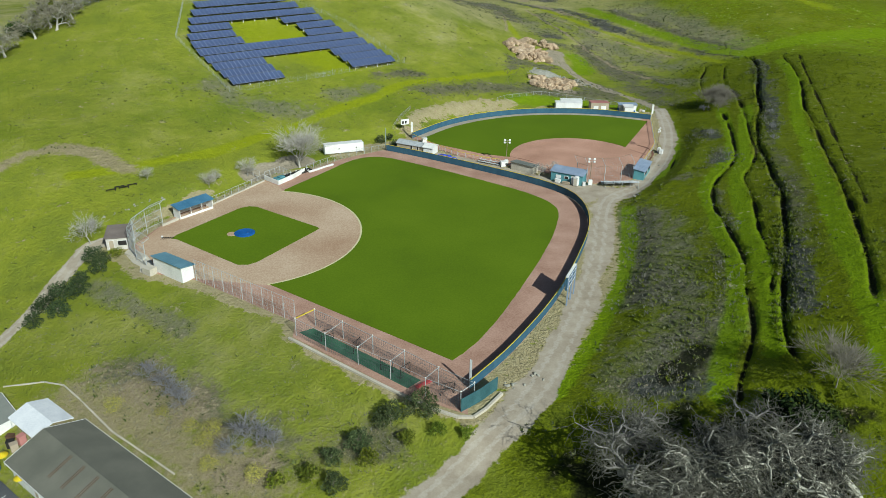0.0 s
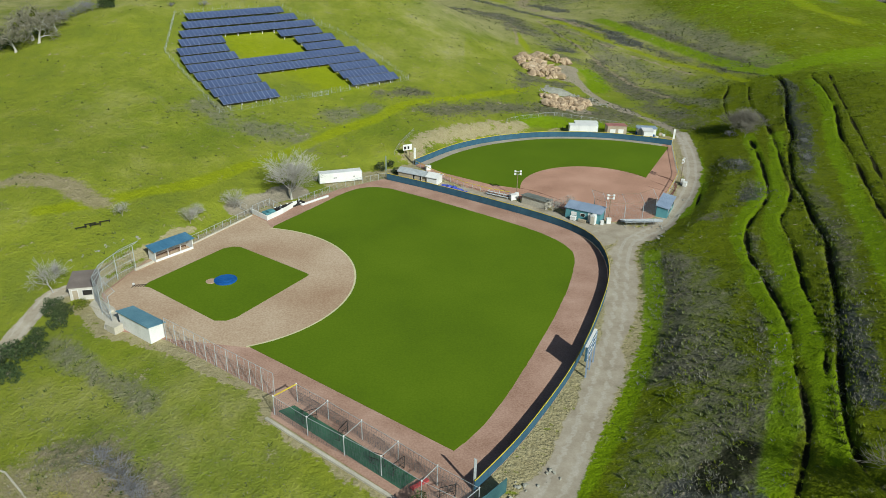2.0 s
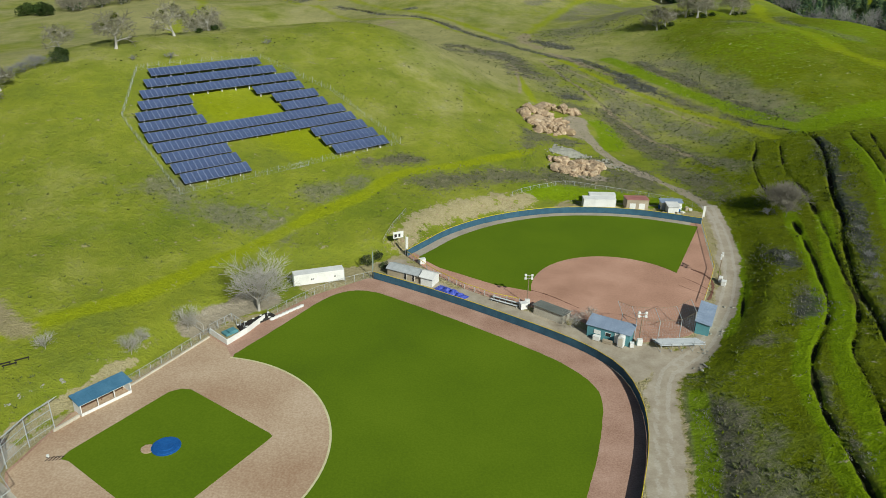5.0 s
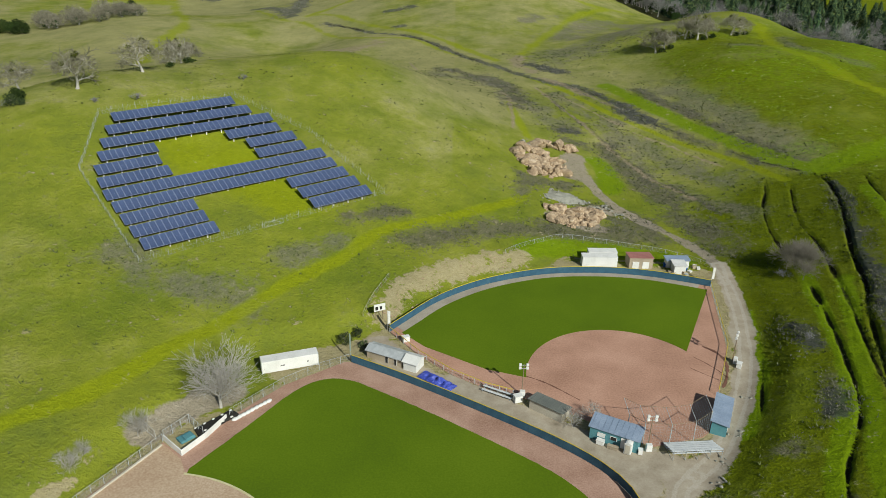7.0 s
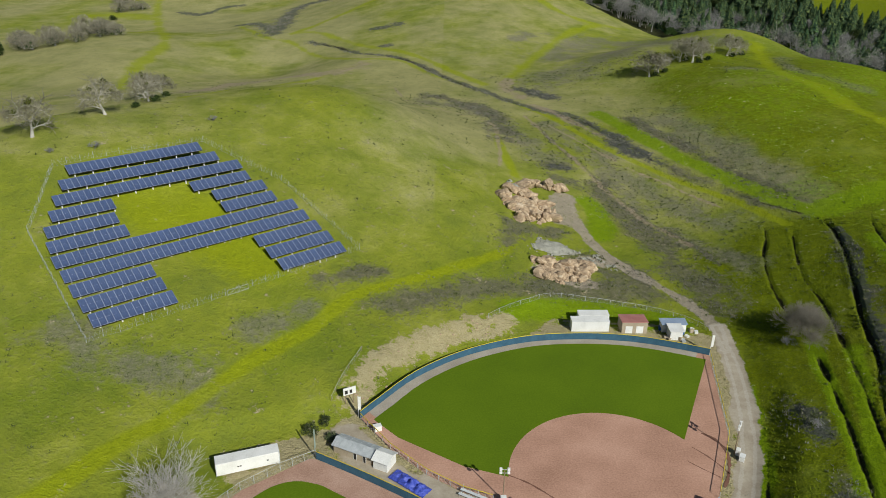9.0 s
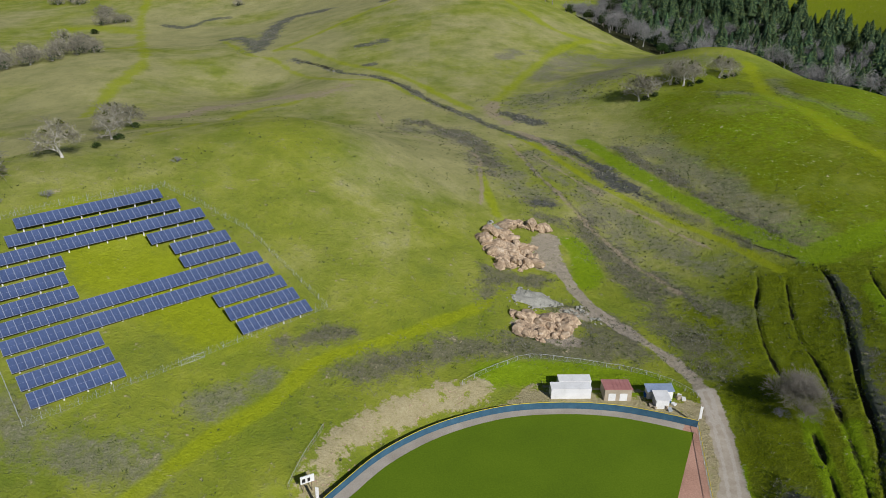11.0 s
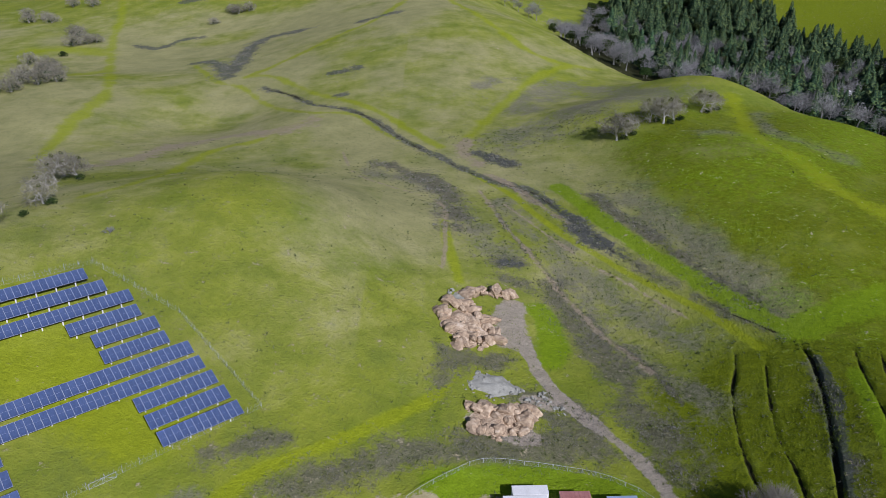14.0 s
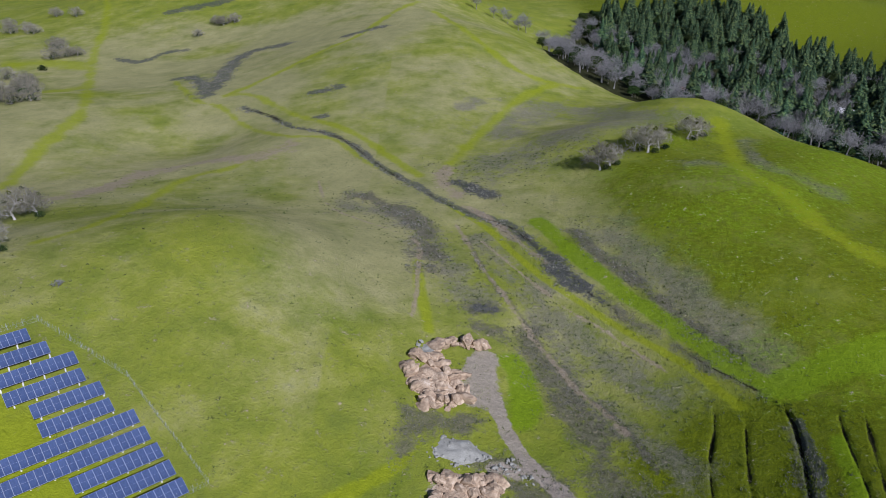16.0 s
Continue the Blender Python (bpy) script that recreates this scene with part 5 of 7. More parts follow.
def bleachers(x, y, rz, length, rows, label):
    root = thing("bleachers", pose(x, y, 0, 0, 0, rz), label, "bleachers", "bleachers")
    for k in range(rows):
        bm = bmesh.new()
        box(bm, 0, length, k * 0.8, k * 0.8 + 0.42, 0.4 + 0.28 * k, 0.45 + 0.28 * k)
        part("seat", bm, M_ALU, root)
        bm = bmesh.new()
        box(bm, 0, length, k * 0.8 + 0.46, k * 0.8 + 0.76, 0.2 + 0.28 * k, 0.24 + 0.28 * k)
        part("footboard", bm, M_ALU, root)
    for k in range(5):
        bm = bmesh.new()
        px = 0.2 + k * (length - 0.4) / 4
        rod(bm, (px, 0, 0), (px, rows * 0.8, 0.28 * rows + 0.1), 0.035, n=5)
        rod(bm, (px, rows * 0.8, 0), (px, rows * 0.8, 0.28 * rows + 0.8), 0.035, n=5)
        rod(bm, (px, 0, 0.02), (px, rows * 0.8, 0.02), 0.035, n=5)
        part("support", bm, M_STEEL, root)


bleachers(45.2, 160.2, 186, 8.6, 5, "bright aluminium bleachers behind the softball backstop")
bleachers(6.4, 173.0, -28, 6.0, 2, "low aluminium bleachers between the two fields")


def mast(name, x, y, height, mat, label, wing=0.45):
    root = thing(name, pose(x, y, 0), label, "pole", "foul poles")
    bm = bmesh.new()
    rod(bm, (0, 0, -0.4), (0, 0, height), 0.08, n=8)
    part("pole", bm, mat, root)
    bm = bmesh.new()
    box(bm, 0.09, 0.09 + wing, -0.02, 0.02, height * 0.35, height - 0.1)
    part("wing", bm, mat, root)


mast("foul_pole", -12.6, 193.6, 4.8, M_WHITE, "white foul pole at the end of the fence")
mast("foul_pole", 63.0, 218.4, 4.8, M_WHITE, "white foul pole at the end of the fence")
mast("foul_pole", -19.0, 181.9, 6.2, M_GREYGREEN, "slim grey-green foul pole in the outfield corner", 0.12)
mast("foul_pole", 2.9, 73.4, 5.0, M_STEEL, "grey foul pole in the fence corner", 0.2)

sb2 = thing("small_scoreboard", pose(-14.6, 196.6, on_ground(-14.6, 196.6), 0, 0, 28), "small white scoreboard on two posts on the bank", "scoreboard")
bm = bmesh.new()
box(bm, -1.3, 1.3, -0.12, 0.12, 2.4, 4.0)
bevelled(bm, 0.03)
part("board", bm, M_WHITE, sb2)
bm = bmesh.new()
for a, b in ((-1.0, -0.4), (0.0, 0.5)):
    box(bm, a, b, -0.135, -0.124, 2.7, 3.5)
part("digit_panel", bm, M_DARK, sb2)
for x in (-0.8, 0.8):
    bm = bmesh.new()
    rod(bm, (x, 0.2, -0.4), (x, 0.2, 3.8), 0.08, n=6)
    part("post", bm, M_POST, sb2)
crate(-8.6, 189.6, 20, 1.5, 1.0, 1.1, M_WHITE, "white box behind the sideline fence")
crate(57.6, 183.2, 60, 1.2, 0.9, 1.0, M_WHITE, "white cabinet beside the gravel road")
crate(13.0, 170.2, 20, 1.5, 1.1, 1.3, M_WHITE, "white box beside the grey dugout")

# sheds between the two fields
hut("storage_shed", pose(-15.9, 183.4, 0, 0, 0, -25), 8.0, 3.0, 1.7, M_TAN, M_STEEL, "long low shed with a pale grey metal roof", roof="gable", rise=0.6, ribs=8, openings=(("door", 4.2, 4.8, 0, 1.6, M_DARK), ("door", 6.2, 6.7, 0, 1.6, M_DARK)))
hut("storage_shed", pose(-8.4, 179.4, 0, 0, 0, -25), 2.8, 3.2, 1.9, M_WHITE, M_WHITE, "small white gabled shed", roof="gable", rise=0.7)
bm = bmesh.new()
bmesh.ops.create_grid(bm, x_segments=30, y_segments=12, size=1.0, matrix=Matrix.Diagonal((3.9, 1.3, 1, 1)))
for v in bm.verts:
    v.co.z = 0.12 + 1.0 * max(0, 1 - (v.co.x / 4.0) ** 2) * max(0, 1 - (v.co.y / 1.35) ** 2) * (0.6 + 0.8 * noise.noise(v.co * 1.1)) + 0.3 * abs(noise.noise(v.co * 2.3))
bmesh.ops.solidify(bm, geom=bm.faces[:], thickness=0.05)
heap = thing("covered_heap", pose(-1.8, 175.6, 0, 0, 0, -38), "crumpled violet-blue tarpaulin over a heap", "tarpaulin")
part("sheet", bm, M_SHEET, heap)
hut("storage_shed", pose(33.4, 226.8, 0, 0, 0, 2), 8.8, 2.4, 2.5, M_WHITE, M_WHITE, "long white storage container behind the fence", "container", rise=0.1, over=0.06)
hut("storage_shed", pose(35.4, 229.6, 0, 0, 0, 2), 7.2, 2.4, 2.6, M_WHITE, M_WHITE, "second white storage container standing behind", "container", rise=0.1, over=0.06)
hut("storage_shed", pose(45.0, 226.4, 0, 0, 0, 1), 5.9, 4.2, 2.9, M_TAN, M_PINK, "tan shed with a faded red sloping roof", rise=-0.4, over=0.15, ribs=7, openings=(("door", 0.9, 2.4, 0, 1.8, M_WHITE), ("door", 3.4, 4.9, 0, 1.8, M_WHITE)))
hut("storage_shed", pose(55.6, 223.8, 0, 0, 0, 0), 2.8, 3.0, 2.3, M_WHITE, M_WHITE, "small white shed with clutter around it", rise=0.1)
hut("storage_shed", pose(54.6, 227.2, 0, 0, 0, 2), 5.6, 2.2, 2.1, M_WHITE, M_ROOFGREY, "white shed with a pale grey roof", rise=0.15)
for k in range(12):
    crate(54.5 + random.uniform(0, 9), 222.6 + random.uniform(0, 1.2) + 0.5 * k, random.uniform(0, 90), random.uniform(0.5, 1.3), random.uniform(0.4, 0.9), random.uniform(0.3, 0.9), random.choice([M_WHITE, M_TAN, M_DARK, M_TARP, M_STEEL]), "old box standing among the yard clutter", z=on_ground(58, 226))

# ---- buildings at the foot of the slope ----
gb = hut("long_building", pose(-58.6, 60.9, -7.1, 0, 0, -36), 34.0, 10.4, 2.6, M_WHITE, M_BROWNROOF, "long white building with a broad grey shingled gable roof", "building", roof="gable", rise=1.8, over=0.5, openings=(("window", 3.0, 4.4, 0.9, 1.9, M_DARK), ("door", 6.0, 7.0, 0.0, 2.0, M_TAN), ("window", 9.0, 10.4, 0.9, 1.9, M_DARK)), trim=M_WHITE)
for k in range(4):
    bm = bmesh.new()
    x = 7.5 + 3.2 * k
    for d in (0.0, 0.35):
        v = box(bm, x + d, x + d + 0.05, 1.4, 4.8, 0.13, 0.2)
        for q in v[-8:]:
            q.co.z += 2.6 + 1.8 * (q.co.y / 5.2)
    part("roof_pipe", bm, M_WOOD, gb, "thin brown conduit lines on the roof")
canopy = thing("canopy", pose(-59.7, 70.9, -7.6, 0, 0, -36) @ Matrix.Scale(0.9, 4), "white peaked fabric canopy on slim legs", "canopy")
bm = bmesh.new()
tops = [(-4.2, -3.3, 2.6), (4.2, -3.3, 2.6), (4.2, 3.3, 2.6), (-4.2, 3.3, 2.6), (-4.2, 0, 3.7), (4.2, 0, 3.7)]
v = [bm.verts.new(p) for p in tops] + [bm.verts.new((p[0], p[1], p[2] - 0.12)) for p in tops]
for f in ((0, 1, 5, 4), (2, 3, 4, 5), (6, 10, 11, 7), (8, 11, 10, 9), (0, 6, 7, 1), (2, 8, 9, 3), (0, 4, 10, 6), (4, 3, 9, 10), (1, 7, 11, 5), (5, 11, 8, 2)):
    bm.faces.new([v[i] for i in f])
part("fabric_roof", bm, M_CANVAS, canopy)
for x in (-4, 0, 4):
    for y in (-3.1, 3.1):
        bm = bmesh.new()
        rod(bm, (x, y, -1), (x, y, 2.55), 0.06, n=6)
        part("leg", bm, M_STEEL, canopy)
hut("white_house", pose(-72.5, 66.5, -8.4, 0, 0, 54) @ pose(0, -4, 0), 9.0, 8.0, 3.0, M_WHITE, M_ROOF, "white house with a grey gable roof and dark windows", "house", roof="gable", rise=1.8, over=0.5, openings=(("window", 5.2, 6.4, 1.0, 2.0, M_DARK), ("window", 1.5, 2.7, 1.0, 2.0, M_DARK)), trim=M_WHITE)
curb([(-71, 80.4), (-64, 80.2), (-60, 78.6), (-56, 75.2), (-48, 68), (-36, 59.6)], 0.25, 0.15, "low pale stone edging along the slope", "edging")
for k, (x, y) in enumerate([(-63.2, 68.4), (-62.4, 67.0), (-61.4, 66.2), (-60.9, 67.4)]):
    crate(x, y, 20 * k, 1.0, 0.8, 0.9 + 0.2 * k, [M_WOOD, M_DARK, M_TAN, M_PINK][k], "old box stacked between the house and canopy", z=on_ground(x, y) - 0.1)
# parking lot with striped bays, parasols and a bin beside the long building
lot = plate("parking_lot", [(-63.5, 62.6), (-60.4, 60.6), (-38.0, 44.4), (-46.0, 33.0), (-74.0, 53.0)], -8.5, -7.72, M_ASPHALT, "grey asphalt parking lot beside the long building", "pavement")
for k in range(9):
    bm = bmesh.new()
    box(bm, -0.06, 0.06, -5.4, -0.6, 0.004, 0.012)
    stripe = part("bay_line", bm, M_WHITE, lot, "white painted bay line")
    stripe.matrix_basis = pose(-60.0 + 2.1 * k, 60.0 - 1.52 * k, -7.72, 0, 0, -36)


def parasol(x, y):
    root = thing("parasol", pose(x, y, -7.72), "round yellow parasol on a slim pole", "parasol", "yellow parasols")
    bm = bmesh.new()
    rod(bm, (0, 0, 0), (0, 0, 2.3), 0.03, n=6)
    part("pole", bm, M_STEEL, root)
    bm = bmesh.new()
    bmesh.ops.create_cone(bm, cap_ends=True, segments=10, radius1=0.85, radius2=0.04, depth=0.45, matrix=Matrix.Translation((0, 0, 2.2)))
    part("canopy", bm, M_SUNNY, root)


parasol(-61.4, 63.4)
parasol(-56.6, 59.3)
crate(-62.2, 62.4, 20, 1.3, 0.9, 1.2, M_TARP, "blue bin beside the white house", "bin", z=-7.72)
# two long dark benches on the grass
for x, y in ((-75.6, 136.6), (-74.4, 138.2)):
    for s in (0, 1):
        root = thing("bench", pose(x + s * 2.2, y + s * 1.6, on_ground(x + s * 2.2, y + s * 1.6), 0, 0, 34), "dark weathered plank bench on the grassy slope", "bench", "hillside benches")
        bm = bmesh.new()
        box(bm, -1.1, 1.1, -0.15, 0.15, 0.4, 0.48)
        part("seat", bm, M_DARK, root)
        for px in (-0.9, 0.9):
            bm = bmesh.new()
            box(bm, px - 0.06, px + 0.06, -0.12, 0.12, -0.2, 0.4)
            part("leg", bm, M_DARK, root)


# damp drag marks in the softball clay
M_DAMP = grainy("damp_clay", ["6f4f42", "7b594a", "866355"], 0.4, 0.9, 0.3, 20, spec=0.2)


def drag_mark(pts, w):
    line = spline(pts, 0.7)
    rnd = random.Random(len(pts) * 7 + int(pts[0][0] * 10))
    side = [(p, Vector((b[1] - a[1], a[0] - b[0])).normalized(), w * rnd.uniform(0.4, 1.3)) for a, p, b in zip([line[0]] + line[:-1], line, line[1:] + [line[-1]])]
    out = [(p[0] + n.x * k, p[1] + n.y * k) for p, n, k in side] + [(p[0] - n.x * k, p[1] - n.y * k) for p, n, k in side[::-1]]
    plate("drag_mark", out, -0.01, 0.006, M_DAMP, "damp dark drag mark in the clay", "drag mark")


drag_mark([(52.6, 190.6), (54.6, 188.8), (55.6, 185.8), (55.2, 182.6), (53.6, 178.6), (52.2, 176.2)], 0.34)
drag_mark([(49.6, 186.6), (51.8, 184.0), (53.4, 181.4), (54.2, 179.6)], 0.16)
drag_mark([(47.8, 182.6), (50.2, 180.4), (52.4, 178.6)], 0.1)
drag_mark([(14.5, 178.6), (19.0, 176.0), (24.5, 171.0)], 0.16)

# ---- plants and rocks ----
def islands(name, stops, rough=0.9, sway=0.02):
    """Colour that varies from leaf to leaf."""
    m = bpy.data.materials.new(name)
    m.use_nodes = True
    n, l = m.node_tree.nodes, m.node_tree.links
    b = n["Principled BSDF"]
    g = n.new("ShaderNodeNewGeometry")
    r = n.new("ShaderNodeValToRGB")
    while len(r.color_ramp.elements) < len(stops):
        r.color_ramp.elements.new(0.5)
    for k, h in enumerate(stops):
        r.color_ramp.elements[k].position = k / (len(stops) - 1)
        r.color_ramp.elements[k].color = lin(h)
    l.new(g.outputs["Random Per Island"], r.inputs[0])
    info = n.new("ShaderNodeObjectInfo")
    val = n.new("ShaderNodeMapRange")
    val.inputs[3].default_value, val.inputs[4].default_value = 0.7, 1.35
    l.new(info.outputs["Random"], val.inputs[0])
    hsv = n.new("ShaderNodeHueSaturation")
    l.new(val.outputs[0], hsv.inputs["Value"])
    hue = n.new("ShaderNodeMapRange")
    hue.inputs[3].default_value, hue.inputs[4].default_value = 0.5 + sway * 0.7, 0.5 - sway * 1.2
    turn = n.new("ShaderNodeMath")
    turn.operation = "FRACT"
    times = n.new("ShaderNodeMath")
    times.operation = "MULTIPLY"
    times.inputs[1].default_value = 7.3
    l.new(info.outputs["Random"], times.inputs[0])
    l.new(times.outputs[0], turn.inputs[0])
    l.new(turn.outputs[0], hue.inputs[0])
    l.new(hue.outputs[0], hsv.inputs["Hue"])
    l.new(r.outputs[0], hsv.inputs["Color"])
    l.new(hsv.outputs[0], b.inputs["Base Color"])
    b.inputs["Roughness"].default_value = rough
    b.inputs["Specular IOR Level"].default_value = 0.15
    return m


M_LEAVES = islands("leaves", ["1c2b12", "28391a", "34471f", "455426"])
M_LEAVES_LIGHT = islands("light_leaves", ["3c4c16", "54641c", "6a7826", "7d8830"])
M_NEEDLES = islands("needles", ["1d2e20", "2c4230", "3d5439", "52683f", "6a7a46"])
M_BRUSH = islands("dry_stalks", ["53554a", "66665a", "7a796c", "8e8b7e"], sway=0.0)
M_LOWBUSH = islands("low_bush_leaves", ["343d1a", "434c24", "545b34", "656848"], sway=0.0)
M_TUFT = islands("grass_blades", ["5c662a", "6e782c", "7f8830", "8e933e", "97965e"])
M_TUFT_DARK = islands("weed_blades", ["3e4e0a", "50620a", "62760c", "738812"])
M_WEED_DEEP = islands("deep_weed_blades", ["38451a", "46541c", "566420", "646f2c"])
M_STRAWBLADE = islands("straw_blades", ["857f5c", "9c946e", "b0a680", "848648", "70763a"], sway=0.0)
M_FLOWER = islands("mustard_leaves", ["8f8c45", "a9a44e", "b6b056", "8f8c5c"], sway=0.0)


def mesh_from(name, verts, tris, material):
    me = bpy.data.meshes.new(name)
    verts, tris = np.asarray(verts, np.float32).reshape(-1, 3), np.asarray(tris, np.int32)
    k = tris.shape[1]
    me.vertices.add(len(verts))
    me.vertices.foreach_set("co", verts.ravel())
    me.loops.add(tris.size)
    me.loops.foreach_set("vertex_index", tris.ravel())
    me.polygons.add(len(tris))
    me.polygons.foreach_set("loop_start", np.arange(0, tris.size, k, dtype=np.int32))
    me.update(calc_edges=True)
    me.materials.append(material)
    return me


def tube_mesh(name, segs, material, sides=4):
    """All the branches of one tree as tapered tubes."""
    P = np.array([s[0] for s in segs], float)
    Q = np.array([s[1] for s in segs], float)
    R0 = np.array([s[2] for s in segs])[:, None, None]
    R1 = np.array([s[3] for s in segs])[:, None, None]
    D = Q - P
    D /= np.linalg.norm(D, axis=1, keepdims=True) + 1e-9
    ref = np.where(np.abs(D[:, 2:3]) > 0.9, np.array([[1.0, 0, 0]]), np.array([[0, 0, 1.0]]))
    S = np.cross(D, ref)
    S /= np.linalg.norm(S, axis=1, keepdims=True)
    T = np.cross(D, S)
    a = np.arange(sides) * math.tau / sides
    ring = S[:, None, :] * np.cos(a)[None, :, None] + T[:, None, :] * np.sin(a)[None, :, None]
    V = np.concatenate([P[:, None, :] + ring * R0, Q[:, None, :] + ring * R1], 1).reshape(-1, 3)
    base = np.arange(len(segs))[:, None] * 2 * sides
    k = np.arange(sides)
    F = np.stack([base + k, base + (k + 1) % sides, base + sides + (k + 1) % sides, base + sides + k], -1).reshape(-1, 4)
    return mesh_from(name, V, F, material)


def branches(seed, height, levels, limbs, gnarl=0.35, lift=0.12, trunk=0.22, open_angle=(28, 62), ratio=0.68, twig=0.012, bends=3, taper=0.84):
    """Forking limbs from the ground up."""
    rnd = random.Random(seed)
    segs = []

    def grow(p, d, length, r, lv):
        n = bends if lv < 3 else (4 if bends > 4 and lv == 3 else 2)
        for i in range(n):
            d = (d + Vector((rnd.gauss(0, gnarl), rnd.gauss(0, gnarl), rnd.gauss(0, gnarl) + lift)) * (0.6 if lv else 0.2)).normalized()
            q = p + d * (length / n)
            r1 = r * taper
            segs.append((p, q, r, r1, lv))
            p, r = q, r1
            if lv < levels and (i < n - 1 if n < 4 else i in (1, 2)) and (lv > 0 or i == 1):
                fork(p, d, length, r, lv, 1)
        if lv < levels:
            fork(p, d, length, r, lv, limbs)

    def fork(p, d, length, r, lv, count):
        turn0 = rnd.uniform(0, math.tau)
        for k in range(count):
            ang = radians(rnd.uniform(*open_angle))
            s = d.orthogonal().normalized()
            s.rotate(Matrix.Rotation(turn0 + k * math.tau / count + rnd.uniform(-0.5, 0.5), 3, d))
            nd = (d * math.cos(ang) + s * math.sin(ang)).normalized()
            grow(p.copy(), nd, length * ratio * rnd.uniform(0.8, 1.15), max(twig, r * 0.66), lv + 1)
    grow(Vector((0, 0, -0.4)), Vector((0, 0, 1)), height * 0.3, trunk, 0)
    return segs


def leaf_cloud(seed, lumps, leaves, size, name, material, flat=0.75, thin=0.55):
    """Small leaf blades on the skin of several uneven lumps: (x, y, z, radius)."""
    rng = np.random.default_rng(seed)
    V = []
    tot = sum(r * r for *_, r in lumps)
    for x, y, z, r in lumps:
        n = max(8, int(leaves * r * r / tot))
        u = rng.normal(size=(n, 3))
        u /= np.linalg.norm(u, axis=1, keepdims=True)
        rad = r * rng.uniform(0.45, 1.12, (n, 1)) ** 0.7
        c = u * rad * np.array([1, 1, flat]) + np.array([x, y, z])
        c[:, 2] = np.maximum(c[:, 2], 0.05)
        e1 = rng.normal(size=(n, 3))
        e1 /= np.linalg.norm(e1, axis=1, keepdims=True)
        e2 = np.cross(e1, rng.normal(size=(n, 3)))
        e2 /= np.linalg.norm(e2, axis=1, keepdims=True)
        s = size * rng.uniform(0.6, 1.4, (n, 1))
        V.append(np.stack([c - e1 * s, c + e2 * s * thin, c + e1 * s, c - e2 * s * thin], 1).reshape(-1, 3))
    V = np.concatenate(V)
    return mesh_from(name, V, np.arange(len(V)).reshape(-1, 4), material)


def plant(name, x, y, parts, label, category, group="", rz=None, scale=1.0, sink=0.0):
    """A tree or shrub from shared meshes: (part name, mesh)."""
    rz = random.uniform(0, 360) if rz is None else rz
    root = thing(name, Matrix.Translation((x, y, on_ground(x, y) - sink)) @ pose(0, 0, 0, 0, 0, rz) @ Matrix.Scale(scale, 4), label, category, group)
    for pn, me_ in parts:
        o = new(pn, me_)
        o.parent = root
    return root


def chain_mesh(name, segs, material, sides=8):
    """One welded tube along a chain of segments."""
    bm = bmesh.new()
    pts = [segs[0][0]] + [s[1] for s in segs]
    rad = [segs[0][2] * 1.35] + [s[3] for s in segs]
    rings = [[bm.verts.new(p + Vector((math.cos(k * math.tau / sides), math.sin(k * math.tau / sides), 0)) * r) for k in range(sides)] for p, r in zip(pts, rad)]
    for lo, hi in zip(rings[:-1], rings[1:]):
        for k in range(sides):
            bm.faces.new((lo[k], lo[(k + 1) % sides], hi[(k + 1) % sides], hi[k]))
    bm.faces.new(rings[-1])
    me_ = bpy.data.meshes.new(name)
    bm.to_mesh(me_)
    bm.free()
    me_.materials.append(material)
    return me_


def split_tree(seed, height, levels, limbs, material, widen=1.0, twigs=None, fine=2, stout=1.0, **kw):
    """Trunk and leafless crown of a tree of that height."""
    segs = branches(seed, height, levels, limbs, **kw)
    k = height / max(s[1].z for s in segs)
    D = Matrix.Diagonal((k * widen, k * widen, k))
    t = math.sqrt(max(1.0, k))
    g = [t * stout if lv <= levels - fine else t / stout for lv in range(levels + 1)]
    segs = [(D @ s[0], D @ s[1], s[2] * g[s[4]], s[3] * g[s[4]], s[4]) for s in segs]
    low = [s for s in segs if s[4] == 0]
    limbs_ = [s for s in segs if 0 < s[4] <= levels - fine]
    fine_ = [s for s in segs if s[4] > levels - fine]
    out = [("trunk", chain_mesh("trunk", low, material)), ("crown", tube_mesh("crown", fine_, twigs or material, 3))]
    return out + ([("limbwork", tube_mesh("limbwork", limbs_, material, 5))] if limbs_ else [])


M_STEM = grainy("tan_grey_stems", ["6c675c", "827d71", "979184"], 0.6, 0.95, 0.1, 9)
M_OAKTWIG = grainy("oak_twigs", ["676551", "807d68", "98957e"], 0.6, 0.95, 0.1, 9)
M_OAKLIMB = grainy("oak_limbs", ["86867a", "a8a798", "c6c4b6"], 0.7, 0.95, 0.4, 9)
OAK_A = split_tree(11, 10.5, 5, 3, M_OAKLIMB, 1.45, M_DARKTWIG, fine=2, stout=1.22, gnarl=0.85, lift=0.0, trunk=0.52, open_angle=(30, 78), ratio=0.72, twig=0.018, bends=5, taper=0.945)
OAK_B = split_tree(12, 10.0, 5, 3, M_OAKLIMB, 1.5, M_DARKTWIG, fine=2, stout=1.22, gnarl=0.9, lift=0.0, trunk=0.48, open_angle=(35, 82), ratio=0.72, twig=0.018, bends=5, taper=0.945)
OAK_D = split_tree(33, 10.0, 5, 3, M_TWIG, 1.4, M_DARKTWIG, fine=2, stout=1.22, gnarl=0.8, lift=0.02, trunk=0.4, open_angle=(30, 75), ratio=0.72, twig=0.018, bends=5, taper=0.94)
M_TWIGBLADE = islands("twig_blades", ["5b584a", "737061", "8b8776", "a19c8a"], sway=0.0)
M_GREYBLADE = islands("grey_twig_blades", ["565756", "6e6f6d", "888784", "a09e9a"], sway=0.0)
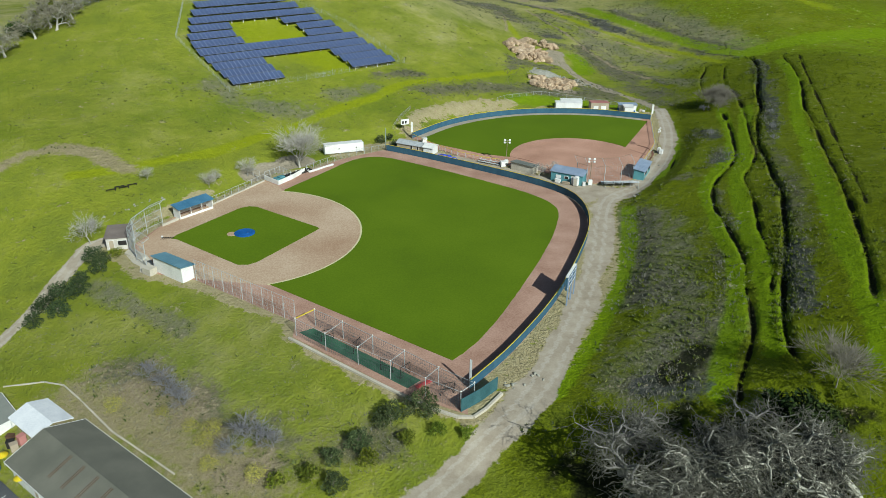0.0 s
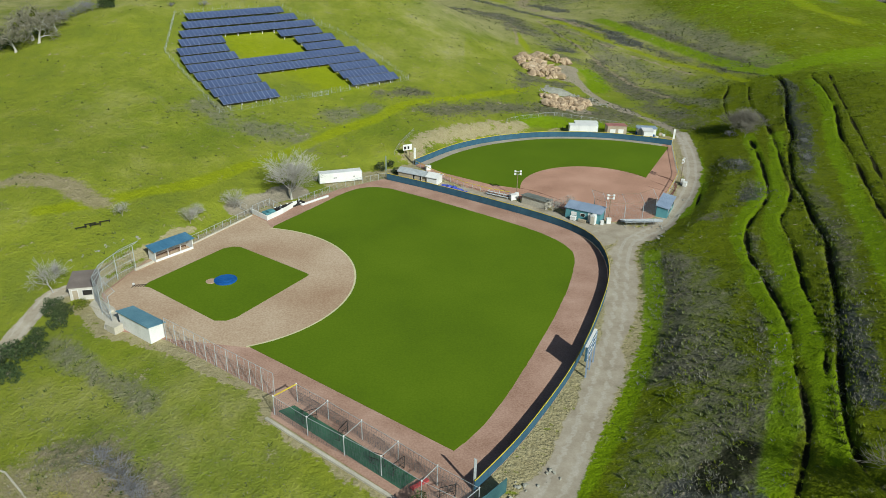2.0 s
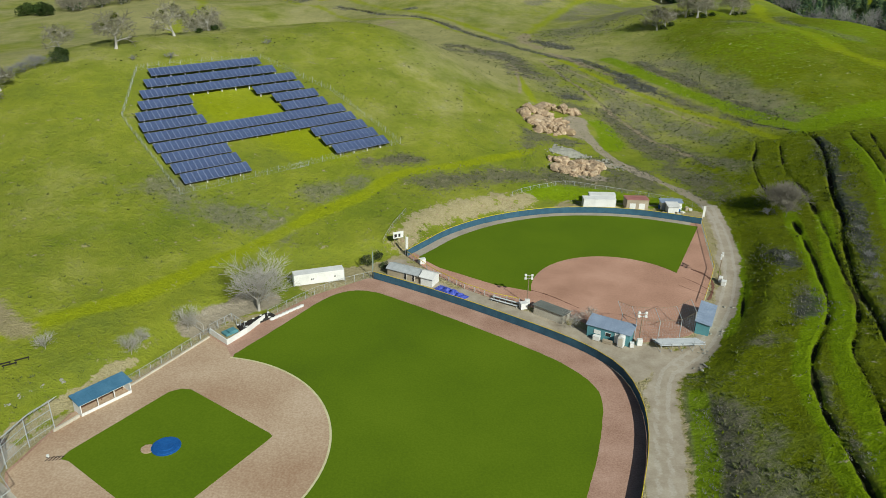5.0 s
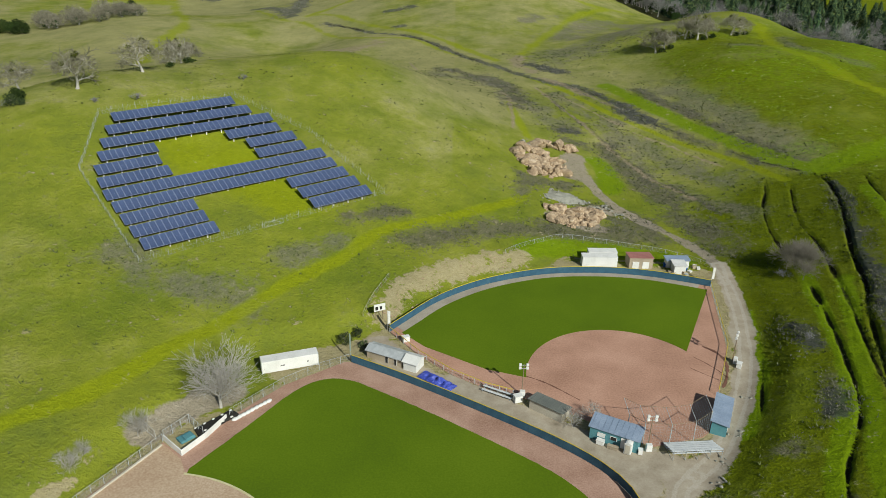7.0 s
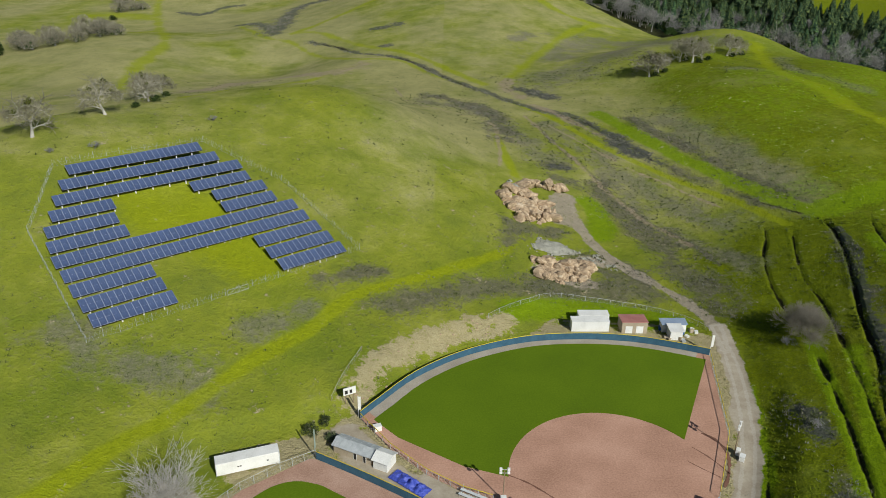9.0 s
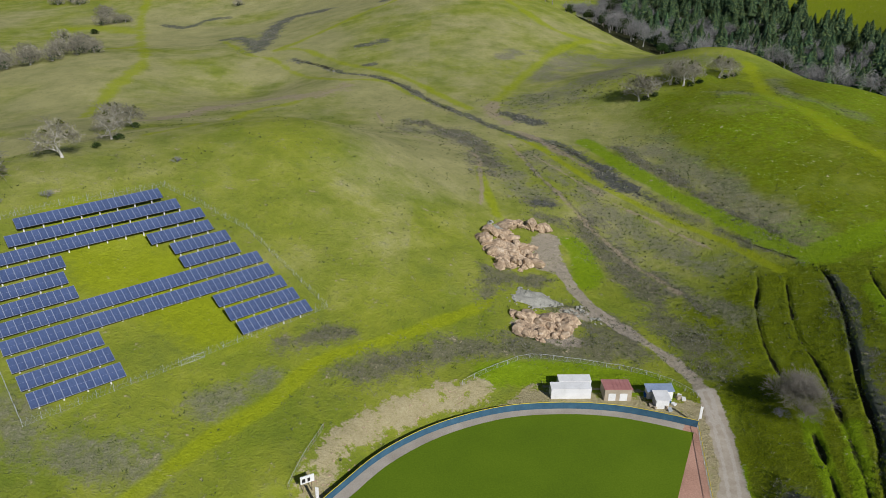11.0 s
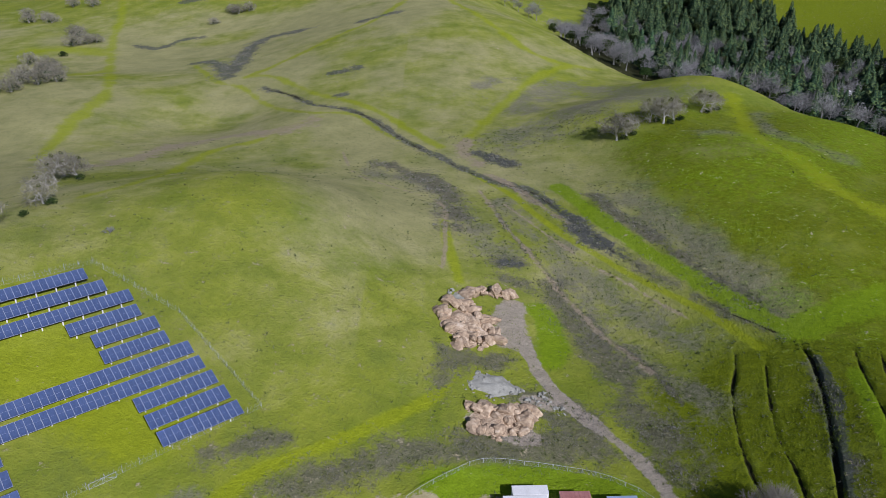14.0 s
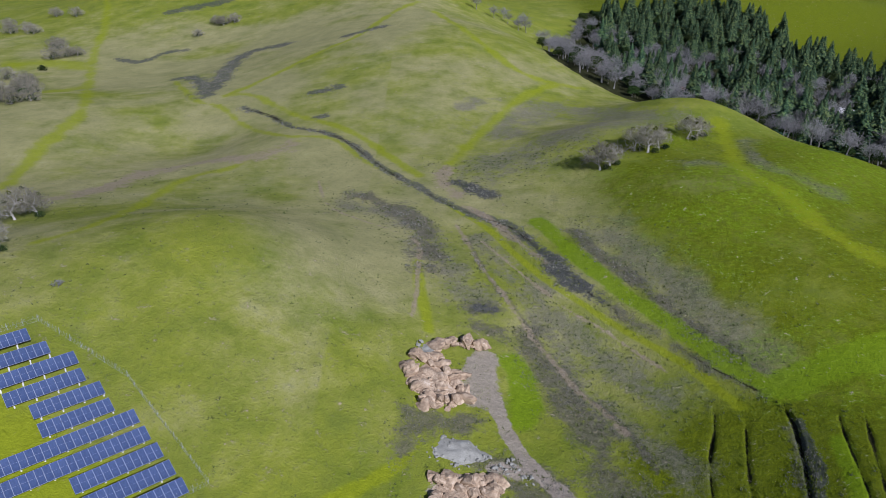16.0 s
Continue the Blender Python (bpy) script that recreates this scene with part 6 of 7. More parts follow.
M_MISTLETOE = islands("mistletoe_leaves", ["3a4016", "4c521c", "5f6424"], sway=0.0)
OAK_CROWN = [(0, 0, 6.6, 2.6), (2.8, 0.6, 5.4, 2.2), (-2.6, 1.2, 5.6, 2.3), (0.4, -2.8, 5.0, 2.2), (0.8, 2.8, 5.6, 2.0), (-2.2, -2.0, 4.4, 1.8), (3.6, -1.6, 4.0, 1.6), (-4.0, 0.2, 3.8, 1.5)]
OAK_C = split_tree(13, 10.0, 3, 4, M_PALEBARK, 1.25, M_OAKTWIG, fine=1, gnarl=0.45, lift=0.02, trunk=0.4, open_angle=(30, 70), ratio=0.78, twig=0.06, bends=4) + [("twig_crown", leaf_cloud(61, OAK_CROWN, 1300, 0.55, "twig_crown", M_TWIGBLADE, 0.8, 0.09))] + [("mistletoe", leaf_cloud(62 + k, [c], 36, 0.3, "mistletoe", M_MISTLETOE)) for k, c in enumerate([(1.4, 0.4, 7.6, 0.75), (-2.4, 1.0, 6.4, 0.65), (0.2, -2.6, 5.6, 0.75)])]
LOW_CROWN = [(0, 0, 4.2, 2.6), (2.6, 0.6, 3.0, 2.4), (-2.6, 1.2, 3.2, 2.4), (0.4, -2.8, 2.6, 2.3), (0.8, 2.8, 3.0, 2.2), (-3.4, -1.6, 2.2, 1.9), (4.2, -1.2, 2.0, 1.7)]
# far oaks: twig puffs with darker leaf blades low down
OAK_FAR = split_tree(34, 7.0, 2, 4, M_PALEBARK, 1.4, M_OAKTWIG, fine=2, gnarl=0.4, lift=0.04, trunk=0.3, open_angle=(30, 70), ratio=0.8, twig=0.06, bends=3) + [("twig_crown", leaf_cloud(63, LOW_CROWN, 1000, 0.6, "twig_crown", M_TWIGBLADE, 0.85, 0.11)), ("ivy", leaf_cloud(64, [(0.6, 0.2, 2.0, 1.8), (-1.6, -1.0, 1.4, 1.4), (2.2, -0.6, 1.2, 1.2)], 130, 0.4, "ivy", M_LEAVES))]
ROUND = split_tree(14, 9.0, 5, 3, M_PALEBARK, 1.75, gnarl=0.1, lift=0.14, trunk=0.26, open_angle=(14, 40), ratio=0.84, twig=0.024)
SAPLING = split_tree(15, 4.6, 4, 3, M_PALEBARK, 1.1, gnarl=0.15, lift=0.16, trunk=0.06, open_angle=(18, 44), ratio=0.95, twig=0.016)
SAPLING_B = split_tree(16, 4.4, 4, 3, M_PALEBARK, 1.15, gnarl=0.16, lift=0.15, trunk=0.06, open_angle=(20, 48), ratio=0.95, twig=0.016)
GREY_TREE = split_tree(17, 12.0, 2, 4, M_TWIG, 1.15, fine=2, gnarl=0.3, lift=0.06, trunk=0.28, open_angle=(22, 55), ratio=0.85, twig=0.07) + [("twig_crown", leaf_cloud(65, [(0, 0, 8.2, 2.6), (2.4, 0.6, 6.4, 2.2), (-2.4, 1.0, 6.8, 2.2), (0.2, -2.4, 6.0, 2.2), (0.6, 2.6, 6.6, 2.0)], 800, 0.6, "twig_crown", M_GREYBLADE, 1.1, 0.1))]
THICKET = split_tree(18, 2.8, 3, 4, M_THICKET, 1.5, fine=3, gnarl=0.25, lift=0.16, trunk=0.04, open_angle=(22, 55), ratio=0.95, twig=0.02)
VASE = split_tree(20, 7.5, 4, 4, M_STEM, 1.25, gnarl=0.16, lift=0.16, trunk=0.1, open_angle=(18, 46), ratio=0.95, twig=0.022)
SPARSE = split_tree(19, 7.5, 3, 3, M_PALEBARK, 1.25, gnarl=0.4, lift=0.05, trunk=0.13, open_angle=(25, 60), ratio=0.85, twig=0.03)
LUMPS = [(0, 0, 0.9, 1.0), (0.8, 0.3, 0.7, 0.8), (-0.7, 0.5, 0.8, 0.75), (0.1, -0.8, 0.6, 0.8), (-0.4, -0.3, 1.3, 0.6), (0.4, 0.6, 1.2, 0.55)]
BUSH = [("crown", leaf_cloud(21, LUMPS, 900, 0.13, "crown", M_LEAVES)), ("stem", tube_mesh("stem", [s for s in branches(23, 2.4, 2, 4, trunk=0.07)], M_BARK, 4))]
M_OLIVELEAF = islands("olive_leaves", ["26331c", "374527", "4a5836", "616d48"])
LUMPS_B = [(0, 0, 1.0, 0.9), (0.9, 0.2, 0.6, 0.65), (-0.8, 0.5, 0.7, 0.6), (0.1, -0.9, 0.5, 0.7), (-0.5, -0.3, 1.5, 0.5), (0.4, 0.6, 1.4, 0.45), (0.9, -0.7, 0.4, 0.5), (-1.1, -0.4, 0.4, 0.5)]
BUSH_OLIVE = [("crown", leaf_cloud(27, LUMPS_B, 1700, 0.11, "crown", M_OLIVELEAF, 0.95, 0.35)), ("stem", tube_mesh("stem", [s for s in branches(28, 2.4, 2, 4, trunk=0.07)], M_BARK, 4))]
BUSH_LIGHT = [("crown", leaf_cloud(22, LUMPS, 700, 0.13, "crown", M_LEAVES_LIGHT)), ("stem", tube_mesh("stem", [s for s in branches(24, 2.2, 2, 4, trunk=0.06)], M_BARK, 4))]
MUSTARD = [("crown", leaf_cloud(25, [(0, 0, 0.6, 0.85), (0.5, 0.3, 0.5, 0.65), (-0.4, 0.4, 0.5, 0.6), (0.1, -0.5, 0.4, 0.6)], 900, 0.055, "crown", M_FLOWER, 0.9)), ("stem", tube_mesh("stem", [s for s in branches(26, 1.4, 2, 4, trunk=0.04)], M_TWIG, 4))]

# bare oaks at the foot of the eastern slope
for x, y, tree, turn, size in ((34.0, 51.0, OAK_A, 95, 1.05), (25.5, 52.5, OAK_B, 140, 1.05), (30.0, 45.5, OAK_B, 300, 1.1), (39.0, 47.5, OAK_A, 210, 0.95), (45.0, 47.0, OAK_B, 10, 0.8)):
    plant("bare_oak", x, y, tree, "large gnarled leafless oak with pale grey limbs", "tree", "bare oaks", turn, size)
for x, y, turn, size in ((21.5, 55.5, 250, 1.0), (20.0, 48.5, 170, 1.2), (35.5, 57.0, 60, 0.8)):
    plant("bare_oak", x, y, OAK_D, "dark-limbed leafless oak casting a branching shadow", "tree", "bare oaks", turn, size)
plant("bare_oak", 48.6, 62.6, VASE, "twiggy leafless tree on the green slope", "tree", "bare oaks", 10, 1.1)
for x, y, size in ((42.5, 58.5, 2.3), (40.5, 60.5, 1.8), (44.5, 57.0, 1.8)):
    plant("shrub", x, y, BUSH, "broad dark evergreen shrub beside the oaks", "shrub", "oak undergrowth", None, size)
for x, y, s in ((30, 49, 1.4), (38, 51.5, 1.5), (23.5, 50.5, 1.3), (33, 55.5, 1.2), (26, 47, 1.6), (34, 48.5, 1.5), (41, 52, 1.7), (29, 54.5, 1.4), (36.5, 55.0, 1.4), (44, 51, 1.7), (22, 52, 1.3), (27.5, 57.5, 1.1), (25, 56, 1.2), (31.5, 60.0, 1.0), (28, 62, 0.9)):
    plant("shrub", x, y, BUSH, "dark green leafy shrub under the oaks", "shrub", "oak undergrowth", None, s)
# round bare tree by the third-base side, and saplings on the bank
plant("bare_tree", -39.9, 166.0, ROUND, "round-crowned leafless pale tree beside the small pen", "tree", "", 30, 1.2)
for x, y, me_, s in ((-70, 143.2, SAPLING, 0.75), (-57.4, 147, SAPLING, 0.95), (-51, 157, SAPLING_B, 1.2), (-56.8, 149.6, SAPLING_B, 0.8), (-72.5, 118, SPARSE, 1.0), (-73.5, 120.5, SAPLING, 1.0), (21.9, 163.2, SAPLING, 0.85), (25.4, 165.4, SAPLING_B, 0.8)):
    plant("sapling", x, y, me_, "slender leafless young tree with pale twigs", "tree", "bare saplings", None, s)
for x, y, s in ((82.0, 222.0, 1.0), (84.5, 218.0, 1.05), (82.6, 214.6, 0.75), (85.6, 225.0, 0.8), (83.8, 221.0, 1.1), (85.4, 221.6, 0.9)):
    plant("bare_tree", x, y, VASE, "many-stemmed grey leafless tree on the bank", "tree", "bank trees", None, s)
for x, y, s in ((79.4, 217.5, 0.9),):
    plant("shrub", x, y, THICKET, "dense grey thicket of leafless stems", "shrub", "bank thickets", None, s)
# shrubs beside the baseball field
for x, y, s, me_ in ((-8, 66.6, 1.6, BUSH_OLIVE), (-12, 63.2, 1.3, BUSH_OLIVE), (-3.8, 68.4, 1.7, BUSH_OLIVE), (-15.4, 60.8, 1.1, BUSH_OLIVE), (-10.4, 60.2, 1.1, BUSH_LIGHT), (-5.6, 63.4, 0.9, BUSH_LIGHT), (-1.4, 64.2, 0.9, BUSH_LIGHT), (2.4, 63.4, 0.8, BUSH_LIGHT),
                     (-71, 102, 1.8, BUSH_OLIVE), (-72.4, 98.6, 1.8, BUSH_OLIVE), (-69.2, 112, 1.5, BUSH_OLIVE), (-68.6, 103.6, 1.5, BUSH_OLIVE), (-66.6, 108.6, 1.4, BUSH_OLIVE), (-69.6, 97.4, 1.4, BUSH_OLIVE), (-65.4, 113.4, 1.0, BUSH_LIGHT), (-69.4, 106.4, 1.1, BUSH_OLIVE), (-67.4, 111.6, 1.1, BUSH_OLIVE), (-73.4, 95.4, 1.2, BUSH_OLIVE), (-21, 188.6, 1.1, BUSH_OLIVE), (-18.6, 191.2, 0.9, BUSH_OLIVE), (-16.8, 187.0, 0.8, BUSH_OLIVE), (-18, 58.4, 1.1, BUSH_LIGHT), (-22, 57.4, 1.0, BUSH_LIGHT), (-14.4, 56.6, 1.2, BUSH_OLIVE)):
    plant("shrub", x, y, me_, "rounded leafy green shrub on the slope", "shrub", "slope shrubs", None, s)
for x, y, s in ((-46.5, 78.5, 1.0), (-43.6, 76.4, 1.2), (-41.0, 73.6, 1.2), (-38.5, 71.5, 1.1), (-28.4, 65.6, 1.3), (-26, 63.8, 1.3), (-29, 62.4, 1.1), (-23.6, 63.2, 1.0)):
    plant("thicket", x, y, THICKET, "grey leafless thicket on the weedy slope", "shrub", "slope thickets", None, s)
for x, y, s in ((-49.5, 72.4, 1.5), (-36.4, 67.4, 1.2), (-33.0, 66.6, 1.5), (-33.4, 64.4, 1.4), (-31.6, 60.4, 1.3), (-25, 58.6, 1.5), (-41.5, 70.6, 1.0)):
    plant("mustard_bush", x, y, MUSTARD, "yellow flowering bush among grey thickets", "shrub", "yellow bushes", None, s)
for x, y, s in ((72, 187, 0.7), (91, 196, 0.6), (86, 182, 0.7), (83, 172, 0.6)):
    plant("thicket", x, y, THICKET, "grey leafless thicket beside the gully", "shrub", "gully thickets", None, s)
# oaks on the crest and beyond
for x, y, s in ((97.5, 425, 1.05), (102, 427, 0.85), (114, 436, 0.95), (119, 433, 1.1), (125, 438, 0.8), (144, 458, 0.95), (151, 465, 0.8)):
    plant("bare_oak", x, y, OAK_C, "grey leafless oak on the grassy shoulder", "tree", "ridge oaks", None, s * 1.3)
    plant("shrub", x + 2.5, y - 1, BUSH, "dark green shrub at the foot of an oak", "shrub", "ridge shrubs", None, 1.3)
for x, y, s in ((-108, 269.5, 1.3), (-97.5, 291.5, 1.25), (-93.5, 315, 1.0), (-114, 362, 1.2), (-108, 366, 1.0), (-118, 376, 1.1), (-131, 280, 1.0)):
    plant("bare_oak", x, y, OAK_C, "gnarled leafless oak with mistletoe on the hill", "tree", "hilltop oaks", None, s)
for x, y, s in ((-141, 217, 1.1), (-137.5, 230, 1.05), (-132.4, 234.6, 1.15), (-136, 238, 1.2), (-130.5, 243, 0.8)):
    plant("bare_oak", x, y, OAK_C, "broad twiggy leafless oak at the edge of the hill", "tree", "hill edge oaks", None, s)
for x, y, s in ((-146, 236, 2.8), (-150, 241, 2.4)):
    plant("shrub", x, y, BUSH, "tall dark evergreen at the edge of the hill", "shrub", "hill edge evergreens", None, s)
for x, y, s in ((-135.7, 250.0, 1.3), (-133.9, 251.7, 1.0), (-131.2, 252.1, 1.5), (-128.8, 253.6, 1.5), (-126.2, 254.9, 1.7), (-124.4, 256.5, 1.4)):
    plant("thicket", x, y, THICKET, "grey leafless thicket along the brow of the hill", "shrub", "brow thickets", None, s)
for x, y, s in ((-121.8, 259.0, 1.7), (-118.6, 258.9, 0.9)):
    plant("shrub", x, y, BUSH_OLIVE, "rounded olive green bush on the brow of the hill", "shrub", "brow bushes", None, s)
for x, y, s in ((-93, 303, 1.0), (-91, 314, 1.3), (-121, 262, 1.6), (-124, 266, 1.3), (-106, 363, 1.2)):
    plant("shrub", x, y, BUSH, "dark evergreen bush on the grassy hill", "shrub", "hilltop evergreens", None, s)
for x, y, s in ((-67.5, 296.5, 1.0), (-90.8, 268, 1.1), (-100, 262, 0.8)):
    plant("shrub", x, y, THICKET, "low grey leafless bush on the open hillside", "shrub", "hilltop shrubs", None, s * 0.85)
FAR_OAKS = [(-284, 762, 1.2), (-292, 770, 1.2), (-276, 731, 1.3), (-268, 738, 1.2), (-262, 742, 1.0), (-240, 611, 1.2), (-231, 608, 1.1), (-245, 616, 1.2), (-252, 606, 1.2), (-279, 666, 1.2), (-262, 655, 1.1), (-250, 640, 1.1),
            (-361, 831, 1.2), (-337, 825, 1.2), (-350, 840, 1.1), (-322, 883, 1.2), (-347, 894, 1.2), (-378, 862, 1.2), (-177, 790, 0.8), (-161, 814, 1.1), (-152, 818, 1.1), (-168, 820, 1.0)]
NEAR_CLUMP = [(-244, 524, 1.2), (-232, 528, 1.2), (-222, 535, 1.1), (-252, 530, 1.2), (-215, 552, 1.2), (-208, 560, 1.0), (-262, 545, 1.2), (-240, 545, 1.2), (-228, 556, 1.2), (-270, 560, 1.2), (-255, 566, 1.2)]
for x, y, s in FAR_OAKS + NEAR_CLUMP:
    plant("far_oak", x, y, OAK_FAR, "distant grey-brown leafless oak", "tree", "distant oaks", None, s * 1.25)
for x, y in ((-264, 520), (-272, 526), (-284, 530), (-277, 538), (-290, 545), (-233, 600), (-268, 695)):
    plant("far_evergreen", x, y, BUSH, "rounded dark evergreen oak beyond the hill", "tree", "distant evergreens", None, 4.0 if y < 560 else 2.4)


def conifer(seed, height, width):
    """Drooping needled boughs in whorls round a ragged inner cone."""
    rng = np.random.default_rng(seed)
    V = []
    z = height * 0.05
    while z < height * 0.985:
        f = 1 - z / height
        n = 10 if f > 0.3 else 6
        reach = width * (f ** 0.8) * rng.uniform(0.78, 1.12) + 0.25
        a0 = rng.uniform(0, math.tau)
        for k in range(n):
            a = a0 + k * math.tau / n + rng.uniform(-0.3, 0.3)
            L = reach * rng.uniform(0.7, 1.15)
            d = np.array([math.cos(a), math.sin(a), 0])
            t = np.array([-math.sin(a), math.cos(a), 0])
            drop = L * rng.uniform(0.25, 0.6)
            up = np.array([0, 0, z + rng.uniform(-0.3, 0.3)])
            for u0, u1, w in ((0.0, 0.62, 0.42), (0.35, 0.85, 0.34), (0.55, 1.08, 0.22)):
                tw = rng.uniform(-0.3, 0.3)
                p0 = d * L * u0 + up - np.array([0, 0, drop * u0 ** 1.5])
                p1 = d * L * u1 + t * w * L + up - np.array([0, 0, drop * u1 ** 1.4 + tw])
                p2 = d * L * u1 - t * w * L + up - np.array([0, 0, drop * u1 ** 1.4 - tw])
                p3 = d * L * (u1 + 0.12) + up - np.array([0, 0, drop * u1 ** 1.4 + 0.2])
                V += [p0, p1, p3, p0, p3, p2]
        z += height * 0.04 * (0.55 + f)
    # ragged inner cone
    for k in range(12):
        a, b = k * math.tau / 12, (k + 1) * math.tau / 12
        for q in range(8):
            z0, z1 = height * (0.04 + 0.115 * q), height * (0.04 + 0.115 * (q + 1.35))
            r0 = width * 0.74 * (1 - z0 / height) ** 0.8 * rng.uniform(0.85, 1.1)
            V += [np.array([r0 * math.cos(a), r0 * math.sin(a), z0]), np.array([r0 * math.cos(b), r0 * math.sin(b), z0]), np.array([r0 * 0.2 * math.cos(a), r0 * 0.2 * math.sin(a), min(z1, height)])]
    V = np.array(V)
    return mesh_from("crown", V, np.arange(len(V)).reshape(-1, 3), M_NEEDLES)


PINES = []
for k, (h, w) in enumerate(((25, 8.2), (20, 7.2), (29, 8.8), (17, 7.2))):
    bm = bmesh.new()
    rod(bm, (0, 0, -1), (0, 0, h * 0.95), 0.4, 0.05, n=6)
    tm = bpy.data.meshes.new("trunk")
    bm.to_mesh(tm)
    bm.free()
    tm.materials.append(M_BARK)
    PINES.append([("trunk", tm), ("crown", conifer(40 + k, h, w))])
ROUND_TREE = [("crown", leaf_cloud(51, [(0, 0, 7, 4), (2.5, 1, 5.5, 3), (-2.4, 1.5, 5.6, 3), (0.4, -2.6, 5, 3), (-1, 1.6, 8.4, 2.6)], 1300, 0.5, "crown", M_LEAVES)), ("trunk", tube_mesh("trunk", [s for s in branches(52, 9, 2, 4, trunk=0.35)], M_BARK, 5))]
rnd = random.Random(5)
spots = []
for i in range(41):
    for j in range(53):
        x, y = 100 + i * 12.0 + rnd.uniform(-7, 7), 420 + j * 12.0 + rnd.uniform(-7, 7)
        if inside(np.array([x]), np.array([y]), FOREST)[0]:
            edge_d = float(line_distance(np.array([x]), np.array([y]), FOREST[:6])[0])
            if rough_noise(np.array([x]), np.array([y]), 26.0, 2)[0] > 0.28:
                spots.append((edge_d, x, y))
spots.sort()
far_spots = []
pine_count = grey_count = 0
for edge_d, x, y in spots:
    r = rnd.random()
    stand = float(rough_noise(np.array([x]), np.array([y]), 55.0, 2)[0])
    near_edge = edge_d < 12 + 40 * stand or x < 136 + (y - 600) * 0.2
    is_grey = r < (0.55 if near_edge else 0.5 if stand < 0.5 else 0.24)
    is_round = 0.78 < r < (0.99 if stand < 0.5 else 0.88)
    if not is_grey and not near_edge and not is_round and pine_count < 270:
        pine_count += 1
        plant("conifer", x, y, PINES[rnd.randrange(4)], "tall dark green conifer in the wooded valley", "tree", "valley conifers", rnd.uniform(0, 360), 0.5 + 0.6 * rnd.random())
    elif grey_count < 290 and is_grey:
        grey_count += 1
        plant("bare_tree", x, y, GREY_TREE, "pale grey leafless tree at the edge of the woods", "tree", "valley bare trees", rnd.uniform(0, 360), rnd.uniform(0.85, 1.5))
    elif near_edge or is_round:
        if r > 0.94 and near_edge:
            continue
        plant("round_tree", x, y, ROUND_TREE, "dark evergreen broadleaf tree in the wooded valley", "tree", "valley broadleaf trees", rnd.uniform(0, 360), rnd.uniform(0.6, 1.15))
    else:
        far_spots.append((x, y))
for x, y in ((66, 838), (82, 832), (95, 836), (104, 824), (112, 830), (122, 812), (128, 822), (137, 800), (133, 790), (120, 668), (118, 684), (127, 640), (116, 706), (140, 812), (150, 830), (92, 850), (110, 850)):
    plant("bare_tree", x, y, GREY_TREE, "pale grey leafless tree at the edge of the woods", "tree", "valley bare trees", rnd.uniform(0, 360), rnd.uniform(0.8, 1.3))
# the rest of the woods, further back, as one mass
V, base_v = [], []
for q in range(4):
    m_ = PINES[q][1][1]
    a = np.empty(len(m_.vertices) * 3, np.float32)
    m_.vertices.foreach_get("co", a)
    base_v.append(a.reshape(-1, 3))
for x, y in far_spots[:800]:
    q, a, s = rnd.randrange(4), rnd.uniform(0, math.tau), rnd.uniform(0.6, 1.15)
    c, sn_ = math.cos(a), math.sin(a)
    b = base_v[q] * s
    V.append(np.stack([b[:, 0] * c - b[:, 1] * sn_ + x, b[:, 0] * sn_ + b[:, 1] * c + y, b[:, 2] + on_ground(x, y)], -1))
V = np.concatenate(V)
woods = part_of("far_woods", mesh_from("far_woods", V, np.arange(len(V)).reshape(-1, 3), M_NEEDLES), None)
tagged(woods, "dense dark conifer woods filling the valley", "woods", kind="stuff")
for x, y, r, w, mt in ((206, 652, 20, 8, M_PINK), (262, 640, 70, 14, M_ROOF), (300, 590, 40, 13, M_ROOF), (262, 715, 10, 12, M_WHITE), (330, 640, 130, 14, M_WHITE), (196, 745, 0, 14, M_WHITE), (285, 530, 25, 13, M_ROOF)):
    hut("far_house", pose(x, y, on_ground(x, y) + 0.2, 0, 0, r), w, 9, 4.2, M_GREYWALL, mt, "pale house half hidden among the conifers", "house", roof="gable", rise=2.4, over=0.6, group="valley houses", openings=(("window", 2, 3.4, 1, 2.4, M_DARK), ("window", 6, 7.4, 1, 2.4, M_DARK)))

# ---- rock and rubble piles ----
def boulder(seed, size):
    bm = bmesh.new()
    bmesh.ops.create_icosphere(bm, subdivisions=2, radius=size)
    o = Vector((seed * 7.1, seed * 3.3, 0))
    for v in bm.verts:
        p = v.co / size
        v.co *= 0.78 + 0.45 * noise.noise(p * 0.9 + o) + 0.16 * noise.noise(p * 2.6 + o)
        for q in range(3):
            cut = Vector((math.sin(seed * 2.1 + q * 2.2), math.cos(seed * 1.3 + q * 1.9), 0.35 * math.sin(seed + q))).normalized()
            over = v.co.dot(cut) - 0.48 * size
            if over > 0:
                v.co -= cut * over * 0.85
        v.co.z *= 0.72
    me_ = bpy.data.meshes.new("boulder")
    bm.to_mesh(me_)
    bm.free()
    return me_


TAN_ROCKS = [boulder(k, 1.0) for k in range(7)]
for m_ in TAN_ROCKS:
    m_.materials.append(M_ROCK)
GREY_ROCKS = [boulder(k + 20, 1.0) for k in range(5)]
for m_ in GREY_ROCKS:
    m_.materials.append(M_RUBBLE)


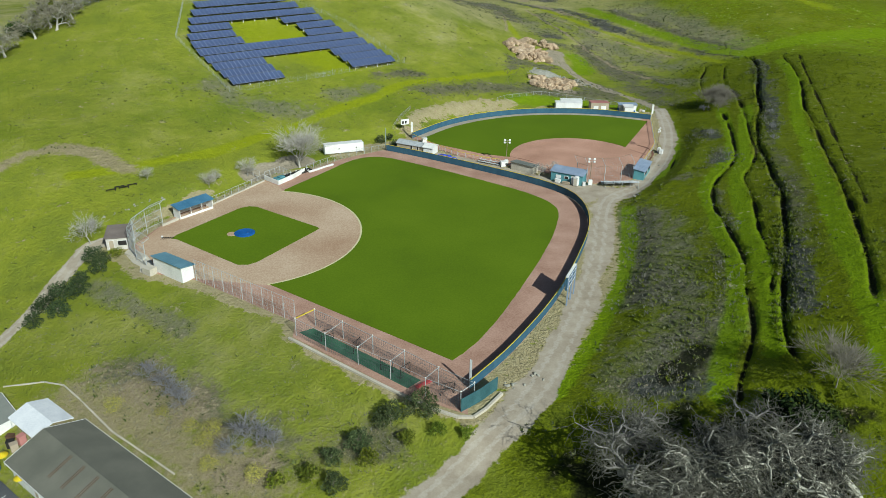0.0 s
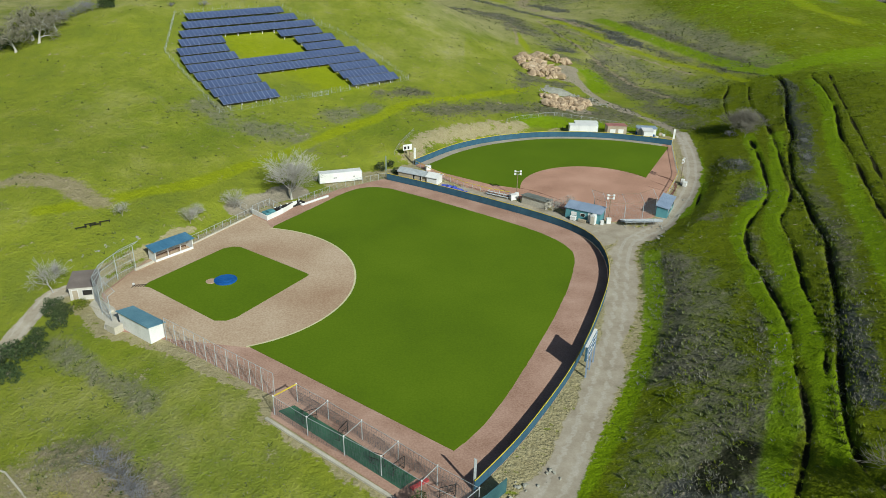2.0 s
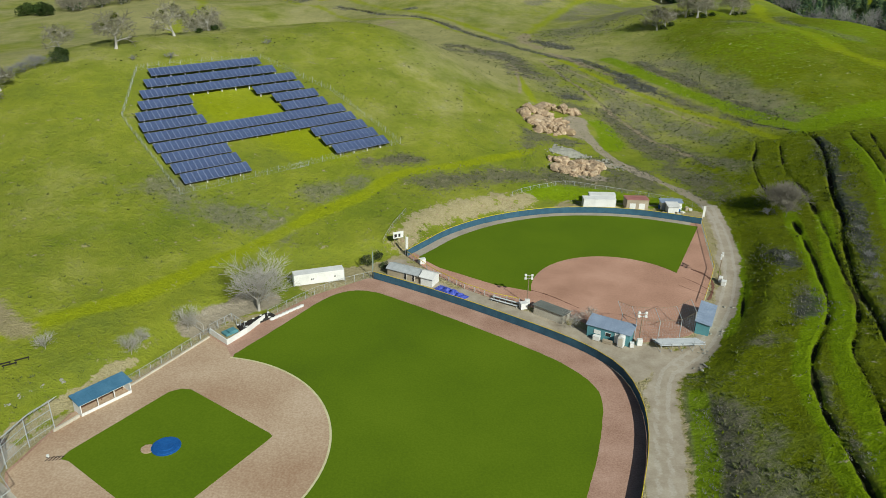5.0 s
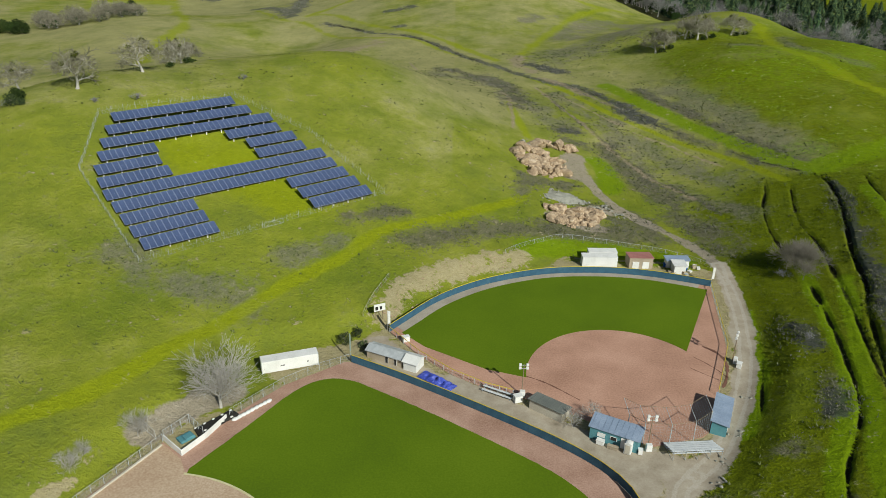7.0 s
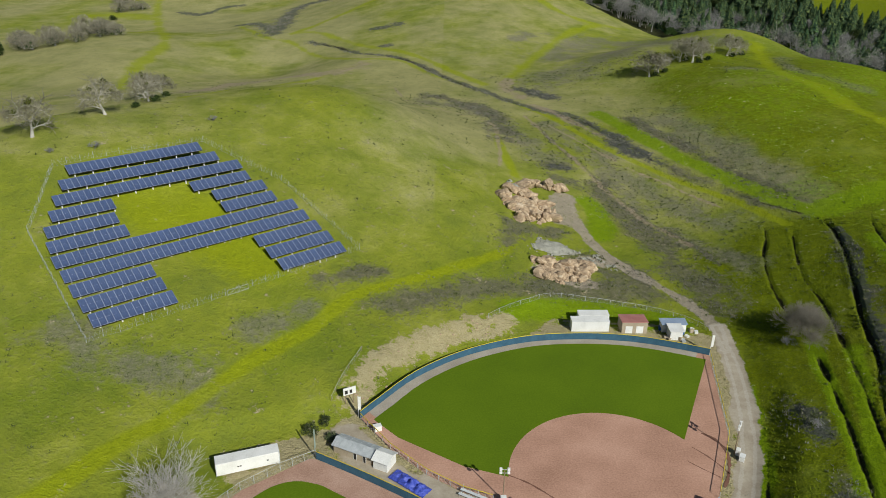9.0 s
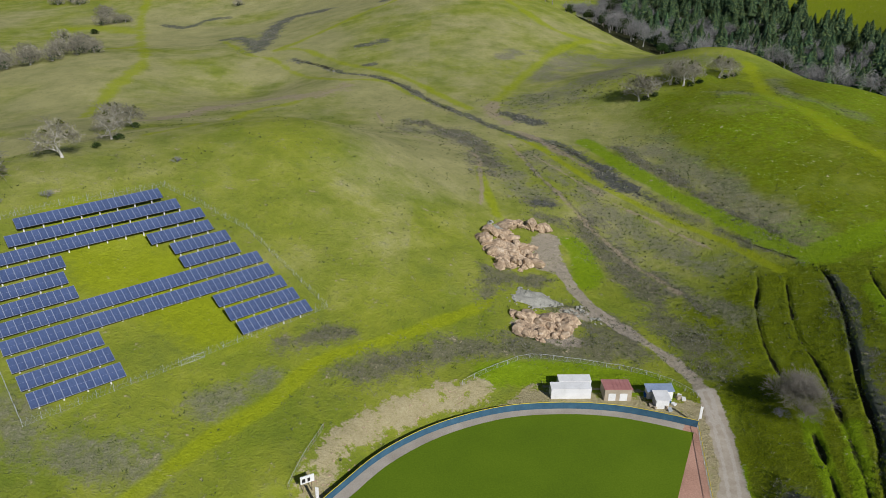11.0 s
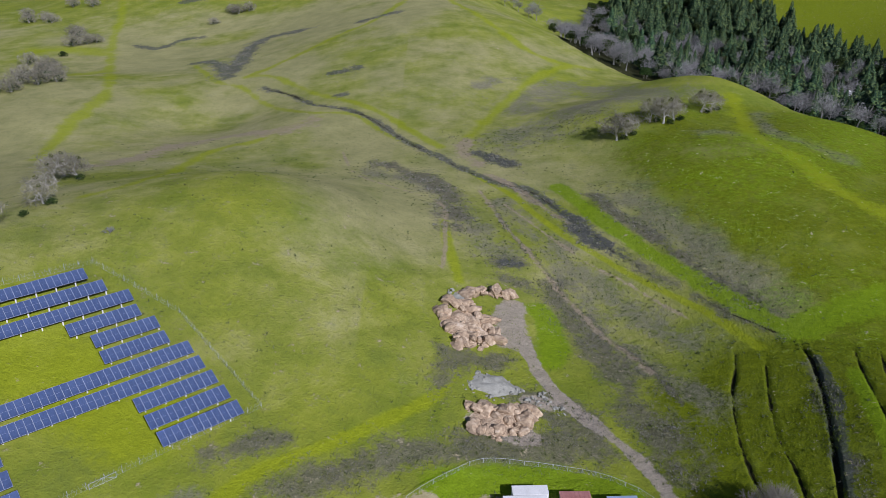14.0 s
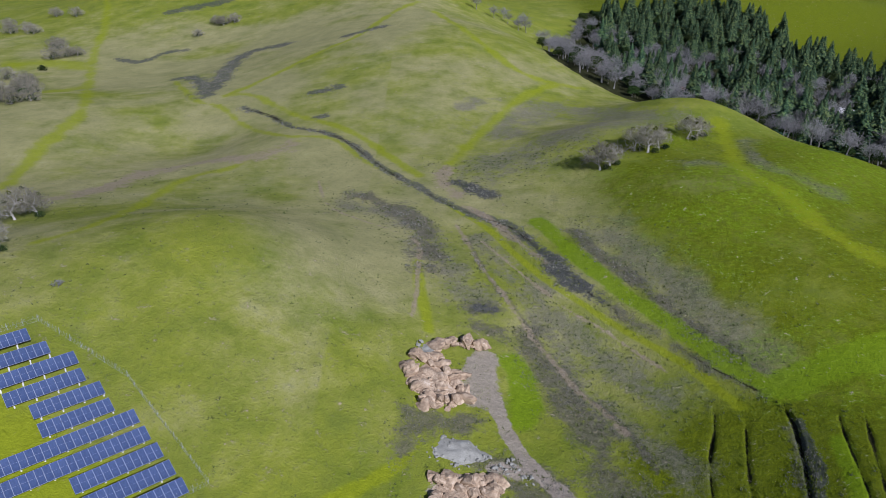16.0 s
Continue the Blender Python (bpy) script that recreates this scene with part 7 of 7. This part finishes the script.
def pile(name, spots, meshes, label, seed, count, lo, hi, heap):
    """Boulders heaped over a string of plan points (x, y, spread)."""
    rnd = random.Random(seed)
    ox, oy = spots[0][0], spots[0][1]
    root = thing(name, pose(ox, oy, 0), label, "rock pile")
    for k in range(count):
        x, y, sp = spots[rnd.randrange(len(spots))]
        a, d = rnd.uniform(0, math.tau), sp * math.sqrt(rnd.random())
        px, py = x + d * math.cos(a), y + d * math.sin(a)
        s = lo + (hi - lo) * rnd.random() ** 3
        o = new("boulder", meshes[rnd.randrange(len(meshes))])
        o.parent = root
        o.matrix_basis = Matrix.Translation((px - ox, py - oy, on_ground(px, py) + heap * (1 - (d / sp) ** 2) * rnd.random() + 0.15 * s)) @ pose(0, 0, 0, rnd.uniform(-25, 25), rnd.uniform(-25, 25), rnd.uniform(0, 360)) @ Matrix.Diagonal((s * rnd.uniform(0.8, 1.5), s * rnd.uniform(0.7, 1.1), s * rnd.uniform(0.6, 0.9), 1))


pile("rock_pile", [(21.5, 291, 1.6), (23, 285, 2.2), (26, 281, 2.4), (30, 282, 2.8), (34.5, 285.5, 2.2), (33, 292, 3.2), (28, 289, 3.4), (24, 297, 1.8), (29, 297, 2.6), (29, 304, 1.8), (33, 307.5, 1.8), (37, 308, 1.8), (41.5, 309.5, 1.6)], TAN_ROCKS, "heap of tan broken rock on the hillside", 3, 260, 0.45, 3.2, 1.6)
pile("rock_pile", [(29.5, 256, 2.2), (29.5, 250.5, 2.2), (33.5, 249.5, 2.2), (38, 252, 2.6), (40.5, 256.5, 2.6), (35, 256, 3.2)], TAN_ROCKS, "heap of tan rock and broken concrete slabs", 4, 170, 0.35, 2.8, 1.4)


def earth_mound(x, y, rx, ry, h, material, label):
    """A low uneven heap of loose earth."""
    bm = bmesh.new()
    rings = [[bm.verts.new((x + rx * q / 7 * math.cos(a * math.tau / 28) * (1 + 0.16 * math.sin(3 * a * math.tau / 28 + x)), y + ry * q / 7 * math.sin(a * math.tau / 28) * (1 + 0.12 * math.sin(5 * a * math.tau / 28 + y)), 0)) for a in range(28)] for q in range(1, 8)]
    for lo_, hi_ in zip(rings[:-1], rings[1:]):
        for a in range(28):
            bm.faces.new((lo_[a], hi_[a], hi_[(a + 1) % 28], lo_[(a + 1) % 28]))
    bm.faces.new(rings[0])
    for q, ring_ in enumerate(rings):
        for v in ring_:
            v.co.z = on_ground(v.co.x, v.co.y) - 0.2 + h * (1 - (q / 6) ** 1.5) * (0.8 + 0.8 * noise.noise(v.co * 0.4)) + 0.3 * noise.noise(v.co * 0.9)
    tagged(part("earth_mound", bm, material, smooth=True), label, "mound", "earth mounds")


earth_mound(28.5, 289, 7.5, 8.5, 1.9, M_ROCK, "tan earth heaped under the broken rock")
earth_mound(35, 254.5, 7.5, 5.5, 1.5, M_ROCK, "tan earth heaped under the broken rock")
earth_mound(34, 266.2, 7.2, 4.4, 1.3, M_RUBBLE, "low heap of fine pale grey rubble")
pile("rubble_pile", [(28.5, 264, 2.2), (32, 268.5, 2.6), (36, 267, 2.6), (39.5, 265, 2.2), (34, 262.5, 2.4)], GREY_ROCKS, "loose grey stones round the gravel heap", 5, 150, 0.15, 0.7, 0.7)
pile("slab_pile", [(43, 262, 1.8), (46, 261.5, 2.2), (49.5, 259.5, 1.6), (46, 265, 1.4)], GREY_ROCKS, "broken pale concrete slabs beside the track", 11, 60, 0.2, 0.9, 0.6)
earth_mound(26.5, 301, 3.2, 3.6, 0.9, M_RUBBLE, "small heap of grey rubble among the rocks")
pile("rubble_pile", [(24, 303, 1.6), (26.5, 299, 1.6)], GREY_ROCKS, "small heap of grey rubble among the rocks", 6, 24, 0.3, 0.9, 0.8)
pile("bank_stones", [(-9, 205, 3.0), (-4, 212, 3.0), (4, 219, 3.0), (12, 225, 2.6), (-12, 199, 2.0)], TAN_ROCKS, "scattered pale stones on the bare bank", 7, 70, 0.12, 0.45, 0.1)
pile("stone_edging", [(-73.2, 126.5, 0.5), (-71.6, 128.4, 0.5), (-69.9, 130.3, 0.6), (-68.9, 132.6, 0.5), (-66.7, 135.4, 0.5), (-64.9, 137.1, 0.5), (-67.8, 134, 0.4)], GREY_ROCKS, "broken row of pale stones above the dugout", 9, 34, 0.15, 0.45, 0.1)
pile("road_stones", [(43, 150, 1.6), (46, 155, 1.8), (50, 163, 1.6), (56, 174, 1.6), (12, 76, 2.0), (9, 74, 1.5)], GREY_ROCKS, "loose pale stones along the road edge", 8, 60, 0.12, 0.5, 0.1)


# ---- weeds, dry stalks and grass tufts ----
def pick(rng, count, x0, x1, y0, y1, weight):
    """Random plan points, kept where the weight is high."""
    x, y = rng.uniform(x0, x1, count), rng.uniform(y0, y1, count)
    i = np.clip(np.searchsorted(gx, x), 1, nx - 1)
    j = np.clip(np.searchsorted(gy, y), 1, ny - 1)
    keep = rng.random(count) < weight[j, i]
    x, y, i, j = x[keep], y[keep], i[keep], j[keep]
    u, v = (x - gx[i - 1]) / (gx[i] - gx[i - 1]), (y - gy[j - 1]) / (gy[j] - gy[j - 1])
    z = (GZ[j - 1, i - 1] * (1 - u) + GZ[j - 1, i] * u) * (1 - v) + (GZ[j, i - 1] * (1 - u) + GZ[j, i] * u) * v
    return np.stack([x, y, z], -1)


def blades(rng, P, per, h0, h1, spread, width):
    """Tufts of pointed blades that lean outward from each point."""
    n = len(P)
    c = np.repeat(P, per, 0)
    a = rng.uniform(0, math.tau, n * per)
    d = np.stack([np.cos(a), np.sin(a), np.zeros(n * per)], -1)
    t = np.stack([-np.sin(a), np.cos(a), np.zeros(n * per)], -1)
    h = np.repeat(rng.uniform(h0, h1, n), per)[:, None] * rng.uniform(0.5, 1.1, (n * per, 1))
    foot = c + d * spread * 0.35 * rng.random((n * per, 1)) - np.array([0, 0, 0.08])
    tip = foot + d * spread * rng.uniform(0.3, 1.2, (n * per, 1)) + np.array([0, 0, 1]) * h
    w = width * rng.uniform(0.6, 1.3, (n * per, 1))
    return np.stack([foot - t * w, foot + t * w, tip], 1).reshape(-1, 3)


def stuff(name, V, material, label, category):
    ob = part_of(name, mesh_from(name, V, np.arange(len(V)).reshape(-1, 3), material), None)
    return tagged(ob, label, category, kind="stuff")


rng = np.random.default_rng(91)
off_pad = np.clip((pad_d - 1.5) / 3, 0, 1) * np.clip(1 - 1.4 * roads, 0, 1)
patch = rough_noise(GX, GY, 5.0)
open_hill = np.clip(1 - np.maximum(lush, trail), 0.15, 1)
stuff("dry_brush", blades(rng, pick(rng, 330000, -130, 150, 46, 340, np.clip(brush + 0.6 * dark, 0, 1) * off_pad * np.clip((patch - 0.4) * 4, 0, 0.9)), 6, 0.15, 0.55, 0.45, 0.06), M_BRUSH, "grey dry stalks and thistles in patches", "brush")
stuff("far_brush", blades(rng, pick(rng, 170000, -150, 180, 340, 720, np.clip(brush + dark, 0, 1) * np.clip((patch - 0.38) * 3, 0, 0.8)), 5, 0.25, 0.8, 0.8, 0.16), M_BRUSH, "grey dry brush along the far gullies", "brush")
stuff("low_bushes", blades(rng, pick(rng, 90000, -130, 180, 46, 460, off_pad * np.clip(scrub * 0.5 + 0.35 * brush + 0.5 * np.clip((patch - 0.55) * 4, 0, 0.3), 0, 0.6) * open_hill * (1 - bare)), 7, 0.15, 0.6, 0.6, 0.16), M_LOWBUSH, "small dark bushes dotted over the hillsides", "bushes")
stuff("grass_tufts", blades(rng, pick(rng, 160000, -120, 150, 46, 330, off_pad * np.clip((patch - 0.35) * 2.2, 0.06, 0.9) * open_hill * (1 - 0.8 * bare) * (1 - 0.75 * weed)), 4, 0.12, 0.35, 0.35, 0.07), M_TUFT, "uneven tufts of long green grass", "grass")
stuff("weeds", blades(rng, pick(rng, 50000, 30, 140, 50, 290, off_pad * weed * np.clip((patch - 0.38) * 3.0, 0.05, 0.95) * open_hill), 5, 0.15, 0.5, 0.5, 0.1), M_TUFT_DARK, "rank dark green weeds on the terraced slope", "weeds")
bank = np.zeros(GX.shape)
for pts, w, depth in GULLIES[:1]:
    s = near(pts, 6.0)
    bank[s] = np.maximum(bank[s], np.clip(1.6 - np.abs(line_distance(GX[s], GY[s], spline(pts, 3.0)) - 0.9) / 0.6, 0, 1))
stuff("bank_weeds", blades(rng, pick(rng, 120000, 34, 130, 50, 290, bank * off_pad * np.clip((patch - 0.45) * 3.0, 0, 0.4)), 6, 0.35, 1.0, 0.55, 0.09), M_WEED_DEEP, "dark rank growth along the eroded terrace banks", "weeds")
straw = np.clip(cover([([(-56, 74), (-46, 70), (-36, 63), (-24, 56)], 6.5), ([(-52, 64), (-38, 56), (-24, 50)], 6.0), ([(-14, 62), (-30, 54)], 4.0)]), 0, 1)
stuff("dry_grass", blades(rng, pick(rng, 40000, -70, 0, 40, 90, straw * off_pad * 0.8), 6, 0.12, 0.4, 0.4, 0.04), M_STRAWBLADE, "pale dry grass on the weedy slope", "grass")
stuff("fallen_stalks", blades(rng, pick(rng, 30000, -75, 6, 40, 125, np.clip(near_dry + 0.5 * straw, 0, 1) * off_pad * 0.3), 3, 0.08, 0.3, 0.6, 0.05), M_BRUSH, "broken dark stalks strewn over the dry slope", "brush")
